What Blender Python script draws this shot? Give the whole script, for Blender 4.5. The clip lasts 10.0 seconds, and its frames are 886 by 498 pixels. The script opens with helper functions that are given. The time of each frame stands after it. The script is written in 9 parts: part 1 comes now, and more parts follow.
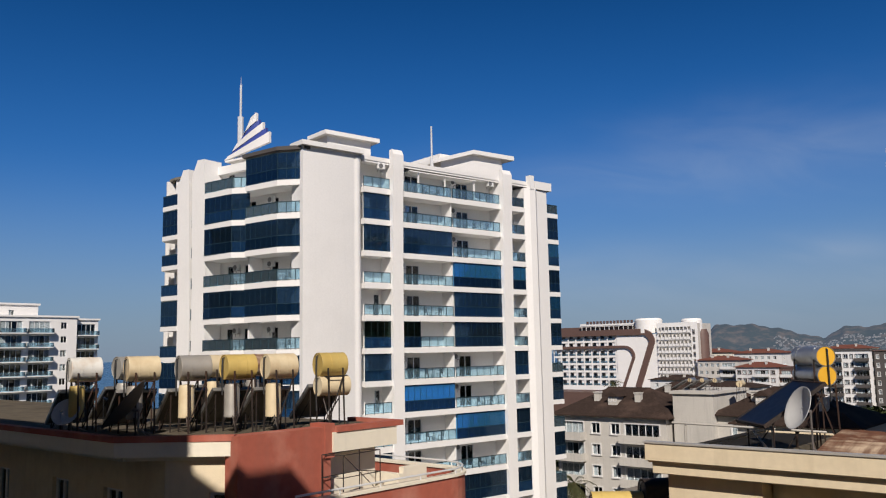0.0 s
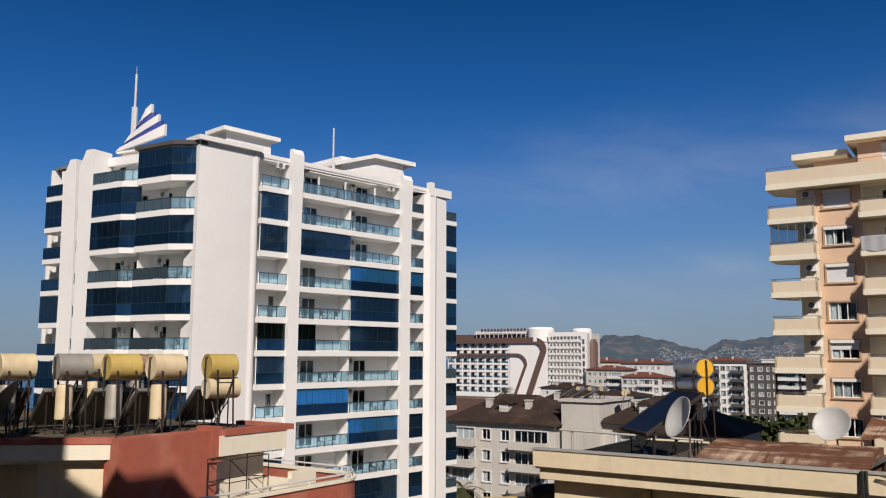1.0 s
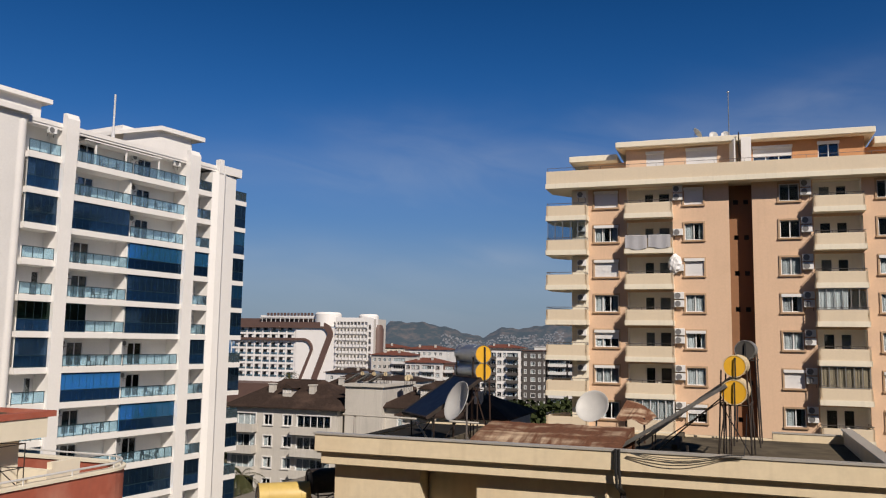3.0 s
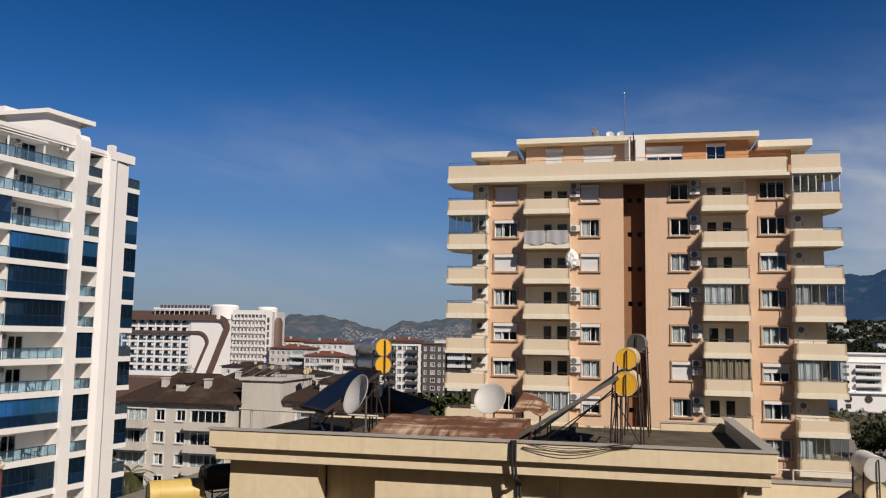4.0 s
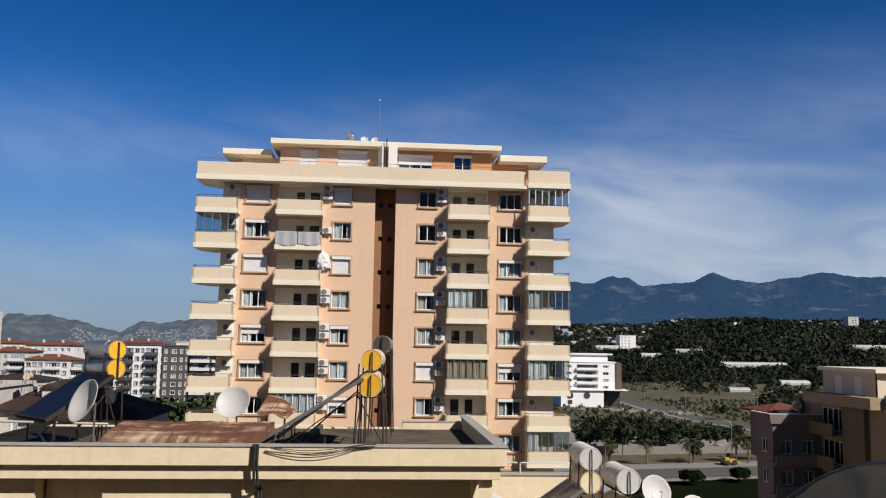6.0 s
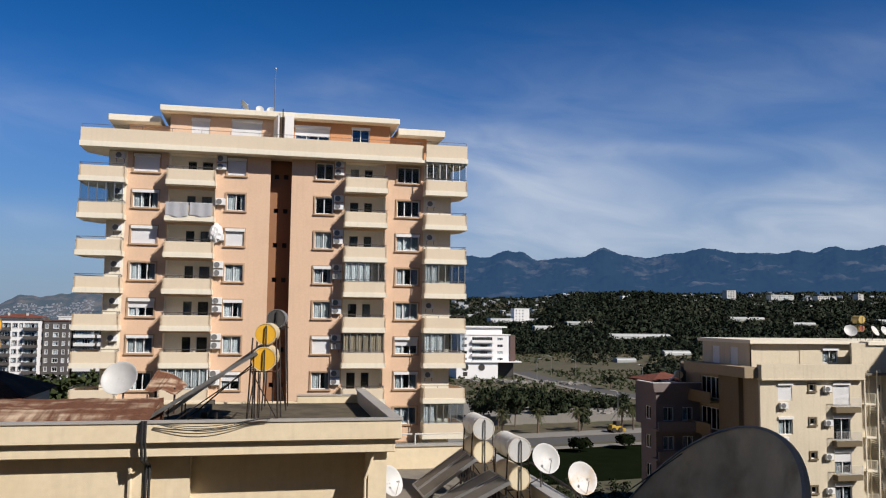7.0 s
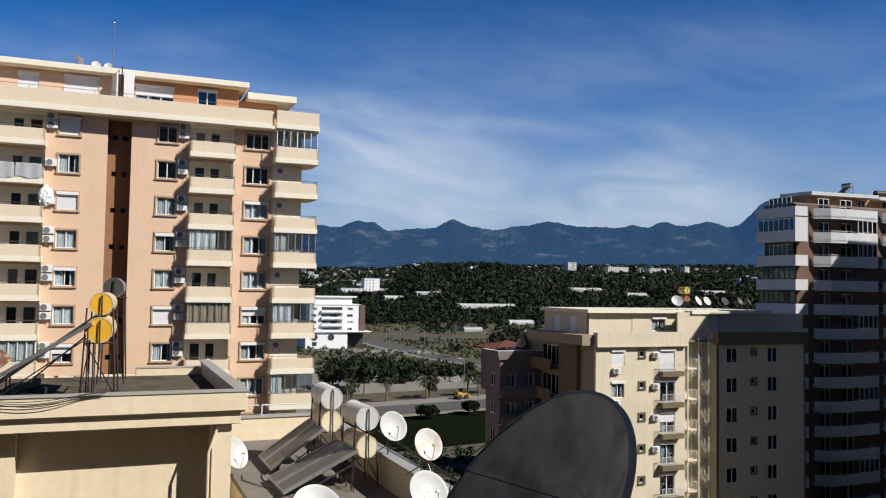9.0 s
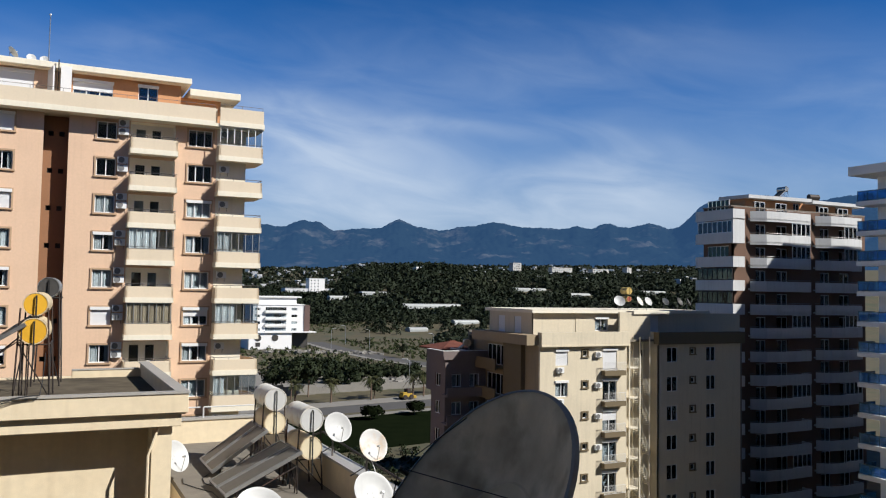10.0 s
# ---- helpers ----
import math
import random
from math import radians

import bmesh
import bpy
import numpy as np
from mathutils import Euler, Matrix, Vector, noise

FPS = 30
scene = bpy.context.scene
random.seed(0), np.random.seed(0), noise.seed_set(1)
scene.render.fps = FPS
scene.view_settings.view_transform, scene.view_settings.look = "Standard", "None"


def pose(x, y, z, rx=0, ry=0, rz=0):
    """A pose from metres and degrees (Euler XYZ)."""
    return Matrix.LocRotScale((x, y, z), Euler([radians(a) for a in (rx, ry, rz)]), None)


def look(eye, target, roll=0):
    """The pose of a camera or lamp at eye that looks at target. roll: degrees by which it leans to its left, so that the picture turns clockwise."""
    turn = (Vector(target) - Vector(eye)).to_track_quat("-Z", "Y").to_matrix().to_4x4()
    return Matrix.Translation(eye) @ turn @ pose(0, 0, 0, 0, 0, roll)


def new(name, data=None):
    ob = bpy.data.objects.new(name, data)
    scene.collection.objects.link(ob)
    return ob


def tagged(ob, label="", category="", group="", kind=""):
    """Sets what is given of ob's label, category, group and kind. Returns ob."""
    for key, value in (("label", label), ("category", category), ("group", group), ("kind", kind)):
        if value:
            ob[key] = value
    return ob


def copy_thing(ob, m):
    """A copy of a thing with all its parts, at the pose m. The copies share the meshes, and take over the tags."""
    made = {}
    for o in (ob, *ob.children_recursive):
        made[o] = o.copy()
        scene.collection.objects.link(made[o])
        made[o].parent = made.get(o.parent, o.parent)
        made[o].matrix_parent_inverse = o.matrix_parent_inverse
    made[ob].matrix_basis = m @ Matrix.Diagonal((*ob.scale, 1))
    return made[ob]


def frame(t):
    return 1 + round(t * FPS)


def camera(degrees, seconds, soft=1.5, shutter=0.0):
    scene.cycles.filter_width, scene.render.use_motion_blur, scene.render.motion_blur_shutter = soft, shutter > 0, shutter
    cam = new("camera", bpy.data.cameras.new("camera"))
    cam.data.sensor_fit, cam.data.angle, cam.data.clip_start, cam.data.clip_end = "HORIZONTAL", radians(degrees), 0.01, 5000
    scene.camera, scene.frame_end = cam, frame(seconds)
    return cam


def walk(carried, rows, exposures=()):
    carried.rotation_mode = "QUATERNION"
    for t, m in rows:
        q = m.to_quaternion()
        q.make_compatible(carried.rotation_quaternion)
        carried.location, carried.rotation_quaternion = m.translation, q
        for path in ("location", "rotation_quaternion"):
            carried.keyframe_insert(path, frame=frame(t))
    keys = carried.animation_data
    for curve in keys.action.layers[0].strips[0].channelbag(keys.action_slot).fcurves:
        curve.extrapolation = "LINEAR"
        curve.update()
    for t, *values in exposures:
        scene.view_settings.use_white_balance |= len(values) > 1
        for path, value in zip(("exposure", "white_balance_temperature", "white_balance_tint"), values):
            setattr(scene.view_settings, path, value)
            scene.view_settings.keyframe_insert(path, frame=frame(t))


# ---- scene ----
cam = camera(56.6, 10.0, soft=1.15)
EYE = 27.0
# seconds, tilt, roll, yaw
ROWS = [
    (0.0, 97.050, 1.101, 41.291),
    (0.5, 97.330, 0.496, 38.170),
    (1.0, 97.336, -0.140, 34.031),
    (1.5, 97.341, -0.542, 29.961),
    (2.0, 96.962, -0.463, 26.302),
    (3.5, 96.248, -1.017, 15.949),
    (4.0, 96.078, -0.913, 12.457),
    (4.5, 96.338, -0.941, 8.533),
    (5.0, 96.739, -0.592, 4.639),
    (5.5, 96.561, -0.844, 0.016),
    (6.0, 96.484, -0.917, -4.814),
    (7.5, 93.648, -0.807, -14.444),
    (8.0, 92.993, -1.056, -16.656),
    (8.5, 92.786, -1.091, -19.368),
    (9.0, 92.808, -0.911, -22.340),
    (9.5, 93.220, -1.114, -24.780),
    (10.0, 92.885, -0.971, -26.117),
]


def sway(t):
    """The arm drifts a hand's width to the right while the camera turns."""
    k = min(max((t - 3.5) / 4.5, 0.0), 1.0)
    return 0.08 * k * k * (3 - 2 * k)


walk(cam, [(t, pose(sway(t), 0, EYE, rx, ry, rz + 0.05 * sway(t) / 0.08)) for t, rx, ry, rz in ROWS],
     exposures=[(0.0, -0.02, 6550, 13), (3.5, -0.06, 6850, 14), (5.0, 0.02, 6650, 13), (6.2, 0.2, 6400, 12), (7.3, 0.22, 6280, 12), (8.3, 0.24, 6230, 11), (10.0, 0.38, 6080, 9)])

# ---- daylight ----
SUN_TO = Vector((0.9, -1.0, 1.05)).normalized()
world = bpy.data.worlds.new("day")
scene.world = world
world.use_nodes = True
wn, wl = world.node_tree.nodes, world.node_tree.links
wn.clear()
sky = wn.new("ShaderNodeTexSky")
sky.sky_type, sky.sun_disc = "NISHITA", False
sky.sun_elevation = math.asin(SUN_TO.z)
sky.sun_rotation = math.atan2(SUN_TO.x, SUN_TO.y)
sky.altitude, sky.air_density, sky.dust_density, sky.ozone_density = 700, 0.85, 0.12, 5.0
deep = wn.new("ShaderNodeHueSaturation")
deep.inputs["Saturation"].default_value, deep.inputs["Value"].default_value, deep.inputs["Hue"].default_value = 1.3, 0.88, 0.507
wl.new(sky.outputs[0], deep.inputs["Color"])
# grey-blue haze low over the coast
low = wn.new("ShaderNodeTexCoord")
low_z = wn.new("ShaderNodeSeparateXYZ")
wl.new(low.outputs["Generated"], low_z.inputs[0])
murk = wn.new("ShaderNodeMapRange")
murk.interpolation_type = "SMOOTHSTEP"
murk.inputs["From Min"].default_value, murk.inputs["From Max"].default_value = -0.02, 0.24
murk.inputs["To Min"].default_value, murk.inputs["To Max"].default_value = 0.9, 0.0
wl.new(low_z.outputs["Z"], murk.inputs["Value"])
hazy = wn.new("ShaderNodeMix")
hazy.data_type = "RGBA"
hazy.inputs[7].default_value = (1.9, 2.75, 4.0, 1)
wl.new(murk.outputs[0], hazy.inputs[0]), wl.new(deep.outputs[0], hazy.inputs[6])
# the blue deepens towards the zenith
zen = wn.new("ShaderNodeMapRange")
zen.interpolation_type = "SMOOTHSTEP"
zen.inputs["From Min"].default_value, zen.inputs["From Max"].default_value = 0.24, 0.75
zen.inputs["To Min"].default_value, zen.inputs["To Max"].default_value = 1.0, 0.3
wl.new(low_z.outputs["Z"], zen.inputs["Value"])
deeper = wn.new("ShaderNodeVectorMath")
deeper.operation = "SCALE"
wl.new(hazy.outputs[2], deeper.inputs[0]), wl.new(zen.outputs[0], deeper.inputs["Scale"])


# thin high cloud, by bearing and height in degrees
def calc(op, a, b=None, c=None):
    nd = wn.new("ShaderNodeMath")
    nd.operation = op
    for i, v in enumerate((a, b, c)):
        if v is None:
            continue
        if isinstance(v, (int, float)):
            nd.inputs[i].default_value = v
        else:
            wl.new(v, nd.inputs[i])
    return nd.outputs[0]


bearing = calc("MULTIPLY", calc("ARCTAN2", low_z.outputs["X"], low_z.outputs["Y"]), 57.2958)
height_ = calc("MULTIPLY", calc("ARCSINE", low_z.outputs["Z"]), 57.2958)


def streaks_of(sx, sy, slant, detail, seed, twist=0.6, rough=0.6):
    """Noise drawn out along the wind."""
    at = wn.new("ShaderNodeCombineXYZ")
    wl.new(calc("MULTIPLY", bearing, sx), at.inputs["X"])
    wl.new(calc("MULTIPLY", calc("MULTIPLY_ADD", bearing, slant, height_), sy), at.inputs["Y"])
    at.inputs["Z"].default_value = seed
    tex = wn.new("ShaderNodeTexNoise")
    tex.inputs["Scale"].default_value, tex.inputs["Detail"].default_value = 1.0, detail
    tex.inputs["Roughness"].default_value, tex.inputs["Distortion"].default_value = rough, twist
    wl.new(at.outputs[0], tex.inputs["Vector"])
    return tex.outputs["Fac"]


broad = streaks_of(0.07, 0.16, 0.10, 3, 3.1, 0.4, 0.5)
fibre = streaks_of(0.10, 0.34, 0.14, 6, 7.7, 0.7, 0.52)
# the drifts wander in height and bearing, so that no edge runs even
lift_by = calc("MULTIPLY", calc("SUBTRACT", broad, 0.5), 5.0)
slide_by = calc("MULTIPLY", calc("SUBTRACT", fibre, 0.5), 7.0)
h_bent = calc("ADD", height_, lift_by)
b_bent = calc("ADD", bearing, slide_by)


def drift(b0, h0, bw, hw, weight, slope=0.0):
    """One bank of cloud round a bearing and a height."""
    u = calc("DIVIDE", calc("SUBTRACT", b_bent, b0), bw)
    v = calc("DIVIDE", calc("SUBTRACT", calc("SUBTRACT", h_bent, h0), calc("MULTIPLY", calc("SUBTRACT", b_bent, b0), slope)), hw)
    d2 = calc("ADD", calc("MULTIPLY", u, u), calc("MULTIPLY", v, v))
    return calc("MULTIPLY", calc("POWER", 2.718, calc("MULTIPLY", d2, -1.0)), weight)


total = None
for bank in ((19.0, 9.0, 9.0, 3.5, 0.92, -0.06), (38.5, 7.2, 8.0, 3.2, 0.62, 0.0), (27.0, 4.4, 24.0, 2.6, 0.75), (28.0, 11.6, 9.0, 0.9, 0.3, -0.1),
             (-18.0, 12.2, 22.0, 2.4, 0.24), (-15.8, 6.2, 3.4, 0.8, 0.26), (-24.0, 3.6, 26.0, 2.4, 0.22), (10.0, 13.0, 14.0, 3.0, 0.25), (34.0, 15.0, 18.0, 3.4, 0.24), (60.0, 9.0, 14.0, 5.0, 0.35)):
    one = drift(*bank)
    total = one if total is None else calc("ADD", total, one)
texture_ = calc("MULTIPLY_ADD", fibre, 1.45, -0.06)
cover = calc("MINIMUM", calc("MULTIPLY", calc("MAXIMUM", calc("MULTIPLY", total, texture_), 0.0), 1.0), 0.8)
cloud = wn.new("ShaderNodeMix")
cloud.data_type = "RGBA"
cloud.inputs[7].default_value = (5.5, 6.15, 7.0, 1)
wl.new(cover, cloud.inputs[0]), wl.new(deeper.outputs[0], cloud.inputs[6])
wbg = wn.new("ShaderNodeBackground")
wbg.inputs["Strength"].default_value = 0.085
wout = wn.new("ShaderNodeOutputWorld")
wl.new(cloud.outputs[2], wbg.inputs["Color"])
wl.new(wbg.outputs[0], wout.inputs["Surface"])
sun_data = bpy.data.lights.new("sun", "SUN")
sun_data.energy, sun_data.angle, sun_data.color = 5.0, radians(0.53), (1.0, 0.935, 0.84)
sun_lamp = new("sun", sun_data)
sun_lamp.matrix_world = look(Vector((0, 0, 300)) + SUN_TO * 50, (0, 0, 300))

# ---- materials ----
def _new_mat(name):
    m = bpy.data.materials.new(name)
    m.use_nodes = True
    nt = m.node_tree
    return m, nt, nt.nodes["Principled BSDF"]


def surface(name, col, rough=0.8, metal=0.0, vary=0.12, grain=6.0, stain=0.35, stain_col=None, bump=0.15, bump_scale=40.0,
            streaks=0.0, per_piece=0.0, stain_scale=0.35, gloss=0.5):
    """A worn surface: base colour with fine grain, broad stains, optional rain streaks, and relief."""
    m, nt, bs = _new_mat(name)
    n, l = nt.nodes, nt.links
    co = n.new("ShaderNodeTexCoord")
    geo = n.new("ShaderNodeNewGeometry")
    fine = n.new("ShaderNodeTexNoise")
    fine.inputs["Scale"].default_value, fine.inputs["Detail"].default_value = grain, 6
    l.new(geo.outputs["Position"], fine.inputs["Vector"])
    broad = n.new("ShaderNodeTexNoise")
    broad.inputs["Scale"].default_value, broad.inputs["Detail"].default_value = stain_scale, 5
    l.new(geo.outputs["Position"], broad.inputs["Vector"])
    hsv = n.new("ShaderNodeHueSaturation")
    hsv.inputs["Color"].default_value = (*col, 1)
    ramp = n.new("ShaderNodeMapRange")
    ramp.inputs["From Min"].default_value, ramp.inputs["From Max"].default_value = 0.25, 0.75
    ramp.inputs["To Min"].default_value, ramp.inputs["To Max"].default_value = 1 - vary, 1 + vary
    l.new(fine.outputs["Fac"], ramp.inputs["Value"])
    val = ramp.outputs[0]
    if per_piece:
        oi = n.new("ShaderNodeObjectInfo")
        pr = n.new("ShaderNodeMapRange")
        pr.inputs["To Min"].default_value, pr.inputs["To Max"].default_value = 1 - per_piece, 1 + per_piece
        l.new(oi.outputs["Random"], pr.inputs["Value"])
        mul = n.new("ShaderNodeMath")
        mul.operation = "MULTIPLY"
        l.new(val, mul.inputs[0]), l.new(pr.outputs[0], mul.inputs[1])
        val = mul.outputs[0]
    l.new(val, hsv.inputs["Value"])
    colour = hsv.outputs[0]
    mask = n.new("ShaderNodeMapRange")
    mask.inputs["From Min"].default_value, mask.inputs["From Max"].default_value = 0.5, 0.72
    mask.inputs["To Max"].default_value = stain
    l.new(broad.outputs["Fac"], mask.inputs["Value"])
    mix = n.new("ShaderNodeMix")
    mix.data_type = "RGBA"
    sc = stain_col or tuple(c * 0.62 for c in col)
    mix.inputs[7].default_value = (*sc, 1)
    l.new(mask.outputs[0], mix.inputs[0]), l.new(colour, mix.inputs[6])
    colour = mix.outputs[2]
    if streaks:
        mp = n.new("ShaderNodeMapping")
        mp.inputs["Scale"].default_value = (2.2, 2.2, 0.12)
        l.new(geo.outputs["Position"], mp.inputs["Vector"])
        st = n.new("ShaderNodeTexNoise")
        st.inputs["Scale"].default_value, st.inputs["Detail"].default_value = 1.6, 5
        l.new(mp.outputs[0], st.inputs["Vector"])
        sm = n.new("ShaderNodeMapRange")
        sm.inputs["From Min"].default_value, sm.inputs["From Max"].default_value = 0.52, 0.75
        sm.inputs["To Max"].default_value = streaks
        l.new(st.outputs["Fac"], sm.inputs["Value"])
        mix2 = n.new("ShaderNodeMix")
        mix2.data_type = "RGBA"
        mix2.inputs[7].default_value = (*(c * 0.5 for c in sc), 1)
        l.new(sm.outputs[0], mix2.inputs[0]), l.new(colour, mix2.inputs[6])
        colour = mix2.outputs[2]
    l.new(colour, bs.inputs["Base Color"])
    rr = n.new("ShaderNodeMapRange")
    rr.inputs["To Min"].default_value, rr.inputs["To Max"].default_value = max(0.02, rough - 0.1), min(1, rough + 0.1)
    l.new(fine.outputs["Fac"], rr.inputs["Value"]), l.new(rr.outputs[0], bs.inputs["Roughness"])
    bs.inputs["Metallic"].default_value = metal
    bs.inputs["Specular IOR Level"].default_value = gloss
    if bump:
        bn = n.new("ShaderNodeTexNoise")
        bn.inputs["Scale"].default_value, bn.inputs["Detail"].default_value = bump_scale, 3
        l.new(geo.outputs["Position"], bn.inputs["Vector"])
        bp = n.new("ShaderNodeBump")
        bp.inputs["Strength"].default_value, bp.inputs["Distance"].default_value = bump, 0.02
        l.new(bn.outputs["Fac"], bp.inputs["Height"]), l.new(bp.outputs[0], bs.inputs["Normal"])
    return m


def glass(name, tint, gloss=(0.9, 0.95, 1.0), ior=1.6, wave=0.03, film=None, share=0.0):
    """A thin pane: tinted see-through with a Fresnel mirror on it, slightly uneven."""
    m, nt, bs = _new_mat(name)
    n, l = nt.nodes, nt.links
    n.remove(bs)
    out = n["Material Output"]
    tr = n.new("ShaderNodeBsdfTransparent")
    tr.inputs[0].default_value = (*tint, 1)
    gl = n.new("ShaderNodeBsdfGlossy")
    gl.inputs["Color"].default_value, gl.inputs["Roughness"].default_value = (*gloss, 1), 0.03
    fr = n.new("ShaderNodeFresnel")
    fr.inputs["IOR"].default_value = ior
    geo = n.new("ShaderNodeNewGeometry")
    no = n.new("ShaderNodeTexNoise")
    no.inputs["Scale"].default_value = 0.9
    l.new(geo.outputs["Position"], no.inputs["Vector"])
    bp = n.new("ShaderNodeBump")
    bp.inputs["Strength"].default_value, bp.inputs["Distance"].default_value = wave, 0.1
    l.new(no.outputs["Fac"], bp.inputs["Height"]), l.new(bp.outputs[0], gl.inputs["Normal"])
    body = tr.outputs[0]
    if film:
        di = n.new("ShaderNodeBsdfDiffuse")
        each, span, shade = n.new("ShaderNodeObjectInfo"), n.new("ShaderNodeMapRange"), n.new("ShaderNodeHueSaturation")
        span.inputs["To Min"].default_value, span.inputs["To Max"].default_value = 0.45, 1.6
        shade.inputs["Color"].default_value = (*film, 1)
        l.new(each.outputs["Random"], span.inputs["Value"]), l.new(span.outputs[0], shade.inputs["Value"]), l.new(shade.outputs[0], di.inputs["Color"])
        fm = n.new("ShaderNodeMixShader")
        fm.inputs[0].default_value = share
        l.new(body, fm.inputs[1]), l.new(di.outputs[0], fm.inputs[2])
        body = fm.outputs[0]
    mix = n.new("ShaderNodeMixShader")
    l.new(fr.outputs[0], mix.inputs[0]), l.new(body, mix.inputs[1]), l.new(gl.outputs[0], mix.inputs[2])
    l.new(mix.outputs[0], out.inputs["Surface"])
    return m


def rusted(name, rust, pale):
    """Old painted sheet: the paint survives in long bands, rust runs across them."""
    m, nt, bs = _new_mat(name)
    n, l = nt.nodes, nt.links
    geo = n.new("ShaderNodeNewGeometry")

    def layer(size, scale, detail):
        mp, tx = n.new("ShaderNodeMapping"), n.new("ShaderNodeTexNoise")
        mp.inputs["Scale"].default_value = size
        tx.inputs["Scale"].default_value, tx.inputs["Detail"].default_value = scale, detail
        l.new(geo.outputs["Position"], mp.inputs["Vector"]), l.new(mp.outputs[0], tx.inputs["Vector"])
        return tx.outputs["Fac"]
    bands, runs, specks = layer((0.45, 2.6, 5.0), 1.0, 4), layer((5.0, 0.7, 0.7), 1.0, 4), layer((1, 1, 1), 14.0, 5)
    mix1, mix2, span1, span2 = n.new("ShaderNodeMix"), n.new("ShaderNodeMix"), n.new("ShaderNodeMapRange"), n.new("ShaderNodeMapRange")
    both = n.new("ShaderNodeMath")
    both.operation = "MULTIPLY"
    span1.inputs["From Min"].default_value, span1.inputs["From Max"].default_value = 0.46, 0.62
    span2.inputs["From Min"].default_value, span2.inputs["From Max"].default_value = 0.36, 0.56
    l.new(bands, span1.inputs["Value"]), l.new(runs, span2.inputs["Value"])
    l.new(span1.outputs[0], both.inputs[0]), l.new(span2.outputs[0], both.inputs[1])
    mix1.data_type = mix2.data_type = "RGBA"
    mix1.inputs[6].default_value, mix1.inputs[7].default_value = (*(c * 0.5 for c in rust), 1), (*(c * 1.5 for c in rust), 1)
    l.new(specks, mix1.inputs[0]), l.new(mix1.outputs[2], mix2.inputs[6]), l.new(both.outputs[0], mix2.inputs[0])
    mix2.inputs[7].default_value = (*pale, 1)
    l.new(mix2.outputs[2], bs.inputs["Base Color"])
    bs.inputs["Roughness"].default_value, bs.inputs["Specular IOR Level"].default_value = 0.85, 0.2
    bp = n.new("ShaderNodeBump")
    bp.inputs["Strength"].default_value, bp.inputs["Distance"].default_value = 0.35, 0.02
    l.new(specks, bp.inputs["Height"]), l.new(bp.outputs[0], bs.inputs["Normal"])
    return m


def foliage(name, a, b, scale=0.8, spread=0.6):
    m, nt, bs = _new_mat(name)
    n, l = nt.nodes, nt.links
    geo = n.new("ShaderNodeNewGeometry")
    no = n.new("ShaderNodeTexNoise")
    no.inputs["Scale"].default_value, no.inputs["Detail"].default_value = scale, 5
    l.new(geo.outputs["Position"], no.inputs["Vector"])
    add = n.new("ShaderNodeMath")
    add.operation = "ADD"
    l.new(no.outputs["Fac"], add.inputs[0])
    sub = n.new("ShaderNodeMath")
    sub.operation = "MULTIPLY_ADD"
    sub.inputs[1].default_value, sub.inputs[2].default_value = spread, -spread / 2
    l.new(geo.outputs["Random Per Island"], sub.inputs[0]), l.new(sub.outputs[0], add.inputs[1])
    mix = n.new("ShaderNodeMix")
    mix.data_type = "RGBA"
    mix.inputs[6].default_value, mix.inputs[7].default_value = (*a, 1), (*b, 1)
    l.new(add.outputs[0], mix.inputs[0]), l.new(mix.outputs[2], bs.inputs["Base Color"])
    bs.inputs["Roughness"].default_value = 0.7
    bs.inputs["Specular IOR Level"].default_value = 0.2
    return m


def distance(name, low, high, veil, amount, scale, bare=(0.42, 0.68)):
    """Land so far off that the air lies over it: a share of veil-coloured glow paints in the lit air."""
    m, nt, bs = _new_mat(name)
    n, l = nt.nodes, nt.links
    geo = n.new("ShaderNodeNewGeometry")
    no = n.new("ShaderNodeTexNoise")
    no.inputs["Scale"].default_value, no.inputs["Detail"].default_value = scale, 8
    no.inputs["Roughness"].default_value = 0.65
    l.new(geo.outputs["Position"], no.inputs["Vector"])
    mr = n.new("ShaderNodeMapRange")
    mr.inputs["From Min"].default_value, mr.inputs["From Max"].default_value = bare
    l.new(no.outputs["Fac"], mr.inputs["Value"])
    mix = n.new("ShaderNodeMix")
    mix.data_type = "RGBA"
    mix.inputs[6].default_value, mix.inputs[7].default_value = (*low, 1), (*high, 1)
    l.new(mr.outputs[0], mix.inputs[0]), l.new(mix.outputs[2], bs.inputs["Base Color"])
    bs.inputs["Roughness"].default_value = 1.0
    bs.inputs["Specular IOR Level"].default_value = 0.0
    # haze is added as glow in the veil colour
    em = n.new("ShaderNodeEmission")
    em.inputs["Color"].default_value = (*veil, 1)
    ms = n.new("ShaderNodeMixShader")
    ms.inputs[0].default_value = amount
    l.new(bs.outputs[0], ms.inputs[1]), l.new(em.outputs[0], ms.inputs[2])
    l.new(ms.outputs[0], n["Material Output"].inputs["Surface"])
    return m


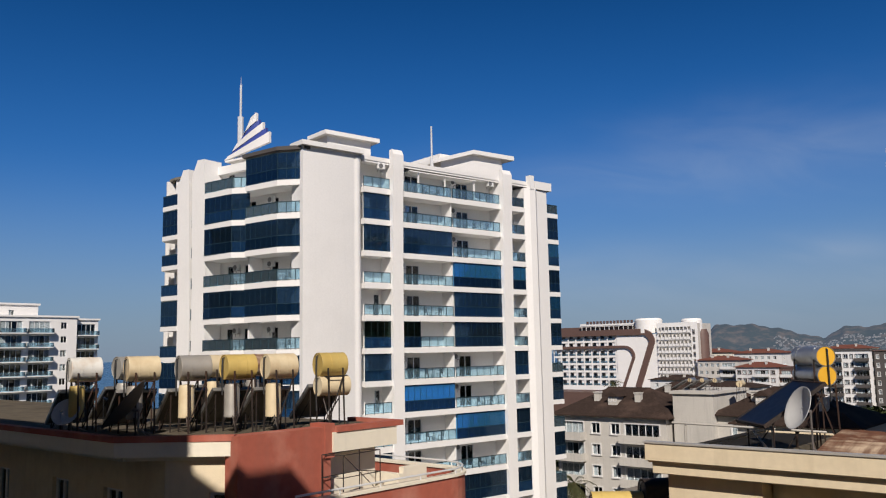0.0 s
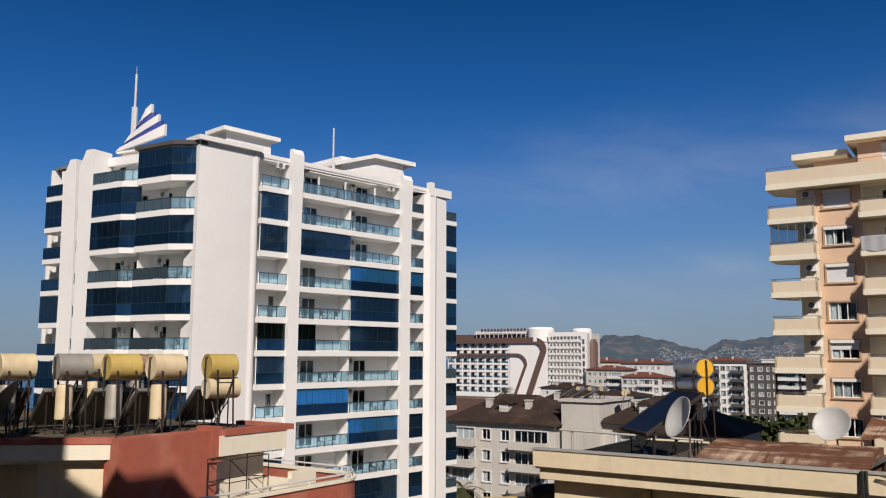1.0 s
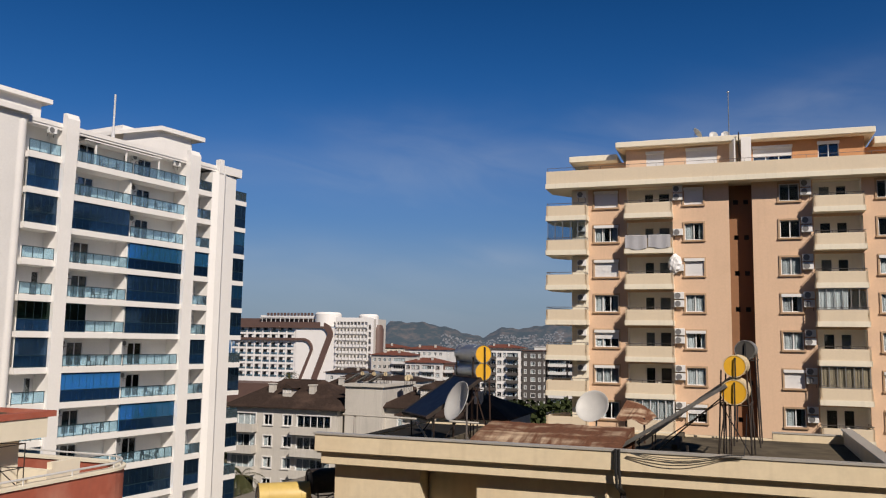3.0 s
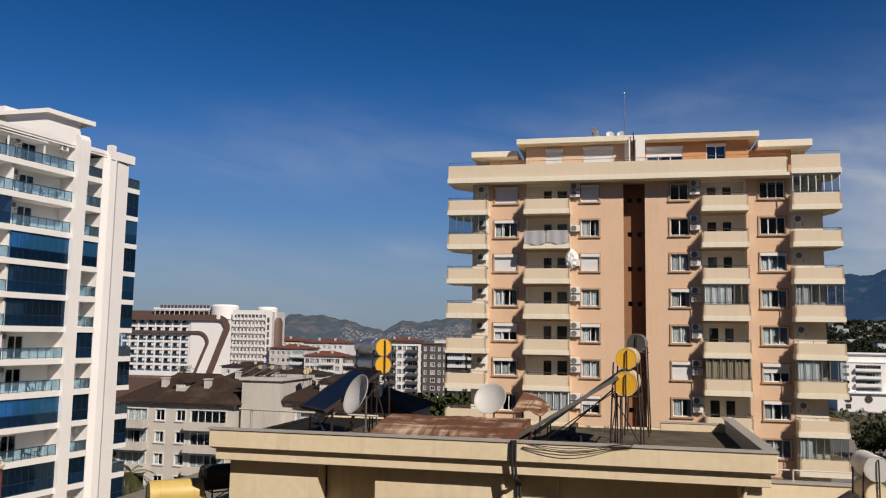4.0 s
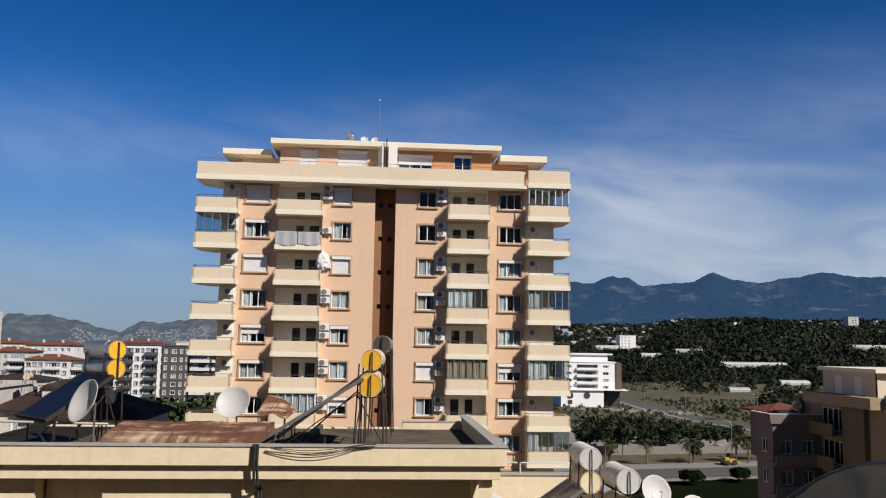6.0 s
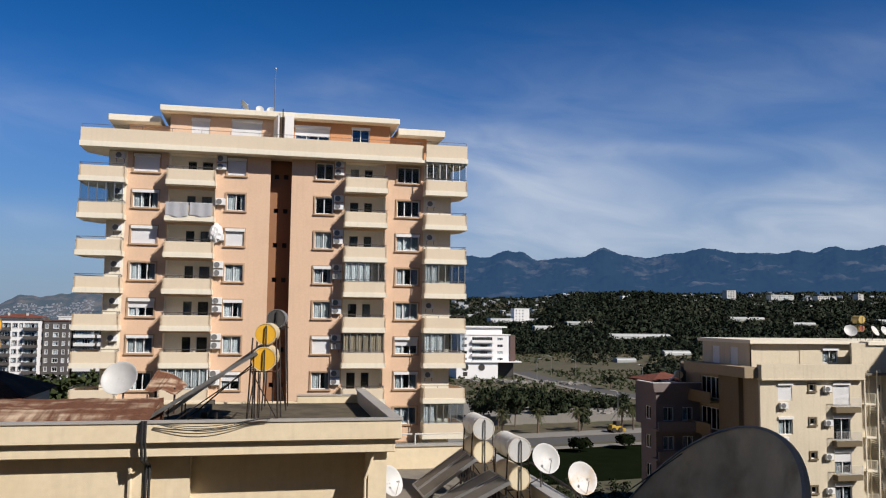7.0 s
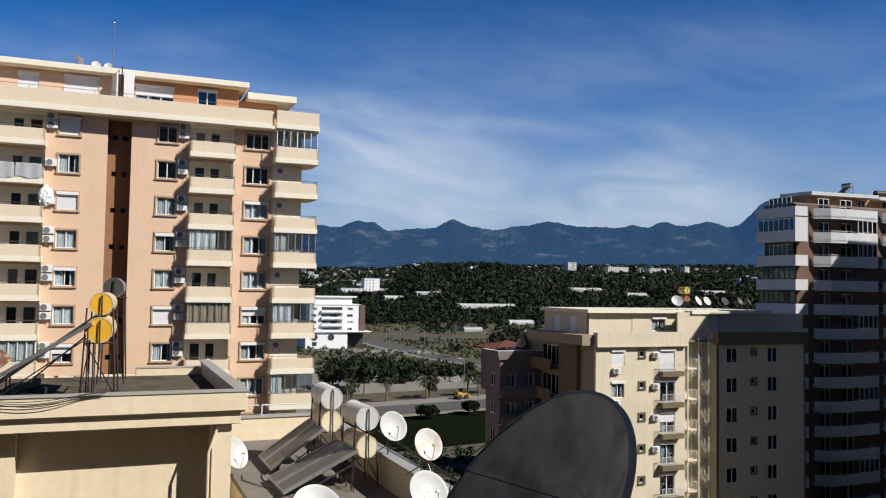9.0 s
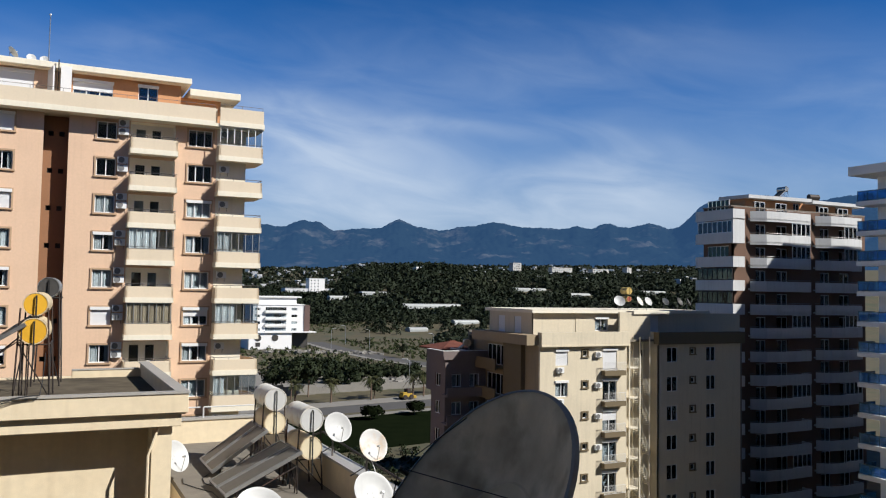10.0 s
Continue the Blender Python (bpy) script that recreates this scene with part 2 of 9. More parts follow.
RAIL_TEAL = surface("dark_teal_rail", (0.0308, 0.066, 0.0792), 0.4, 0.5, vary=0.05, bump=0)
WHITE = surface("white_render", (0.757, 0.739, 0.713), 0.85, vary=0.03, stain=0.10, streaks=0.03)
WHITE_FAR = surface("white_paint_weathered", (0.634, 0.625, 0.607), 0.9, vary=0.05, stain=0.25, streaks=0.2)
CREAM = surface("cream_band_paint", (0.655, 0.55, 0.405), 0.85, vary=0.03, stain=0.12, streaks=0.05)
CREAM_PALE = surface("pale_cream_paint", (0.739, 0.678, 0.546), 0.85, vary=0.03, stain=0.1, streaks=0.1)
PEACH = surface("peach_render", (0.65, 0.452, 0.31), 0.9, vary=0.04, stain=0.15, streaks=0.08)
TAN = surface("tan_trim_paint", (0.42, 0.285, 0.18), 0.8, vary=0.06)
ORANGE = surface("orange_brown_render", (0.528, 0.264, 0.123), 0.9, vary=0.05, stain=0.2)
# brown taken darker: the banded tower's shade is put into its walls
SHADE_BROWN = surface("shade_brown_render", (0.132, 0.0748, 0.0484), 0.9, vary=0.06)
BROWN = surface("brown_shaft_render", (0.264, 0.132, 0.066), 0.9, vary=0.06)
YELLOW_WALL = surface("pale_yellow_render", (0.678, 0.572, 0.4), 0.9, vary=0.06, stain=0.3, stain_col=(0.55, 0.41, 0.24), streaks=0.16, stain_scale=0.6)
OCHRE_WALL = surface("ochre_render", (0.60, 0.525, 0.39), 0.9, vary=0.05, stain=0.2, streaks=0.15)
# olive bands, taken darker to put the flank's shade into them
OLIVE = surface("olive_band_paint", (0.15, 0.115, 0.065), 0.85, vary=0.06, stain=0.2)
# ochre darkened to umber, which paints the shade onto the left flank
FLANK_SHADE = surface("umber_flank_shade", (0.30, 0.235, 0.15), 0.9, vary=0.06, stain=0.25, streaks=0.15)
RED = surface("terracotta_paint", (0.352, 0.0924, 0.0572), 0.85, vary=0.10, stain=0.55, stain_col=(0.55, 0.27, 0.20), streaks=0.25, stain_scale=0.9)
GREY_WALL = surface("grey_render", (0.51, 0.484, 0.44), 0.9, vary=0.06, stain=0.3, streaks=0.2)
# pink darkened to hold the shade that the ochre block throws on it
PINK_SHADE = surface("shade_darkened_pink_render", (0.165, 0.132, 0.125), 0.9, vary=0.06, stain=0.3)
SCREED = surface("brown_grey_screed", (0.114, 0.095, 0.0686), 0.95, gloss=0.05, vary=0.25, grain=2.5, stain=0.7, stain_col=(0.045, 0.038, 0.032), bump=0.4, bump_scale=12, stain_scale=0.8)
CONCRETE = surface("roof_screed", (0.185, 0.163, 0.132), 0.95, vary=0.16, grain=3, stain=0.5, stain_col=(0.15, 0.13, 0.11), bump=0.4, bump_scale=12)
COPING = surface("galvanised_coping", (0.50, 0.475, 0.43), 0.45, 0.35, vary=0.06, stain=0.3)
# near-black paint that stands in for the darkness inside rooms
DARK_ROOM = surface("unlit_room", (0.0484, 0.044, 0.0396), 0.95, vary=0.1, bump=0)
# white bands greyed, so part of their shade lies in the paint
BAND_SHADE = surface("shade_greyed_band_white", (0.546, 0.546, 0.537), 0.85, vary=0.05, stain=0.25, streaks=0.2)
GRILLE = surface("grey_fan_grille", (0.176, 0.176, 0.176), 0.6, vary=0.1, bump=0)
PVC = surface("white_pvc", (0.704, 0.704, 0.695), 0.4, vary=0.02, stain=0.08, bump=0)
SHUTTER = surface("white_roller_slats", (0.704, 0.704, 0.704), 0.5, vary=0.02, stain=0.08, bump=0, per_piece=0.04)
CURTAIN = surface("net_curtain", (0.651, 0.642, 0.616), 0.95, vary=0.08, grain=3, bump=0, per_piece=0.25)
CURTAIN_BLUE = surface("blue_curtain", (0.10, 0.34, 0.58), 0.9, vary=0.15, grain=2, bump=0, per_piece=0.2)
CURTAIN_TAN = surface("tan_curtain", (0.44, 0.334, 0.22), 0.95, vary=0.1, grain=3, bump=0)
CLOTH = surface("grey_washing", (0.37, 0.37, 0.387), 0.95, vary=0.05, bump=0.1)
RAIL = surface("painted_rail", (0.194, 0.176, 0.167), 0.4, 0.6, vary=0.1, bump=0)
RAIL_WHITE = surface("white_rail", (0.66, 0.66, 0.651), 0.4, 0.2, vary=0.05, bump=0)
STEEL_DARK = surface("rusty_dark_steel", (0.0484, 0.0396, 0.0352), 0.6, 0.6, vary=0.3, grain=12, stain=0.6, stain_col=(0.12, 0.05, 0.025), bump=0.2)
ALU = surface("weathered_aluminium", (0.484, 0.484, 0.475), 0.38, 0.85, vary=0.1, stain=0.35, stain_col=(0.3, 0.28, 0.25))
TANK_YELLOW = surface("yellow_tank_paint", (0.51, 0.37, 0.114), 0.5, vary=0.06, stain=0.4, stain_col=(0.42, 0.27, 0.06), per_piece=0.1, stain_scale=2.2)
TANK_CREAM = surface("cream_tank_paint", (0.598, 0.493, 0.317), 0.5, vary=0.06, stain=0.45, stain_col=(0.42, 0.26, 0.12), per_piece=0.06, stain_scale=2.2)
TANK_WHITE = surface("white_tank_paint", (0.651, 0.634, 0.581), 0.5, vary=0.05, stain=0.6, stain_col=(0.45, 0.30, 0.16), stain_scale=2.5)
TANK_GREY = surface("grey_tank_sheet", (0.37, 0.352, 0.317), 0.5, 0.3, vary=0.08, stain=0.5, stain_col=(0.25, 0.2, 0.15))
END_ORANGE = surface("orange_tank_cap", (0.704, 0.387, 0.0264), 0.45, vary=0.05, stain=0.3, stain_col=(0.55, 0.28, 0.03), per_piece=0.06)
END_CREAM = surface("cream_tank_cap", (0.669, 0.581, 0.405), 0.5, vary=0.05, stain=0.4, stain_col=(0.55, 0.36, 0.18), per_piece=0.06)
PANEL = surface("collector_absorber", (0.006, 0.008, 0.016), 0.4, 0.0, vary=0.2, stain=0.3, stain_col=(0.03, 0.034, 0.04), bump=0, gloss=0.2, stain_scale=1.5)
DUSTY_PANEL = surface("dusty_collector", (0.13, 0.12, 0.10), 0.35, 0.0, vary=0.2, stain=0.6, stain_col=(0.12, 0.11, 0.095), bump=0, gloss=0.25, stain_scale=1.5)
DISH = surface("off_white_dish", (0.50, 0.50, 0.49), 0.5, vary=0.04, stain=0.35, stain_col=(0.5, 0.47, 0.42))
DISH_RUST = surface("rust_stained_dish", (0.581, 0.572, 0.554), 0.55, vary=0.05, stain=0.9, stain_col=(0.48, 0.33, 0.18), stain_scale=3.0)
DISH_DARK = surface("dark_mesh_dish", (0.0704, 0.066, 0.0616), 0.6, 0.3, vary=0.15, stain=0.4)
DISH_RIM = surface("dull_rim_paint", (0.264, 0.255, 0.238), 0.7, vary=0.1)
DISH_GREY = surface("dirty_grey_dish", (0.50, 0.42, 0.29), 0.9, gloss=0.08, vary=0.28, grain=4.5, stain=0.85, stain_scale=3.6, stain_col=(0.20, 0.165, 0.11), bump=0.25, bump_scale=5)
RUST = rusted("rusted_sheet", (0.13, 0.058, 0.034), (0.46, 0.35, 0.25))
BITUMEN = surface("black_bitumen", (0.020, 0.018, 0.016), 0.9, gloss=0.08, vary=0.3, grain=5, stain=0.4, stain_col=(0.06, 0.055, 0.05), bump=0.5, bump_scale=8)
CABLE = surface("black_cable", (0.02, 0.02, 0.02), 0.6, bump=0)
TILE_BROWN = surface("dark_brown_roof_tiles", (0.042, 0.029, 0.024), 0.95, gloss=0.08, vary=0.35, grain=4, stain=0.4, stain_col=(0.14, 0.09, 0.07), bump=0.5, bump_scale=6)
TILE_RED = surface("red_roof_tiles", (0.16, 0.062, 0.045), 0.95, gloss=0.1, vary=0.3, grain=3, stain=0.4, bump=0.4, bump_scale=5)
CLADDING = surface("brown_cladding", (0.114, 0.066, 0.0528), 0.6, vary=0.08)
DARK_FACADE = surface("charcoal_render", (0.0748, 0.066, 0.0616), 0.85, vary=0.1)
ASPHALT = surface("asphalt", (0.08, 0.075, 0.07), 0.95, vary=0.15, grain=3, stain=0.4)
PAVING = surface("pale_pavement", (0.215, 0.20, 0.175), 0.95, vary=0.15, stain=0.4)
SOIL = surface("dry_soil", (0.082, 0.068, 0.034), 1.0, vary=0.3, grain=0.4, stain=0.85, stain_col=(0.045, 0.058, 0.026), bump=0.4, bump_scale=2, stain_scale=0.06)
POLY = surface("greenhouse_film", (0.37, 0.378, 0.361), 0.5, vary=0.1, grain=0.8, per_piece=0.2, bump=0)
BARK = surface("palm_bark", (0.141, 0.0968, 0.066), 0.95, vary=0.25, grain=8, bump=0.5)
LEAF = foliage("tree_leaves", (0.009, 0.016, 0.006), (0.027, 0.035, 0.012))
LEAF_MID = foliage("thicket_leaves", (0.02, 0.034, 0.01), (0.06, 0.07, 0.024))
LEAF_PALM = foliage("palm_fronds", (0.025, 0.035, 0.012), (0.075, 0.07, 0.028))
# woods are plain dark leaves
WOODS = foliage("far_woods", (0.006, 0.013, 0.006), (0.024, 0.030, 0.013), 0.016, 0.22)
# the court's shade is put into this lawn green; clipped bushes share it
SHADE_GREEN = foliage("shade_dark_green", (0.004, 0.007, 0.003), (0.012, 0.016, 0.007), 0.25)
SHADE_GREEN.node_tree.nodes["Principled BSDF"].inputs["Specular IOR Level"].default_value = 0.0
GLASS = glass("window_glass", (0.70, 0.75, 0.78), ior=1.6)
GLASS_BLUE = glass("deep_blue_glass", (0.26, 0.50, 0.80), (0.55, 0.75, 1.0), 1.5, 0.05, (0.03, 0.17, 0.36), 0.4)
GLASS_DARK = glass("smoked_blue_glass", (0.19, 0.28, 0.38), (0.6, 0.8, 1.0), 1.5, 0.06, (0.03, 0.08, 0.16), 0.14)
GLASS_GREEN = glass("smoked_green_glass", (0.07, 0.13, 0.11), (0.6, 0.8, 0.75), 1.5, 0.04)
GLASS_RAIL = glass("pale_teal_glass", (0.62, 0.78, 0.86), (0.85, 0.93, 1.0), 1.4, 0.02, (0.30, 0.44, 0.53), 0.14)
GLASS_SKIRT = glass("navy_glass_skirt", (0.10, 0.21, 0.33), (0.5, 0.75, 1.0), 1.5, 0.04, (0.012, 0.045, 0.11), 0.35)
SAIL_BLUE = surface("ultramarine_paint", (0.0396, 0.066, 0.29), 0.6, vary=0.05)
YELLOW_PLANT = surface("yellow_machine_paint", (0.396, 0.255, 0.0264), 0.5, vary=0.05)
CAR_PAINT = surface("grey_car_paint", (0.308, 0.317, 0.334), 0.25, 0.4, vary=0.03, bump=0)
LETTER = surface("dull_red_lettering", (0.396, 0.0704, 0.044), 0.6, bump=0)
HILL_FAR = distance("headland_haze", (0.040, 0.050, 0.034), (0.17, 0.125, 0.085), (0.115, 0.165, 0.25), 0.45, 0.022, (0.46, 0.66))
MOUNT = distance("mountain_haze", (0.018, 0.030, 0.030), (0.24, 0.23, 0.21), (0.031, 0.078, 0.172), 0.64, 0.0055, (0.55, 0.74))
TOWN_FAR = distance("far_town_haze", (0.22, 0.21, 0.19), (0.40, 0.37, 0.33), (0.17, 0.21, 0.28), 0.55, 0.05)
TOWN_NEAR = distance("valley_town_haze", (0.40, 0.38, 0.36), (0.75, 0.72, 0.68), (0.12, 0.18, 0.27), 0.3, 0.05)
SEA = surface("sea_water", (0.0264, 0.0792, 0.141), 0.25, vary=0.1, grain=0.02, stain=0.2, bump=0.1, bump_scale=0.2)

# ---- building blocks ----
def box(bm, x0, x1, y0, y1, z0, z1, m=None):
    co = [(x0, y0, z0), (x1, y0, z0), (x1, y1, z0), (x0, y1, z0), (x0, y0, z1), (x1, y0, z1), (x1, y1, z1), (x0, y1, z1)]
    v = [bm.verts.new(m @ Vector(c) if m else c) for c in co]
    for f in ((0, 3, 2, 1), (4, 5, 6, 7), (0, 1, 5, 4), (1, 2, 6, 5), (2, 3, 7, 6), (3, 0, 4, 7)):
        bm.faces.new([v[i] for i in f])


def prism(bm, pts, z0, z1, m=None):
    """A standing prism over a plan polygon, anticlockwise."""
    lo = [bm.verts.new(m @ Vector((*p, z0)) if m else (*p, z0)) for p in pts]
    hi = [bm.verts.new(m @ Vector((*p, z1)) if m else (*p, z1)) for p in pts]
    bm.faces.new(lo[::-1]), bm.faces.new(hi)
    for i in range(len(pts)):
        j = (i + 1) % len(pts)
        bm.faces.new((lo[i], lo[j], hi[j], hi[i]))


def tube(bm, pts, r, seg=8, r_end=None, caps=True):
    """A round bar through the points."""
    pts = [Vector(p) for p in pts]
    rings, side = [], None
    for i, p in enumerate(pts):
        d = (pts[min(i + 1, len(pts) - 1)] - pts[max(i - 1, 0)]).normalized()
        if side is None:
            side = d.orthogonal().normalized()
        side = (side - d * side.dot(d)).normalized()
        up = d.cross(side)
        k = i / max(1, len(pts) - 1)
        rad = r + ((r_end - r) * k if r_end is not None else 0)
        rings.append([bm.verts.new(p + (side * math.cos(a) + up * math.sin(a)) * rad) for a in [2 * math.pi * j / seg for j in range(seg)]])
    for a, b in zip(rings, rings[1:]):
        for j in range(seg):
            bm.faces.new((a[j], a[(j + 1) % seg], b[(j + 1) % seg], b[j]))
    if caps:
        bm.faces.new(rings[0][::-1]), bm.faces.new(rings[-1])


def lathe(bm, profile, seg=24, m=None):
    """Turns (radius, height) pairs round z."""
    rings = []
    for r, z in profile:
        if r < 1e-5:
            rings.append([bm.verts.new(m @ Vector((0, 0, z)) if m else (0, 0, z))])
        else:
            cs = [(r * math.cos(2 * math.pi * j / seg), r * math.sin(2 * math.pi * j / seg), z) for j in range(seg)]
            rings.append([bm.verts.new(m @ Vector(c) if m else c) for c in cs])
    for a, b in zip(rings, rings[1:]):
        for j in range(seg):
            k = (j + 1) % seg
            if len(a) == 1 and len(b) > 1:
                bm.faces.new((a[0], b[k], b[j]))
            elif len(b) == 1 and len(a) > 1:
                bm.faces.new((a[j], a[k], b[0]))
            elif len(a) > 1:
                bm.faces.new((a[j], a[k], b[k], b[j]))


def mesh_of(name, bm, material, smooth=False, bevel=0.0):
    if bevel:
        bmesh.ops.bevel(bm, geom=bm.edges[:], offset=bevel, segments=1, affect="EDGES")
    bmesh.ops.recalc_face_normals(bm, faces=bm.faces[:])
    me = bpy.data.meshes.new(name)
    bm.to_mesh(me)
    bm.free()
    me.materials.append(material)
    if smooth:
        me.shade_smooth()
        me.set_sharp_from_angle(angle=radians(40))
    return me


PLACED = {}


def thing(name, at=(0, 0, 0), label="", category="", group="", kind="", fixed=False):
    """The root of a thing. fixed: its parts are given in the world's own metres."""
    ob = new(name)
    ob.empty_display_size = 0.3
    ob.location = at
    if fixed:
        PLACED[ob] = Matrix.Translation(Vector(at)).inverted()
    return tagged(ob, label, category, group, kind)


def hang(ob, parent):
    ob.parent = parent
    if parent in PLACED:
        ob.matrix_parent_inverse = PLACED[parent]
    return ob


def part(name, bm, material, parent, label="", smooth=False, bevel=0.0):
    ob = new(name, mesh_of(name, bm, material, smooth, bevel))
    hang(ob, parent)
    if label:
        ob["label"] = label
    return ob


def piece(name, mesh, parent, m=None, label=""):
    """One more object on a shared mesh, at m in its parent's space."""
    ob = new(name, mesh)
    hang(ob, parent)
    if m is not None:
        ob.matrix_basis = m
    if label:
        ob["label"] = label
    return ob


def see_through(ob):
    ob.visible_shadow = False
    return ob


def stage(x, y, angle=0.0):
    """A facade's own space: x along it to the right as seen from outside, y into the building, z up."""
    return pose(x, y, 0, 0, 0, angle)


def wall(bm, m, length, z0, z1, holes, thick=0.25, start=0.0):
    """A wall with real openings (a0, a1, b0, b1), as one connected piece."""
    xs = sorted({round(v, 4) for v in (start, start + length, *[h[0] for h in holes], *[h[1] for h in holes])})
    zs = sorted({round(v, 4) for v in (z0, z1, *[min(max(h[2], z0), z1) for h in holes], *[min(max(h[3], z0), z1) for h in holes])})
    nx, nz = len(xs) - 1, len(zs) - 1
    solid = [[True] * nz for _ in range(nx)]
    for a0, a1, b0, b1 in holes:
        for i in range(nx):
            if a0 < (xs[i] + xs[i + 1]) / 2 < a1:
                for k in range(nz):
                    if b0 < (zs[k] + zs[k + 1]) / 2 < b1:
                        solid[i][k] = False
    made = {}

    def vert(i, k, d):
        if (i, k, d) not in made:
            made[i, k, d] = bm.verts.new(m @ Vector((xs[i], thick * d, zs[k])))
        return made[i, k, d]

    def full(i, k):
        return 0 <= i < nx and 0 <= k < nz and solid[i][k]
    for i in range(nx):
        for k in range(nz):
            if not solid[i][k]:
                continue
            bm.faces.new((vert(i, k, 0), vert(i + 1, k, 0), vert(i + 1, k + 1, 0), vert(i, k + 1, 0)))
            bm.faces.new((vert(i, k, 1), vert(i, k + 1, 1), vert(i + 1, k + 1, 1), vert(i + 1, k, 1)))
            if not full(i - 1, k):
                bm.faces.new((vert(i, k, 0), vert(i, k + 1, 0), vert(i, k + 1, 1), vert(i, k, 1)))
            if not full(i + 1, k):
                bm.faces.new((vert(i + 1, k, 0), vert(i + 1, k, 1), vert(i + 1, k + 1, 1), vert(i + 1, k + 1, 0)))
            if not full(i, k - 1):
                bm.faces.new((vert(i, k, 0), vert(i, k, 1), vert(i + 1, k, 1), vert(i + 1, k, 0)))
            if not full(i, k + 1):
                bm.faces.new((vert(i, k + 1, 0), vert(i + 1, k + 1, 0), vert(i + 1, k + 1, 1), vert(i, k + 1, 1)))


SHARED = {}


def shared(key, make):
    if key not in SHARED:
        SHARED[key] = make()
    return SHARED[key]


def frame_mesh(w, h, lights, material, t=0.07, d=0.07):
    def make():
        bm = bmesh.new()
        cuts = [t] + [v for i in range(1, lights) for v in (w * i / lights - t * 0.6, w * i / lights + t * 0.6)] + [w - t]
        wall(bm, Matrix.Identity(4), w, 0, h, [(a, b, t, h - t) for a, b in zip(cuts[::2], cuts[1::2])], d)
        return mesh_of("window_frame", bm, material)
    return shared(("frame", round(w, 2), round(h, 2), lights, material.name, t), make)


def pane_mesh(w, h, material):
    def make():
        bm = bmesh.new()
        box(bm, 0.03, w - 0.03, 0.03, 0.04, 0.03, h - 0.03)
        return mesh_of("pane", bm, material)
    return shared(("pane", round(w, 2), round(h, 2), material.name), make)


def curtain_mesh(w, h, material, fold=0.09):
    def make():
        bm = bmesh.new()
        n = max(6, int(w / fold))
        row = []
        for i in range(n + 1):
            x, y = w * i / n, 0.03 * (i % 2) + 0.02 * math.sin(i * 1.7)
            row.append((bm.verts.new((x, y, 0)), bm.verts.new((x, y, h))))
        for a, b in zip(row, row[1:]):
            bm.faces.new((a[0], b[0], b[1], a[1]))
        return mesh_of("curtain", bm, material)
    return shared(("curtain", round(w, 2), round(h, 2), material.name), make)


def shutter_mesh(w, h, material):
    def make():
        bm = bmesh.new()
        n = max(4, int(h / 0.09))
        line = []
        for i in range(n):
            z, e = h * i / n, h / n
            line += [(0.0, z), (0.0, z + e - 0.014), (0.014, z + e - 0.012), (0.014, z + e - 0.001)]
        line += [(0.024, h), (0.024, 0)]
        va, vb = [bm.verts.new((0, y, z)) for y, z in line], [bm.verts.new((w, y, z)) for y, z in line]
        for i in range(len(line)):
            j = (i + 1) % len(line)
            bm.faces.new((va[i], vb[i], vb[j], va[j]))
        bm.faces.new(va), bm.faces.new(vb[::-1])
        return mesh_of("shutter", bm, material)
    return shared(("shutter", round(w, 2), round(h, 2), material.name), make)


def surround_mesh(w, h, material, t=0.14, d=0.09, sill=0.06):
    def make():
        bm = bmesh.new()
        box(bm, -t, w + t, -d, 0.0, h, h + t), box(bm, -t - 0.03, w + t + 0.03, -d - sill, 0.0, -t, 0)
        box(bm, -t, 0, -d, 0.0, 0, h), box(bm, w, w + t, -d, 0.0, 0, h)
        return mesh_of("surround", bm, material)
    return shared(("surround", round(w, 2), round(h, 2), material.name, t), make)


def shutter_box_mesh(w, material):
    def make():
        bm = bmesh.new()
        box(bm, -0.05, w + 0.05, -0.16, 0.03, 0, 0.24)
        return mesh_of("shutter_box", bm, material)
    return shared(("shutterbox", round(w, 2), material.name), make)


def window(parent, m, x, z, w, h, lights=2, state="open", trim=None, depth=0.1, frame=None, pane=None, curtain=None, boxed=False):
    """A window in an opening of a wall. state: open, net (drawn curtain), part (half-drawn), shut (roller shutter down), half (shutter half down)."""
    at = m @ pose(x, depth, z)
    ob = piece("window", frame_mesh(w, h, lights, frame or PVC), parent, at)
    see_through(piece("pane", pane_mesh(w, h, pane or GLASS), ob))
    if trim:
        piece("surround", surround_mesh(w, h, trim), ob, pose(0, -depth, 0))
    if state == "shut":
        piece("shutter", shutter_mesh(w, h, SHUTTER), ob, pose(0, -0.05, 0))
    elif state == "half":
        piece("shutter", shutter_mesh(w, h * 0.5, SHUTTER), ob, pose(0, -0.05, h * 0.5))
    cm = curtain or CURTAIN
    if state == "net":
        piece("curtain", curtain_mesh(w, h, cm), ob, pose(0, 0.1, 0))
    elif state in ("part", "half"):
        piece("curtain", curtain_mesh(w * 0.42, h, cm), ob, pose(0, 0.1, 0))
        if state == "part":
            piece("curtain", curtain_mesh(w * 0.25, h, cm), ob, pose(w * 0.75, 0.1, 0))
    if boxed:
        piece("shutter_box", shutter_box_mesh(w, PVC), ob, pose(0, -depth, h - 0.2))
    return ob


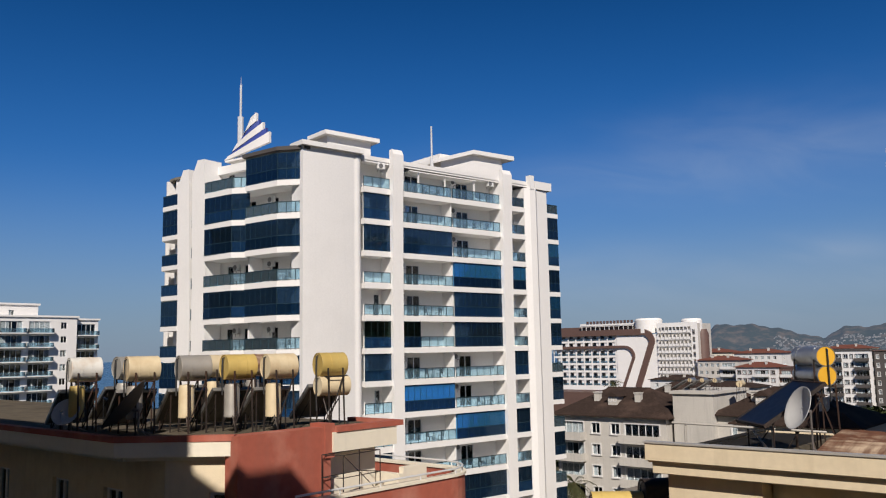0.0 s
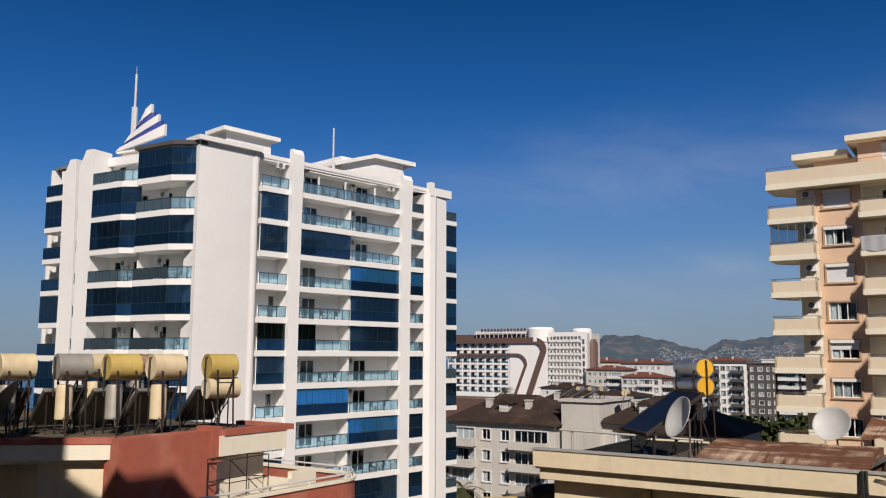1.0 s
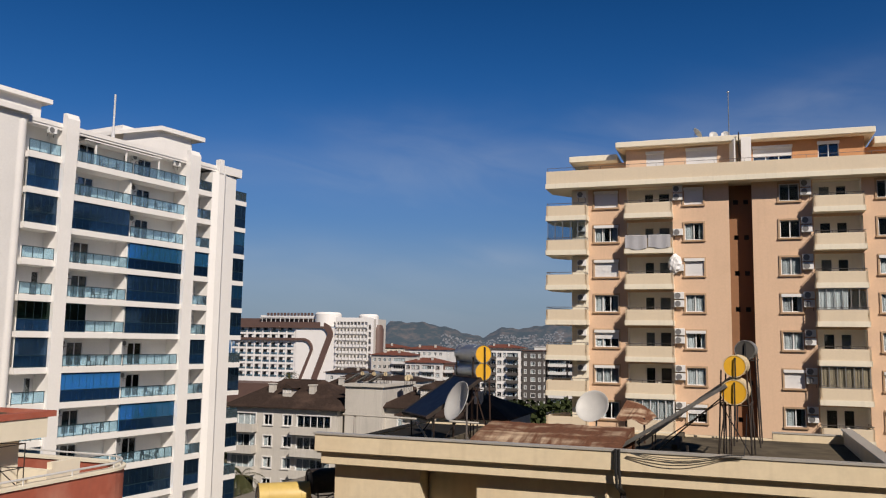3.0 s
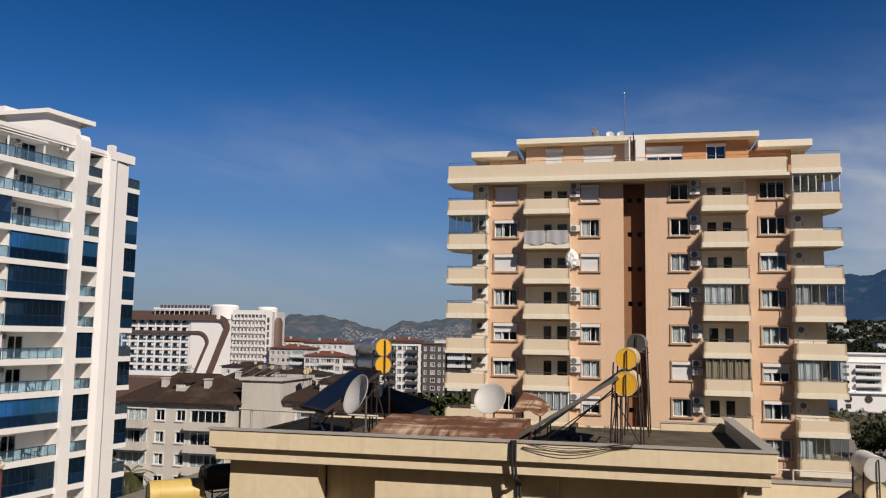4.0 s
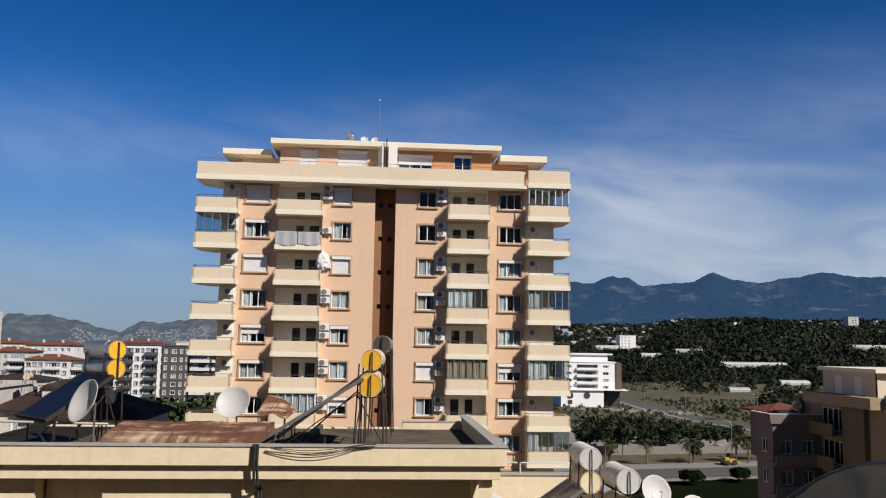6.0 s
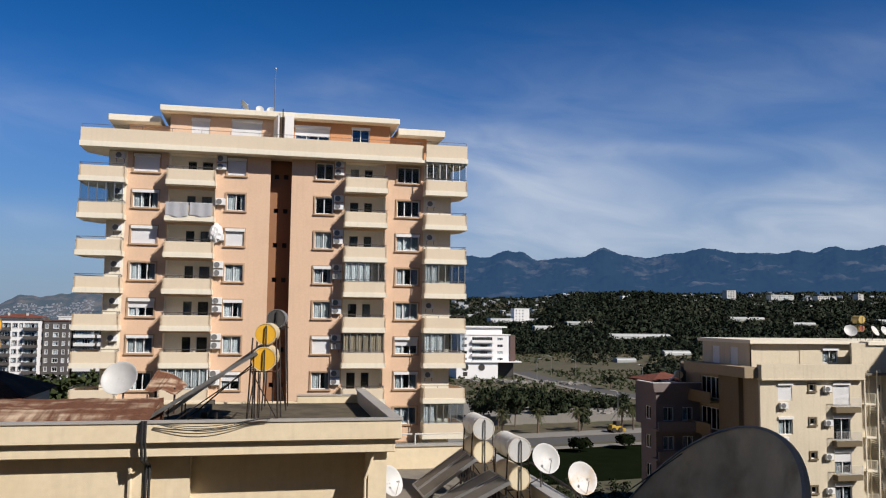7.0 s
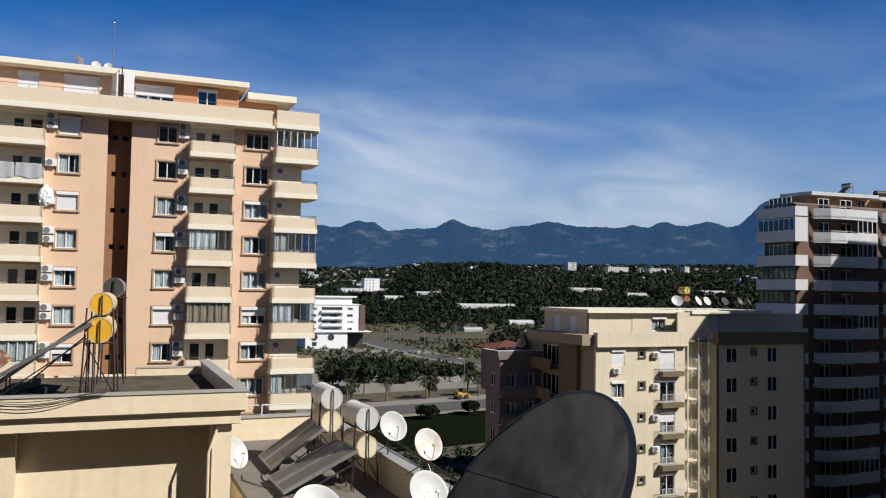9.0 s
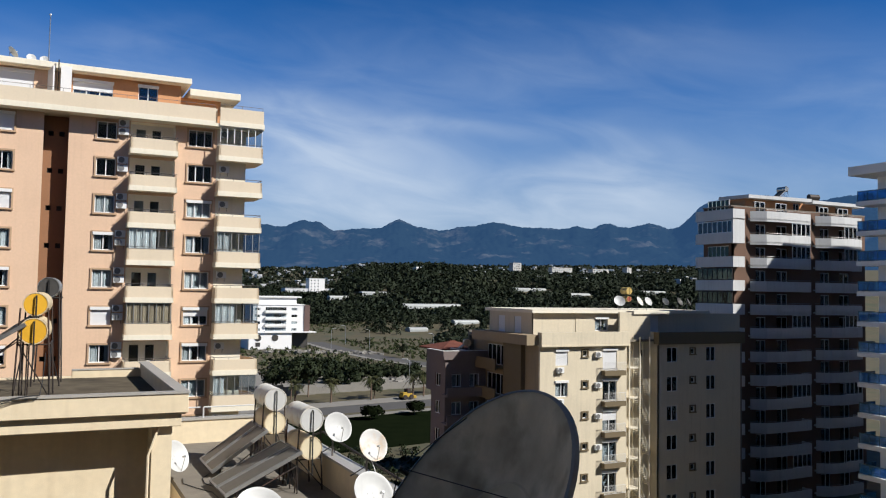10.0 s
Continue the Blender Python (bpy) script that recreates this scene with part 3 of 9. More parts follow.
def rail_mesh(length, h=0.95, gap=0.13, material=None, posts=1.2, top=0.03):
    """A bar railing along x."""
    def make():
        bm = bmesh.new()
        box(bm, 0, length, -0.02, 0.02, h - top, h)
        if gap:
            box(bm, 0, length, -0.015, 0.015, 0.06, 0.09)
            for i in range(int(length / gap) + 1):
                box(bm, i * gap, i * gap + 0.016, -0.008, 0.008, 0.09, h - top)
        n = max(1, round(length / posts))
        for i in range(n + 1):
            x = min(length * i / n, length - 0.03)
            box(bm, x, x + 0.03, -0.016, 0.016, 0, h - top)
        return mesh_of("railing", bm, material or RAIL)
    return shared(("rail", round(length, 2), h, gap, (material or RAIL).name, posts), make)

# ---- small repeated things ----
def make_ac():
    ob = thing("air_conditioner", (0, 0, 0), "white outdoor air-conditioner unit bolted to a wall", "air conditioner")
    bm = bmesh.new()
    box(bm, -0.4, 0.4, -0.36, -0.06, 0, 0.56)
    body = part("body", bm, PVC, ob, bevel=0.02)
    bm = bmesh.new()
    lathe(bm, [(0.0, 0.02), (0.06, 0.03), (0.065, 0.0), (0.20, 0.0), (0.215, 0.025), (0.235, 0.025), (0.24, 0.0)], 16, pose(-0.11, -0.362, 0.28, 90))
    part("fan_grille", bm, GRILLE, body, "grey round fan grille")
    for x in (-0.3, 0.3):
        bm = bmesh.new()
        box(bm, x - 0.02, x + 0.02, -0.38, 0.0, -0.04, 0.0), box(bm, x - 0.02, x + 0.02, -0.03, 0.0, -0.3, -0.04)
        part("bracket", bm, RAIL, ob)
    return ob


AC = make_ac()


def put_ac(m, x, y, z):
    """y is the wall's face, in the facade's own space."""
    global AC_USED
    at = m @ pose(x, y, z)
    if not AC_USED:
        AC.matrix_basis = at
        AC_USED = True
        return AC
    return copy_thing(AC, at)


AC_USED = False


# ---- peach apartment tower ----
def peach_tower():
    root = thing("apartment_tower", (0.8, 78, 0), "peach and cream twelve-storey apartment tower with stacked balconies", "apartment building", fixed=True)
    FRONT = 71.3
    m = stage(0, FRONT)
    rows = 13
    # underside of the balcony parapets, top storey first
    base = [37.62 - 3.0 * k for k in range(rows)]
    wins = ((-11.2, 2.0, 3), (-3.68, 1.5, 2), (3.74, 1.5, 2), (10.86, 1.98, 3))
    logg = ((-8.45, -4.65), (6.25, 9.82))
    heads = [40.2 - 3.0 * k for k in range(rows)]
    states = ("shut part shut part half net part net part net part part part",
              "shut part shut net part net half net part net shut part part",
              "open open net part net shut part half part net part net part",
              "open open net part net half part net part net shut part part")
    states = [s.split() for s in states]
    holes_l, holes_r = [], []
    for c, (x, w, n) in enumerate(wins):
        for k in range(rows):
            z1 = heads[k]
            (holes_l if x < 0 else holes_r).append((x, x + w, z1 - 1.42, z1))
    for a, b in logg:
        for k in range(rows):
            (holes_l if a < 0 else holes_r).append((a, b, base[k] + 0.2, base[k] + 2.82))
    bm = bmesh.new()
    wall(bm, m, 13.08, 0, 40.45, holes_l, 0.25, -13.2)
    part("wall", bm, PEACH, root, "peach rendered front wall")
    bm = bmesh.new()
    wall(bm, m, 14.03, 0, 40.45, holes_r, 0.25, 1.67)
    part("wall", bm, PEACH, root, "peach rendered front wall")
    bm = bmesh.new()
    box(bm, -13.2, -12.95, FRONT + 0.25, 86, 0, 42.0), box(bm, 15.45, 15.7, FRONT + 0.25, 86, 0, 42.0), box(bm, -13.2, 15.7, 85.75, 86, 0, 42)
    part("side_wall", bm, PEACH, root)
    # stairwell shaft
    bm = bmesh.new()
    shaft = []
    for k in range(rows):
        for x in (0.22, 1.02):
            shaft.append((x, x + 0.38, heads[k] - 1.35, heads[k] - 0.95))
    wall(bm, stage(0, 72.6), 1.79, 0, 40.45, shaft, 0.2, -0.12)
    part("shaft_wall", bm, BROWN, root, "brown recessed stairwell wall")
    bm = bmesh.new()
    box(bm, -0.37, -0.12, FRONT + 0.25, 72.6, 0, 40.45), box(bm, 1.67, 1.92, FRONT + 0.25, 72.6, 0, 40.45)
    part("shaft_side", bm, BROWN, root)
    for x0, x1, z0, z1 in shaft:
        piece("window", frame_mesh(0.38, 0.4, 1, STEEL_DARK, 0.04), root, stage(0, 72.65) @ pose(x0, 0.05, z0))
    # solid dark boxes stand in for the unlit rooms and storeys
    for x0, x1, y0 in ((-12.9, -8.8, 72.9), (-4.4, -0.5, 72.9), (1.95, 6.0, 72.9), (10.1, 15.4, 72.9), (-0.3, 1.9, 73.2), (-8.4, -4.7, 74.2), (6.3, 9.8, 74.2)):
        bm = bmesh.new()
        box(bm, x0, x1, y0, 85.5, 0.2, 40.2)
        part("interior", bm, DARK_ROOM, root, "dark box in place of unlit rooms behind the windows")
    for c, (x, w, n) in enumerate(wins):
        for k in range(rows):
            st = states[c][k]
            window(root, m, x, heads[k] - 1.42, w, 1.42, n, st, TAN, boxed=(st in ("shut", "half") or (k + c) % 4 == 1))
    # recessed loggias: white back wall with a door and a window
    for a, b in logg:
        m2 = stage(0, 72.75)
        holes = []
        for k in range(rows):
            f = base[k] + 0.2
            holes += [(a + 0.55 if a > 0 else a + 1.35, a + 1.4 if a > 0 else a + 2.15, f, f + 2.3), (b - 1.75 if a > 0 else b - 1.25, b - 0.95 if a > 0 else b - 0.3, f + (0 if (k + int(a)) % 2 else 0.9), f + 2.3)]
        bm = bmesh.new()
        wall(bm, m2, b - a, base[-1], 40.45, holes, 0.2, a)
        box(bm, a - 0.2, a, FRONT + 0.25, 72.95, base[-1], 40.45), box(bm, b, b + 0.2, FRONT + 0.25, 72.95, base[-1], 40.45)
        part("loggia_wall", bm, WHITE, root, "white loggia wall")
        for h in holes:
            door = piece("door_frame", frame_mesh(h[1] - h[0], h[3] - h[2], 1, PVC, 0.06), root, m2 @ pose(h[0], 0.05, h[2]))
            see_through(piece("pane", pane_mesh(h[1] - h[0], h[3] - h[2], GLASS), door))
            if random.random() < 0.5:
                piece("curtain", curtain_mesh(h[1] - h[0], h[3] - h[2], CURTAIN), root, m2 @ pose(h[0], 0.16, h[2]))
    # balconies
    def shared_balcony(key, pts, solid):
        """pts: slab outline; solid: sides (i) that carry a parapet."""
        def ring(bm, out, z0, z1, t):
            n = len(pts)
            for i in solid:
                p, q = Vector(pts[i]), Vector(pts[(i + 1) % n])
                d = (q - p).normalized()
                nrm = Vector((d.y, -d.x))
                a, b = p + nrm * out - d * out, q + nrm * out + d * out
                prism(bm, [(a.x, a.y), (b.x, b.y), (b.x - nrm.x * t, b.y - nrm.y * t), (a.x - nrm.x * t, a.y - nrm.y * t)], z0, z1)
        bm = bmesh.new()
        prism(bm, pts, 0.03, 0.2)
        slab = mesh_of("balcony", bm, CREAM_PALE)
        bm = bmesh.new()
        ring(bm, 0.0, 0.2, 1.30, 0.14)
        para = mesh_of("parapet", bm, CREAM)
        bm = bmesh.new()
        ring(bm, 0.05, 0.0, 0.42, 0.06)
        ledge = mesh_of("ledge", bm, CREAM_PALE)
        bm = bmesh.new()
        n = len(pts)
        for i in solid:
            p, q = Vector(pts[i]), Vector(pts[(i + 1) % n])
            d = (q - p).normalized()
            nrm = Vector((d.y, -d.x)) * -0.07
            tube(bm, [(p.x + nrm.x, p.y + nrm.y, 1.50), (q.x + nrm.x, q.y + nrm.y, 1.50)], 0.025, 6)
            for s in range(4):
                c = p.lerp(q, 0.04 + 0.307 * s)
                tube(bm, [(c.x + nrm.x, c.y + nrm.y, 1.3), (c.x + nrm.x, c.y + nrm.y, 1.5)], 0.016, 5)
        rail = mesh_of("railing", bm, RAIL)
        return slab, para, ledge, rail

    F = FRONT
    plans = {
        "mid_l": ([(-8.5, F - 1.3), (-4.62, F - 1.3), (-4.62, F + 1.4), (-8.5, F + 1.4)], (0, 1, 3)),
        "mid_r": ([(6.2, F - 1.3), (9.84, F - 1.3), (9.84, F + 1.4), (6.2, F + 1.4)], (0, 1, 3)),
        "end_l": ([(-15.2, F - 1.3), (-11.72, F - 1.3), (-11.72, F), (-13.2, F), (-13.2, F + 3.2), (-14.0, F + 3.2), (-15.2, F + 1.6)], (0, 1, 6, 5)),
        "end_r": ([(13.18, F - 1.3), (16.86, F - 1.3), (16.86, F + 1.6), (15.9, F + 3.2), (15.7, F + 3.2), (15.7, F), (13.18, F)], (0, 1, 2, 6)),
    }
    for key, (pts, solid) in plans.items():
        slab, para, ledge, rail = shared_balcony(key, pts, solid)
        for k in range(rows):
            at = pose(0, 0, base[k])
            s = piece("balcony", slab, root, at)
            piece("parapet", para, s), piece("ledge", ledge, s), piece("railing", rail, s)
    # cornice round the top storey's terrace
    bm = bmesh.new()
    box(bm, -15.2, 12.8, F - 1.3, F - 1.1, 40.72, 41.98), box(bm, -15.2, -15.0, F - 1.1, F + 2, 40.72, 41.98)
    part("cornice", bm, CREAM, root, "deep cream cornice band")
    bm = bmesh.new()
    box(bm, 13.18, 16.86, F - 1.34, F - 1.1, 40.8, 42.1), box(bm, 16.66, 16.86, F - 1.1, F + 2, 40.8, 42.1)
    part("cornice", bm, CREAM, root, "cream corner cornice band")
    bm = bmesh.new()
    box(bm, 12.8, 13.0, F - 1.0, F - 0.4, 40.72, 41.98)
    part("cornice", bm, CREAM, root, "deep cream cornice band")
    bm = bmesh.new()
    box(bm, -15.26, 12.8, F - 1.37, F - 1.3, 40.45, 40.88), box(bm, 13.15, 16.92, F - 1.41, F - 1.34, 40.55, 40.98)
    prism(bm, [(-15.26, F - 1.3), (16.92, F - 1.3), (16.92, F + 1.6), (15.7, F + 3.2), (15.7, F + 14.7), (-13.2, F + 14.7), (-13.2, F + 3.2), (-14.0, F + 3.2), (-15.26, F + 1.6)], 40.45, 40.72)
    part("terrace_slab", bm, CREAM_PALE, root)
    for x0, x1, z in ((-15.15, 12.75, 41.98), (13.2, 16.8, 42.1)):
        piece("railing", rail_mesh(x1 - x0, 0.3, 0, RAIL, 2.4), root, pose(x0, F - 1.2, z))
    # penthouse
    PF = 74.0
    mp = stage(0, PF)
    holes = [(-7.0, -5.5, 42.2, 44.1), (-3.6, -1.0, 42.2, 44.2), (1.9, 5.0, 42.2, 44.0), (7.0, 8.6, 42.4, 44.1)]
    bm = bmesh.new()
    wall(bm, mp, 10.3, 40.7, 44.42, holes[:2], 0.2, -8.6)
    part("penthouse_wall", bm, PEACH, root, "peach penthouse wall")
    bm = bmesh.new()
    wall(bm, mp, 8.6, 40.7, 44.42, holes[2:], 0.2, 1.7)
    part("penthouse_wall", bm, ORANGE, root, "orange-brown penthouse wall")
    for x0, x1, y0, y1, z1, paint in ((-12.4, -8.8, PF + 1.4, PF + 1.6, 43.6, PEACH), (10.5, 14.2, PF + 1.4, PF + 1.6, 43.75, ORANGE), (-8.8, -8.6, PF, PF + 10, 44.42, PEACH), (10.3, 10.5, PF, PF + 10, 44.42, ORANGE)):
        bm = bmesh.new()
        box(bm, x0, x1, y0, y1, 40.7, z1)
        part("penthouse_wall", bm, paint, root)
    # shop-white shutters of the lower penthouse wings
    for x0, x1 in ((-11.6, -9.4), (11.0, 13.8)):
        piece("shutter", shutter_mesh(x1 - x0, 1.5, SHUTTER), root, pose(x0, PF + 1.36, 41.6))
    bm = bmesh.new()
    box(bm, -8.5, 10.2, PF + 1.2, PF + 10, 40.75, 44.4)
    part("interior", bm, DARK_ROOM, root)
    for (a, b, c, d), st, n in zip(holes, ("shut", "shut", "half", "open"), (1, 2, 3, 2)):
        window(root, mp, a, c, b - a, d - c, n, st, None, boxed=True)
    bm = bmesh.new()
    box(bm, -9.6, 11.25, PF - 1.0, PF + 10.6, 44.46, 44.95)
    part("roof", bm, CREAM_PALE, root, "flat overhanging cream roof slab", bevel=0.03)
    bm = bmesh.new()
    box(bm, -9.35, 11.0, PF - 0.75, PF + 10.4, 44.42, 44.46)
    part("soffit", bm, CREAM, root)
    for x0, x1, z0, z1 in ((-13.95, -9.62, 43.6, 44.14), (11.27, 15.7, 43.75, 44.35)):
        bm = bmesh.new()
        box(bm, x0, x1, PF + 0.1, PF + 9, z0, z1)
        part("roof", bm, CREAM_PALE, root, "lower cream roof slab", bevel=0.03)
    bm = bmesh.new()
    box(bm, 0.95, 1.75, PF - 1.5, PF - 0.2, 41.9, 44.6)
    part("duct", bm, WHITE, root, "white boxed duct")
    bm = bmesh.new()
    prism(bm, [(0.0, PF - 0.02), (0.38, PF - 1.4), (0.5, PF - 1.4), (0.5, PF - 0.02)], 41.9, 44.55)
    part("duct", bm, WHITE, root, "white chimney cheek")
    bm = bmesh.new()
    tube(bm, [(0.78, PF - 1.3, 41.9), (0.78, PF - 1.3, 45.1)], 0.05, 6)
    part("pipe", bm, STEEL_DARK, root)
    bm = bmesh.new()
    tube(bm, [(0.02, PF + 1, 44.9), (0.02, PF + 1, 49.35)], 0.05, 6)
    lathe(bm, [(0, 0), (0.12, 0.02), (0.12, 0.1), (0, 0.14)], 8, pose(0.02, PF + 1, 49.3))
    part("lightning_rod", bm, ALU, root)
    bm = bmesh.new()
    box(bm, -4.2, 0.2, PF + 1.5, PF + 5, 44.95, 45.3)
    part("roof_hatch", bm, CREAM_PALE, root)
    # balconies closed in with glass
    def glazed(x0, x1, k, cur=None):
        n = max(3, round((x1 - x0) / 0.62))
        z = base[k] + 1.33
        h = 3.0 - 1.36
        at = pose(x0, F - 1.22, z)
        g = piece("glazing", frame_mesh(x1 - x0, h, n, ALU if k % 2 else PVC, 0.05), root, at, "framed balcony glazing")
        see_through(piece("pane", pane_mesh(x1 - x0, h, GLASS), g))
        if cur:
            piece("curtain", curtain_mesh((x1 - x0) * cur[1], h, cur[0]), g, pose(0.05, 0.15, 0))
    glazed(-15.1, -11.8, 1), glazed(13.25, 16.8, 0), glazed(13.25, 16.8, 3, (CURTAIN, 0.3)), glazed(13.25, 16.8, 5, (CURTAIN, 0.45))
    glazed(13.25, 16.8, 7, (CURTAIN, 0.25)), glazed(6.3, 9.75, 3, (CURTAIN, 0.6)), glazed(6.3, 9.75, 5, (CURTAIN_TAN, 1.0))
    glazed(-8.4, -4.7, 6, (CURTAIN, 1.0)), glazed(-15.1, -11.8, 8)
    # pale wall faces behind the end balconies
    for x0, x1 in ((-13.18, -11.75), (13.22, 15.68)):
        bm = bmesh.new()
        box(bm, x0, x1, F - 0.012, F - 0.002, 0.1, 40.4)
        part("balcony_wall", bm, CREAM_PALE, root, "pale wall behind the end balconies")
    # air conditioners on the wall
    for k in range(rows):
        for x, n in ((-4.2, 2 if k not in (1, 2) else 1), (5.72, 2)):
            for i in range(n):
                put_ac(m, x, 0, base[k] + 1.55 + 0.68 * i)
        put_ac(m, -12.3, 0, base[k] + 2.1), put_ac(m, 13.85, 0, base[k] + 2.1)
    return root


peach_tower()


def washing(x0, x1, z0, z1, y, label):
    bm = bmesh.new()
    n = 14
    cols = []
    for i in range(n + 1):
        x = x0 + (x1 - x0) * i / n
        d = 0.03 * math.sin(i * 0.9)
        low = z0 + 0.08 * math.sin(i * 0.45 + 1)
        cols.append([bm.verts.new((x, y + 0.12, z1 - 0.25)), bm.verts.new((x, y, z1)), bm.verts.new((x, y - 0.1 + d, z1 - 0.05)), bm.verts.new((x, y - 0.12 + d, low))])
    for a, b in zip(cols, cols[1:]):
        for j in range(3):
            bm.faces.new((a[j], b[j], b[j + 1], a[j + 1]))
    me = mesh_of("washing", bm, CLOTH, True)
    return tagged(new("washing", me), label, "laundry", "washing on the balcony")


washing(-8.45, -6.65, 34.98, 36.16, 70.02, "grey blanket hung over a cream balcony rail")
washing(-6.55, -4.75, 35.05, 36.16, 70.02, "pale grey towel drying over a cream balcony rail")


def wrapped_unit(at):
    """Two wall units under a crumpled sheet."""
    rs = random.Random(21)
    bm = bmesh.new()
    bmesh.ops.create_icosphere(bm, subdivisions=3, radius=1.0)
    for v in bm.verts:
        k = 0.8 + 0.35 * rs.random()
        v.co = Vector((v.co.x * 0.55 * k, v.co.y * 0.32 * k, v.co.z * 0.82 * k))
    ob = tagged(new("tarpaulin", mesh_of("tarpaulin", bm, SHUTTER)), "crumpled white plastic sheet wrapped round wall units", "tarpaulin")
    ob.matrix_basis = pose(*at)


wrapped_unit((-4.5, 71.0, 33.75))

# ---- white tower with blue glass ----
def glass_rail_meshes(length):
    def make():
        bm = bmesh.new()
        box(bm, 0, length, -0.035, 0.035, 0.97, 1.04)
        box(bm, 0, length, -0.015, 0.015, 0.06, 0.1)
        n = max(1, round(length / 1.0))
        for i in range(n + 1):
            x = min(max(length * i / n, 0.02), length - 0.02)
            box(bm, x - 0.03, x + 0.03, -0.02, 0.02, 0, 0.98)
        frame_ = mesh_of("railing", bm, RAIL_TEAL)
        bm = bmesh.new()
        for i in range(n):
            box(bm, length * i / n + 0.03, length * (i + 1) / n - 0.03, -0.005, 0.005, 0.1, 0.96)
        return frame_, mesh_of("pane", bm, GLASS_RAIL)
    return shared(("glassrail", round(length, 2)), make)


def glazing_meshes(length, h, upper):
    """Storey-high balcony glazing: a navy skirt below, tall panes above."""
    def make():
        bm = bmesh.new()
        n = max(2, round(length / 0.75))
        box(bm, 0, length, -0.03, 0.03, h - 0.06, h), box(bm, 0, length, -0.03, 0.03, 0.98, 1.03), box(bm, 0, length, -0.03, 0.03, 0, 0.05)
        for i in range(n + 1):
            x = min(max(length * i / n, 0.02), length - 0.02)
            box(bm, x - 0.012, x + 0.012, -0.02, 0.02, 0.05, h - 0.06)
        fr = mesh_of("glazing", bm, RAIL_TEAL)
        bm = bmesh.new()
        for i in range(n):
            box(bm, length * i / n + 0.014, length * (i + 1) / n - 0.014, -0.004, 0.004, 1.03, h - 0.06)
        up = mesh_of("pane", bm, upper)
        bm = bmesh.new()
        for i in range(n):
            box(bm, length * i / n + 0.014, length * (i + 1) / n - 0.014, -0.02, -0.012, 0.05, 0.98)
        return fr, up, mesh_of("skirt", bm, GLASS_SKIRT)
    return shared(("glazing", round(length, 2), round(h, 2), upper.name), make)


def open_front(root, m, x, y, z, length):
    fr, pa = glass_rail_meshes(length)
    r = piece("railing", fr, root, m @ pose(x, y, z))
    see_through(piece("pane", pa, r))


def closed_front(root, m, x, y, z, length, h, upper, curtain=None, share=1.0):
    fr, up, sk = glazing_meshes(length, h, upper)
    r = piece("glazing", fr, root, m @ pose(x, y, z), "blue-tinted balcony glazing")
    see_through(piece("pane", up, r)), see_through(piece("skirt", sk, r))
    if curtain:
        piece("curtain", curtain_mesh(length * share - 0.1, h - 0.15, curtain, 0.16), r, pose(0.05, 0.25, 0.05))


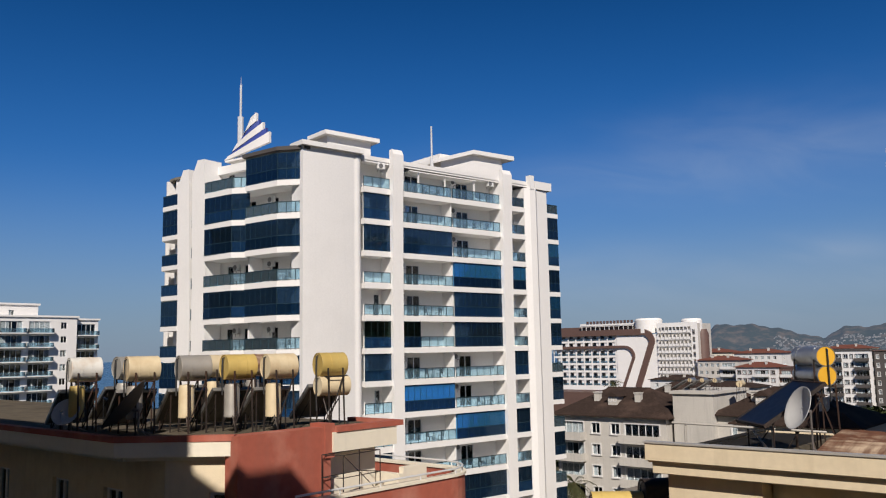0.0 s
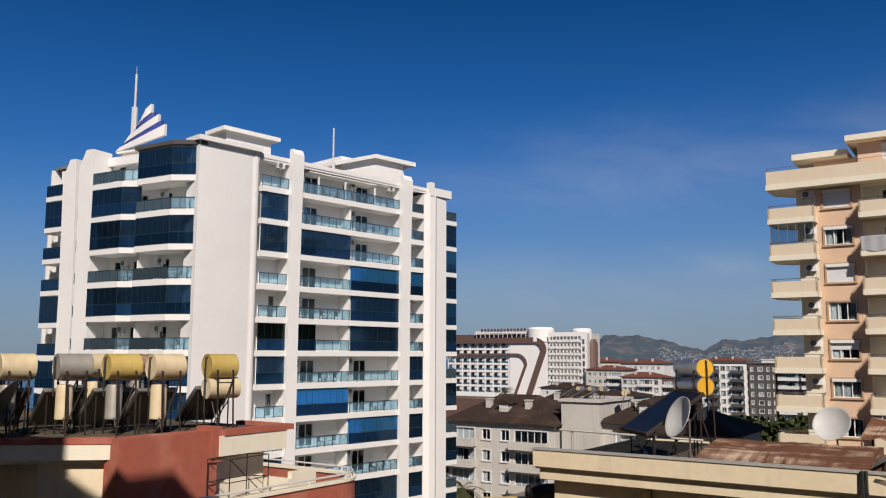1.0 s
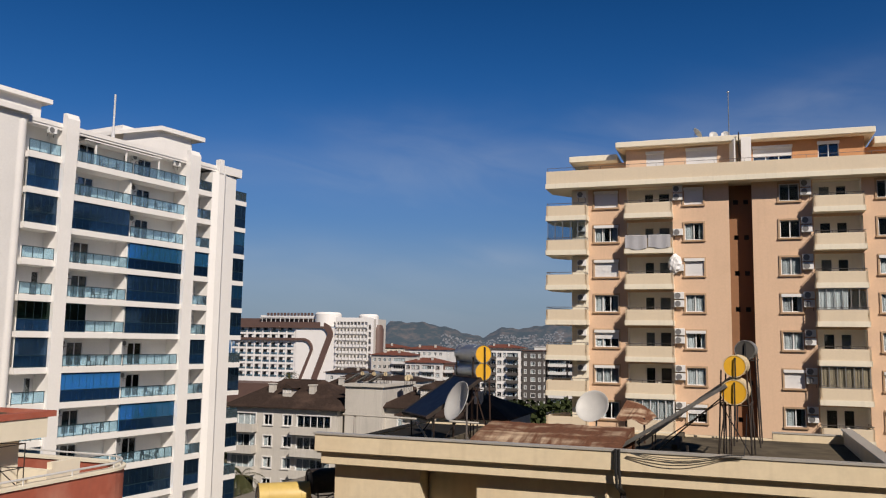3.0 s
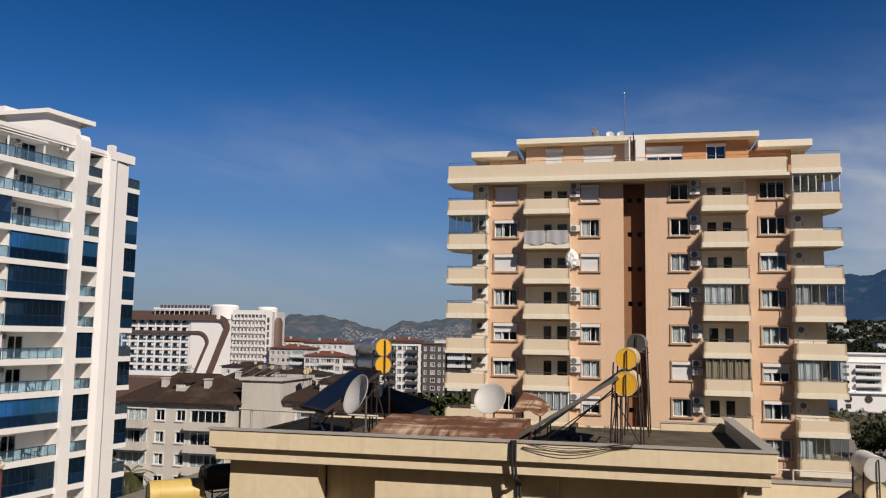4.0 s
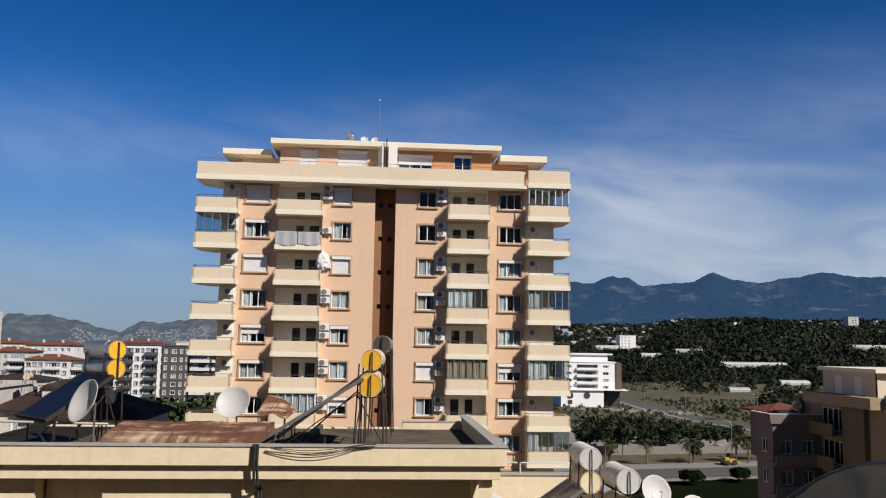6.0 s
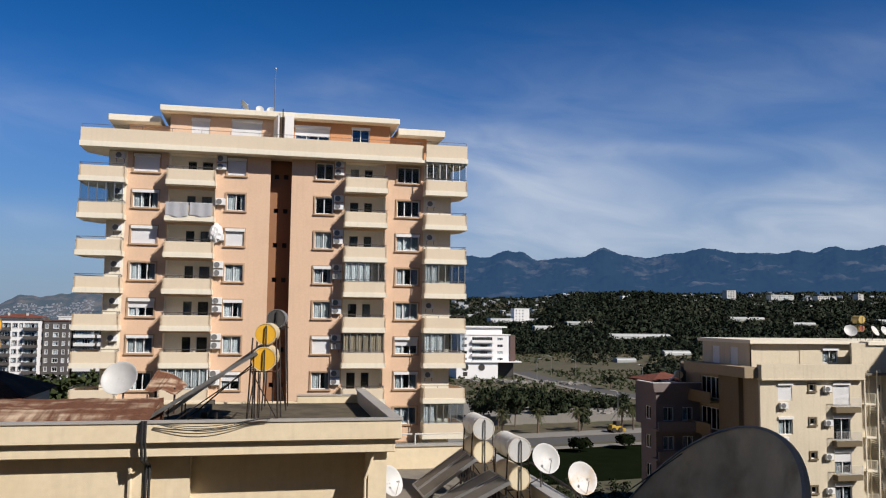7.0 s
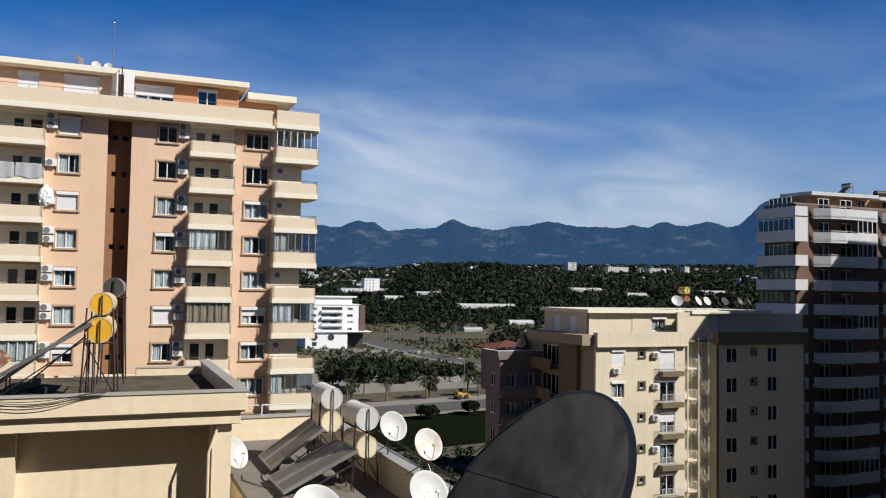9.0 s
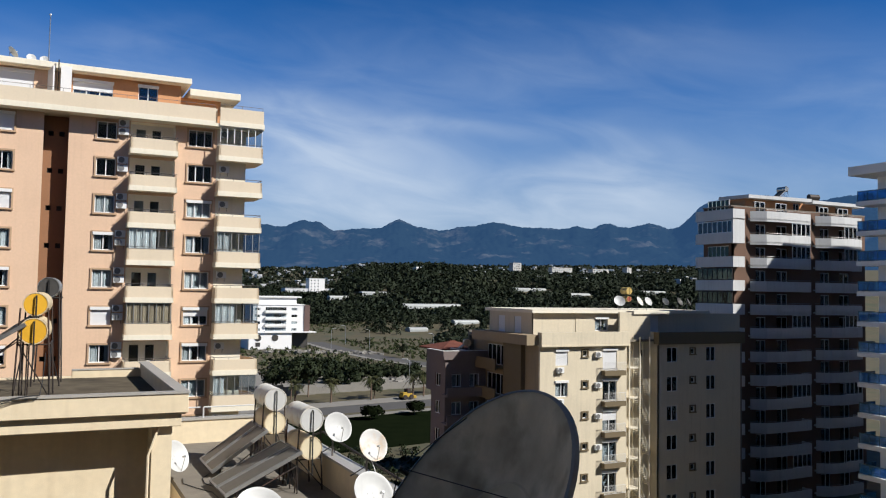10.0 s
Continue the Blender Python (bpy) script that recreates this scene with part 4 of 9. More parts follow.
def white_tower():
    root = thing("apartment_tower", (-62, 58, 0), "white fifteen-storey apartment tower with blue glass balconies and sail-shaped roof fin", "apartment building", fixed=True)
    C = Vector((-56.0, 45.5))
    ang_r = math.degrees(math.atan2(0.988, 0.153))
    R = stage(C.x, C.y, ang_r)
    LL = 19.6
    w = Vector((-0.992, -0.123))
    ang_l = math.degrees(math.atan2(0.123, 0.992))
    Lo = C + w * LL
    L = stage(Lo.x, Lo.y, ang_l)
    fl = [42.36 - 3.0 * k for k in range(15)]  # slab tops
    H = 2.48
    # --- long facade ---
    bm = bmesh.new()
    # broad blank corner wall with a rounded far edge
    pts = [(0, 0), (5.3, 0)]
    for i in range(1, 13):
        a = math.pi / 2 * i / 12
        pts.append((5.3 + 1.2 * math.sin(a), 0.12 - 0.35 * math.sin(a * 2) + 1.1 * (1 - math.cos(a))))
    pts += [(6.5, 1.75), (0, 1.75)]
    prism(bm, pts, 0, 45.3, R)
    part("corner_wall", bm, WHITE, root, "broad blank white corner wall", smooth=True)
    for a, b, top in ((9.5, 10.7, 46.25), (24.0, 25.3, 46.1)):
        bm = bmesh.new()
        # tapering fin, leaning out towards its top
        prof = [(0.1, 0), (-0.3, 0), (-0.32, 30), (-0.45, 40), (-0.62, 44.5), (-0.62, top - 0.5), (-0.35, top), (0.05, top), (0.1, 44)]
        va = [bm.verts.new(R @ Vector((a, y, z))) for y, z in prof]
        vb = [bm.verts.new(R @ Vector((b, y, z))) for y, z in prof]
        bm.faces.new(va), bm.faces.new(vb[::-1])
        for i in range(len(prof)):
            j = (i + 1) % len(prof)
            bm.faces.new((va[i], va[j], vb[j], vb[i]))
        box(bm, a + 0.1, b - 0.1, 0.1, 1.75, 0, 45.3, R)
        part("fin", bm, WHITE, root, "curved white fin")
    bm = bmesh.new()
    prof = [(27.7, 0.0), (28.3, -0.35), (29.1, -0.42), (29.6, -0.1), (31.3, 0.0), (31.5, 1.75), (27.7, 1.75)]
    prism(bm, prof, 0, 44.6, R)
    box(bm, 29.2, 31.9, -0.25, 1.9, 44.6, 45.5, R), box(bm, 28.3, 28.9, -0.45, 0.2, 44.5, 46.0, R)
    part("end_wall", bm, WHITE, root, "blank white end wall")
    bays = ((6.5, 9.5), (10.7, 17.25), (17.4, 24.0), (25.3, 27.7))
    plan = ("o b d o o g d o o b o b o o o",
            "o o c o o h o B o o o B o o o",
            "o o o C c e o o B o d o o o o",
            "o o o C o o b o b o b o o o o")
    for (a, b), pl in zip(bays, plan):
        for k, st in enumerate(pl.split()):
            z = fl[k]
            bm_len = b - a
            if st == "o":
                open_front(root, R, a, 0.08, z, bm_len)
            elif st == "h":
                closed_front(root, R, a, 0.1, z, bm_len * 0.36, H, GLASS_GREEN)
                open_front(root, R, a + bm_len * 0.36, 0.08, z, bm_len * 0.64)
            else:
                gl = {"b": GLASS_DARK, "B": GLASS_BLUE, "C": GLASS_BLUE, "c": GLASS_DARK, "d": GLASS_DARK, "g": GLASS_GREEN, "e": GLASS_DARK}[st]
                cu = {"B": CURTAIN_BLUE, "e": CURTAIN, "b": CURTAIN, "C": CURTAIN_BLUE, "c": CURTAIN, "d": CURTAIN}.get(st)
                closed_front(root, R, a, 0.1, z, bm_len, H, gl, cu, {"e": 0.45, "b": 0.3, "C": 0.2, "c": 0.12, "d": 0.18}.get(st, 1.0))
    for k in range(15):
        z = fl[k]
        bm = bmesh.new()
        for (a, b) in bays:
            box(bm, a, b + (0.15 if b == 17.25 else 0), -0.06, 1.75, z - 0.52, z, R)
        part("slab", bm, WHITE, root)
    bm = bmesh.new()
    box(bm, 17.25, 17.4, 0.25, 1.75, 0, 42.3, R)
    part("party_wall", bm, WHITE, root)
    # back wall of the balconies with doors
    holes, doors = [], []
    for (a, b) in bays:
        for k in range(15):
            z = fl[k]
            wd = b - a
            if wd > 5:
                doors += [(a + 1.9, a + 3.6, z, z + 2.1, 2), (a + 0.15, a + 0.75, z + 0.3, z + 2.1, 1)]
            elif wd > 2.8:
                doors += [(a + 2.2, a + 2.9, z, z + 2.1, 1)] if k % 3 else []
    bm = bmesh.new()
    wall(bm, R @ pose(0, 1.75, 0), 27.7, 0, 45.3, [d[:4] for d in doors], 0.2)
    part("balcony_wall", bm, WHITE, root, "white wall at the back of the balconies")
    for x0, x1, z0, z1, n in doors:
        at = R @ pose(x0, 1.8, z0)
        d = piece("sliding_door", frame_mesh(x1 - x0, z1 - z0, n, PVC, 0.07), root, at)
        see_through(piece("pane", pane_mesh(x1 - x0, z1 - z0, GLASS), d))
        if random.random() < 0.4:
            piece("curtain", curtain_mesh((x1 - x0) * 0.5, z1 - z0, CURTAIN), d, pose(0, 0.15, 0))
    # roof edge and top storey
    bm = bmesh.new()
    box(bm, -0.3, 6.2, -0.45, 1.8, 45.3, 45.72, R), box(bm, 6.2, 29.2, 0.05, 2.2, 44.95, 45.35, R)
    box(bm, 6.4, 28.3, 0.12, 0.3, 44.75, 44.95, R)
    part("roof_edge", bm, WHITE, root)
    bm = bmesh.new()
    prism(bm, [(0.9, 1.72), (31.8, 1.72), (31.8, 20.5), (-3.9, 20.5), (-3.9, 19.2)], 45.0, 45.25, R)
    part("roof", bm, CONCRETE, root)
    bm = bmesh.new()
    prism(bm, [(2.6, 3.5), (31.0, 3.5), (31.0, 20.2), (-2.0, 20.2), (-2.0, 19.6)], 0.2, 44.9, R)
    part("interior", bm, DARK_ROOM, root, "dark box in place of unlit rooms behind the glass")
    bm = bmesh.new()
    box(bm, 31.1, 31.3, 1.9, 20, 0, 45.2, R), box(bm, -4.2, 31.1, 20.3, 20.5, 0, 45.0, R)
    part("side_wall", bm, WHITE, root)
    # pergola on the top terrace
    bm = bmesh.new()
    for x in (13.2, 16.6, 20.6):
        box(bm, x, x + 0.14, 0.3, 0.44, 42.36, 44.6, R)
    box(bm, 12.0, 20.8, 0.1, 1.7, 44.5, 44.6, R)
    part("pergola", bm, WHITE, root, "white awning frame over the top terrace")
    # balconies that wrap the far end
    for k in range(15):
        z = fl[k]
        bm = bmesh.new()
        box(bm, 31.3, 34.2, 1.0, 6.0, z - 0.5, z, R)
        part("end_balcony", bm, WHITE, root)
        m2 = R @ pose(31.35, 1.05, 0)
        m3 = R @ pose(34.15, 1.05, 0) @ pose(0, 0, 0, 0, 0, 90)
        if k == 0 or k > 5 and k % 2 == 0:
            open_front(root, m2, 0, 0, z, 2.8), open_front(root, m3, 0, 0, z, 4.8)
        else:
            closed_front(root, m2, 0, 0, z, 2.8, H, GLASS_DARK if k % 2 else GLASS_BLUE), closed_front(root, m3, 0, 0, z, 4.8, H, GLASS_DARK)
    # --- short facade, facing left ---
    for k in range(15):
        z = fl[k]
        bm = bmesh.new()
        prism(bm, [(12.95, 1.7), (12.95, -0.6), (17.2, -0.75), (19.55, 0.35), (19.55, 1.7)], z - 0.52, z, L)
        prism(bm, [(7.3, 1.7), (7.3, -0.55), (11.3, -0.75), (12.9, 0.1), (12.9, 1.7)], z - 0.52, z, L)
        part("balcony", bm, WHITE, root)
        for (a, b), st in (((13.0, 17.2), k in (0, 2, 4, 6, 7, 9)), ((7.35, 11.3), k in (1, 2, 4, 6, 7, 9))):
            f1 = L @ pose(a, -0.58, 0) @ pose(0, 0, 0, 0, 0, -2.0)
            ln = b - a
            bx, by = (2.3, 1.05) if a > 10 else (1.55, 0.8)
            f2 = L @ pose(b, -0.72, 0) @ pose(0, 0, 0, 0, 0, math.degrees(math.atan2(by, bx)))
            l2 = math.hypot(bx, by)
            if st:
                cu = (CURTAIN, 0.35) if k in (2, 4) else (None, 1)
                closed_front(root, f1, 0, 0, z, ln, H, GLASS_DARK, *cu), closed_front(root, f2, 0, 0, z, l2, H, GLASS_DARK)
                f3 = L @ pose(a, 1.6, 0) @ pose(0, 0, 0, 0, 0, -90)
                closed_front(root, f3, 0, 0, z, 2.1, H, GLASS_DARK)
            else:
                open_front(root, f1, 0, 0, z, ln), open_front(root, f2, 0, 0, z, l2)
                f3 = L @ pose(a, 1.6, 0) @ pose(0, 0, 0, 0, 0, -90)
                open_front(root, f3, 0, 0, z, 2.1)
    doors = []
    for a in (7.0, 13.0):
        for k in range(15):
            z = fl[k]
            doors += [(a + 1.0, a + 1.9, z, z + 2.1, 1), (a + 3.4, a + 4.9, z, z + 2.1, 2)]
    bm = bmesh.new()
    wall(bm, L @ pose(0, 1.7, 0), 19.5, 0, 45.1, [d[:4] for d in doors], 0.2, 0.1)
    part("balcony_wall", bm, WHITE, root)
    for x0, x1, z0, z1, n in doors:
        d = piece("sliding_door", frame_mesh(x1 - x0, z1 - z0, n, PVC, 0.07), root, L @ pose(x0, 1.75, z0))
        see_through(piece("pane", pane_mesh(x1 - x0, z1 - z0, GLASS), d))
    bm = bmesh.new()
    box(bm, 12.72, 12.86, 0.05, 1.7, 0, 40.0, L)
    part("party_wall", bm, WHITE, root)
    # roof slabs over the short side
    bm = bmesh.new()
    prism(bm, [(12.6, 1.9), (12.6, -0.7), (17.3, -0.95), (19.8, 0.2), (19.8, 1.9)], 45.0, 45.35, L)
    part("roof_edge", bm, DARK_FACADE, root, "dark canopy over the top glazed balcony")
    bm = bmesh.new()
    box(bm, 6.3, 12.6, 1.2, 1.9, 44.5, 45.3, L), box(bm, 8.0, 13.5, 2.0, 6.0, 45.1, 45.9, L), box(bm, 7.6, 13.9, 1.6, 6.0, 45.75, 45.95, L)
    part("parapet", bm, WHITE, root)
    # twin horned fins
    for a, b, top in ((3.15, 4.95, 45.1), (5.25, 7.2, 45.8)):
        bm = bmesh.new()
        n = 14
        prev = None
        for i in range(n + 1):
            z = top * i / n if i < n - 3 else top - 1.6 * (1 - (i - (n - 3)) / 3)
            k = max(0.0, (z - 37) / (top - 37))
            x0, x1 = a - 0.35 * k + (max(0, k - 0.75) * 5.0), b - 0.1 * k * k
            y0 = -0.25 - 0.3 * k
            ring = [bm.verts.new(L @ Vector(c)) for c in ((x0, y0, z), (x1, y0, z), (x1, 1.6, z), (x0, 1.6, z))]
            if prev:
                for j in range(4):
                    bm.faces.new((prev[j], prev[(j + 1) % 4], ring[(j + 1) % 4], ring[j]))
            else:
                bm.faces.new(ring[::-1])
            prev = ring
        bm.faces.new(prev)
        part("fin", bm, WHITE, root, "white horned fin")
    for k in range(15):
        z = fl[k]
        bm = bmesh.new()
        box(bm, 4.9, 5.3, 0.2, 1.6, z - 0.4, z, L)
        part("ledge", bm, WHITE, root)
        open_front(root, L, 4.92, -0.1, z, 0.36)
        # balconies past the fins
        bm = bmesh.new()
        prism(bm, [(-0.2, 0.7), (0.4, -0.1), (3.2, -0.3), (3.2, 1.7), (-0.2, 1.7)], z - 0.95, z - 0.5, L)
        part("end_balcony", bm, WHITE, root)
        mm = L @ pose(0.4, -0.05, 0, 0, 0, -4)
        (closed_front(root, mm, 0, 0, z - 0.5, 2.75, H, GLASS_DARK) if k in (1, 4, 6, 7, 9) else closed_front(root, mm, 0, 0, z - 0.5, 2.75, 1.1, GLASS_BLUE))
    # roof huts, masts and the sail
    bm = bmesh.new()
    box(bm, 4.6, 9.6, 3.3, 5.6, 45.2, 47.6, R)
    box(bm, 4.0, 10.3, 2.7, 6.0, 47.6, 48.0, R)
    part("roof_hut", bm, WHITE, root, "white lift hut on the roof")
    bm = bmesh.new()
    box(bm, 20.6, 30.2, 5.8, 11.5, 45.2, 48.6, R)
    va = [(19.0, 47.55), (25.0, 49.5), (31.4, 49.6), (31.4, 49.1), (25.0, 49.05), (19.0, 47.15)]
    fa = [bm.verts.new(R @ Vector((x, 5.0, z))) for x, z in va]
    fb = [bm.verts.new(R @ Vector((x, 12.0, z))) for x, z in va]
    bm.faces.new(fa), bm.faces.new(fb[::-1])
    for i in range(6):
        j = (i + 1) % 6
        bm.faces.new((fa[i], fa[j], fb[j], fb[i]))
    va = [(20.6, 45.2), (29.9, 45.2), (29.9, 49.1), (25.0, 49.1), (20.6, 47.7)]
    fa = [bm.verts.new(R @ Vector((x, 5.6, z))) for x, z in va]
    fb = [bm.verts.new(R @ Vector((x, 5.9, z))) for x, z in va]
    bm.faces.new(fa), bm.faces.new(fb[::-1])
    for i in range(5):
        j = (i + 1) % 5
        bm.faces.new((fa[i], fa[j], fb[j], fb[i]))
    part("roof_hut", bm, WHITE, root, "white roof hut with a low pitched lid")
    bm = bmesh.new()
    p = R @ Vector((17.35, 3.2, 45.2))
    tube(bm, [p, p + Vector((0, 0, 2.3))], 0.3, 8, 0.08), tube(bm, [p + Vector((0, 0, 2.3)), p + Vector((0, 0, 5.35))], 0.1, 8)
    part("mast", bm, RAIL_WHITE, root, "slim white mast")
    bm = bmesh.new()
    p = L @ Vector((8.65, 2.6, 45.2))
    tube(bm, [p, p + Vector((0, 0, 5.2))], 0.3, 8), tube(bm, [p + Vector((0, 0, 5.2)), p + Vector((0, 0, 8.5))], 0.12, 8, 0.11)
    tube(bm, [p + Vector((0, 0, 8.5)), p + Vector((0, 0, 9.3))], 0.025, 5)
    part("mast", bm, RAIL_WHITE, root, "white roof mast")
    # the sail: bent bands of white and blue fanning up to the right
    # right end of each band (x, low, high) and its share of the sloping left edge
    bands = ((13.25, 47.0, 48.05, 0.0, 0.13), (12.65, 47.95, 48.55, 0.13, 0.25), (12.3, 48.4, 49.15, 0.25, 0.44), (11.6, 49.0, 49.55, 0.44, 0.6), (11.25, 49.45, 50.3, 0.6, 0.9))

    def rim(q, bx, bz, s):
        ax, az_ = 7.0 + 3.9 * q, 46.1 + 3.9 * q ** 1.15
        cx, cz = ax * 0.38 + bx * 0.62, az_ * 0.5 + bz * 0.5 - 0.28
        u = 1 - s
        return u * u * ax + 2 * u * s * cx + s * s * bx, u * u * az_ + 2 * u * s * cz + s * s * bz
    for k, (bx, lo, hi, q0, q1) in enumerate(bands):
        bm = bmesh.new()
        prev = None
        back = 0.12 * (k % 2) + 0.05 * k
        for j in range(17):
            s = j / 16
            (x0, z0), (x1, z1) = rim(q0, bx, lo, s), rim(q1, bx, hi, s)
            y = 2.0 + back - 0.35 * math.sin(math.pi * s)
            ring = [bm.verts.new(L @ Vector(v)) for v in ((x0, y, z0), (x1, y, z1), (x1, y + 0.3, z1), (x0, y + 0.3, z0))]
            if prev:
                for q in range(4):
                    bm.faces.new((prev[q], ring[q], ring[(q + 1) % 4], prev[(q + 1) % 4]))
            else:
                bm.faces.new(ring)
            prev = ring
        bm.faces.new(prev[::-1])
        part("sail_band", bm, SAIL_BLUE if k % 2 else WHITE, root, "curved %s sail band" % ("blue" if k % 2 else "white"))
    # air conditioners at the back of open balconies
    for (a, b), pl in zip(bays[:3], plan):
        for k, st in enumerate(pl.split()[:12]):
            if st in "oh" and b - a > 5:
                put_ac(R, a + 1.3, 1.75, fl[k] + 1.75)
    for k in (1, 3, 5):
        put_ac(L, 14.2, 1.7, fl[k] + 1.6), put_ac(L, 9.6, 1.7, fl[k] + 1.6)
    put_ac(R, 8.6, 0.4, fl[0] + 1.9), put_ac(R, 23.0, 0.6, fl[0] + 1.9)
    # balcony furniture: a table and chairs on open balconies
    spots = []
    for (a, b), pl in zip(bays[1:3], plan[1:3]):
        for k, st in enumerate(pl.split()[:11]):
            if st == "o" and (k + int(a)) % 2 == 0:
                spots.append(R @ pose(a + 4.6, 0.9, fl[k]))
    for k in (3, 5):
        spots += [L @ pose(11.0, 0.5, fl[k]), L @ pose(16.5, 0.5, fl[k])]
    return spots


SPOTS = white_tower()


def garden_chair(at):
    ob = thing("garden_chair", (0, 0, 0), "dark plastic balcony chair with slatted back", "chair", "chairs on the balconies")
    bm = bmesh.new()
    box(bm, -0.24, 0.24, -0.24, 0.24, 0.41, 0.45)
    part("seat", bm, STEEL_DARK, ob)
    bm = bmesh.new()
    for i in range(4):
        box(bm, -0.22 + 0.12 * i, -0.14 + 0.12 * i, 0.2, 0.24, 0.45, 0.88)
    box(bm, -0.24, 0.24, 0.2, 0.25, 0.84, 0.9)
    part("backrest", bm, STEEL_DARK, ob)
    leg = bmesh.new()
    box(leg, -0.02, 0.02, -0.02, 0.02, 0, 0.41)
    me = mesh_of("leg", leg, STEEL_DARK)
    for x in (-0.2, 0.2):
        for y in (-0.2, 0.2):
            piece("leg", me, ob, pose(x, y, 0))
    ob.matrix_basis = at
    return ob


def balcony_table(at):
    ob = thing("balcony_table", (0, 0, 0), "small pale round balcony table", "table", "tables on the balconies")
    bm = bmesh.new()
    lathe(bm, [(0, 0.70), (0.4, 0.70), (0.42, 0.72), (0.4, 0.74), (0, 0.74)], 16)
    part("tabletop", bm, PVC, ob)
    bm = bmesh.new()
    lathe(bm, [(0, 0), (0.25, 0), (0.25, 0.03), (0.04, 0.06), (0.04, 0.70), (0, 0.70)], 12)
    part("pedestal", bm, PVC, ob)
    ob.matrix_basis = at
    return ob


first_chair = first_table = None
for q, spot in enumerate(SPOTS):
    if first_chair is None:
        first_table, first_chair = balcony_table(spot), garden_chair(spot @ pose(-0.75, 0, 0, 0, 0, 90))
    else:
        copy_thing(first_table, spot), copy_thing(first_chair, spot @ pose(-0.75, 0, 0, 0, 0, 90))
    copy_thing(first_chair, spot @ pose(0.75, 0.05, 0, 0, 0, -80))

for x, rz in ((14.4, 20), (15.6, -15)):
    copy_thing(first_chair, pose(x, 70.9, 19.82, 0, 0, rz))

# ---- rooftop things ----
def drum(bm, r, length, seg=24):
    """A lying drum along y from 0, with rolled rims."""
    t = pose(0, 0, 0, -90)
    lathe(bm, [(0, 0.02), (r * 0.93, 0.02), (r * 0.95, 0.0), (r, 0.0), (r * 1.015, 0.02), (r, 0.05), (r, length - 0.05), (r * 1.015, length - 0.02), (r, length), (0, length)], seg, t)


def cap(bm, r):
    lathe(bm, [(0, 0.0), (r * 0.5, 0.003), (r * 0.9, 0.0), (r * 0.925, 0.014)], 24, pose(0, 0.008, 0, -90))


def solar_heater(at, rz, label, tanks, panels, standing=None, foot=0.0, legs=True):
    """tanks: (x, y, z, radius, length, drum paint, cap paint); panels: (y0, y1, x top, z top, x low, z low, glass);
    standing: (x, y, radius, z0, z1, paint) of an upright vessel."""
    ob = thing("solar_water_heater", at, label, "solar water heater", "solar water heaters on the roofs")
    ob.rotation_euler = (0, 0, radians(rz))
    for x, y, z, r, ln, body, end in tanks:
        bm = bmesh.new()
        drum(bm, r, ln)
        d = part("tank", bm, body, ob, smooth=True)
        d.location = (x, y, z)
        bm = bmesh.new()
        cap(bm, r)
        part("end_cap", bm, end, d, smooth=True)
        for yy in (0.25, ln - 0.25):
            bm = bmesh.new()
            lathe(bm, [(r + 0.001, -0.009), (r + 0.006, -0.009), (r + 0.006, 0.009), (r + 0.001, 0.009)], 20, pose(0, yy, 0, -90))
            part("strap", bm, body, d)
        bm = bmesh.new()
        tube(bm, [(0.02, 0.03, r * 0.75), (0.02, -0.04, r * 0.7), (0.02, -0.05, -r * 0.4), (0.02, -0.04, -r - 0.35)], 0.02, 5)
        part("pipe", bm, CABLE, d)
    x, y, z, r, ln, *_ = tanks[-1]
    if legs:
        for sx in (-1, 1):
            for yy in (0.15, ln - 0.15):
                bm = bmesh.new()
                tube(bm, [(x + sx * r * 1.25, y + yy, foot), (x + sx * r * 0.95, y + yy, max(t[2] for t in tanks) - r * 0.3)], 0.022, 5)
                part("leg", bm, STEEL_DARK, ob)
        bm = bmesh.new()
        for sx in (-1, 1):
            tube(bm, [(x + sx * r * 1.22, y + 0.15, foot + 0.2), (x + sx * r, y + ln - 0.15, z - r)], 0.016, 5)
            tube(bm, [(x + sx * r * 1.1, y + 0.15, z - r), (x + sx * r * 1.1, y + ln - 0.15, z - r)], 0.018, 5)
        tube(bm, [(x - r, y + 0.15, z - r), (x + r * 1.2, y + 0.15, foot + 0.1)], 0.016, 5)
        tube(bm, [(x - r, y + 0.15, z - r * 1.02), (x + r, y + 0.15, z - r * 1.02)], 0.018, 5)
        part("brace", bm, STEEL_DARK, ob)
    for y0, y1, xt, zt, xl, zl, gl in panels:
        d = Vector((xl - xt, 0, zl - zt))
        ln = d.length
        m = pose(xl, y0, zl) @ Matrix.Rotation(math.atan2(zt - zl, xt - xl) * -1, 4, "Y")
        bm = bmesh.new()
        w = y1 - y0
        box(bm, 0, ln, 0, 0.05, 0, 0.09, m), box(bm, 0, ln, w - 0.05, w, 0, 0.09, m)
        box(bm, 0, 0.05, 0.05, w - 0.05, 0, 0.09, m), box(bm, ln - 0.05, ln, 0.05, w - 0.05, 0, 0.09, m)
        p = part("collector_frame", bm, STEEL_DARK if gl is PANEL else ALU, ob)
        bm = bmesh.new()
        box(bm, 0.05, ln - 0.05, 0.05, w - 0.05, 0.015, 0.075, m)
        part("collector_glass", bm, gl, p)
        for yy in (y0 + 0.1, y1 - 0.1):
            bm = bmesh.new()
            tube(bm, [(xl + 0.15 * (xt - xl), yy, foot), (xl + 0.15 * (xt - xl), yy, zl + 0.15 * (zt - zl))], 0.018, 5)
            tube(bm, [(xt - 0.1, yy, foot), (xt - 0.1, yy, zt - 0.03)], 0.018, 5)
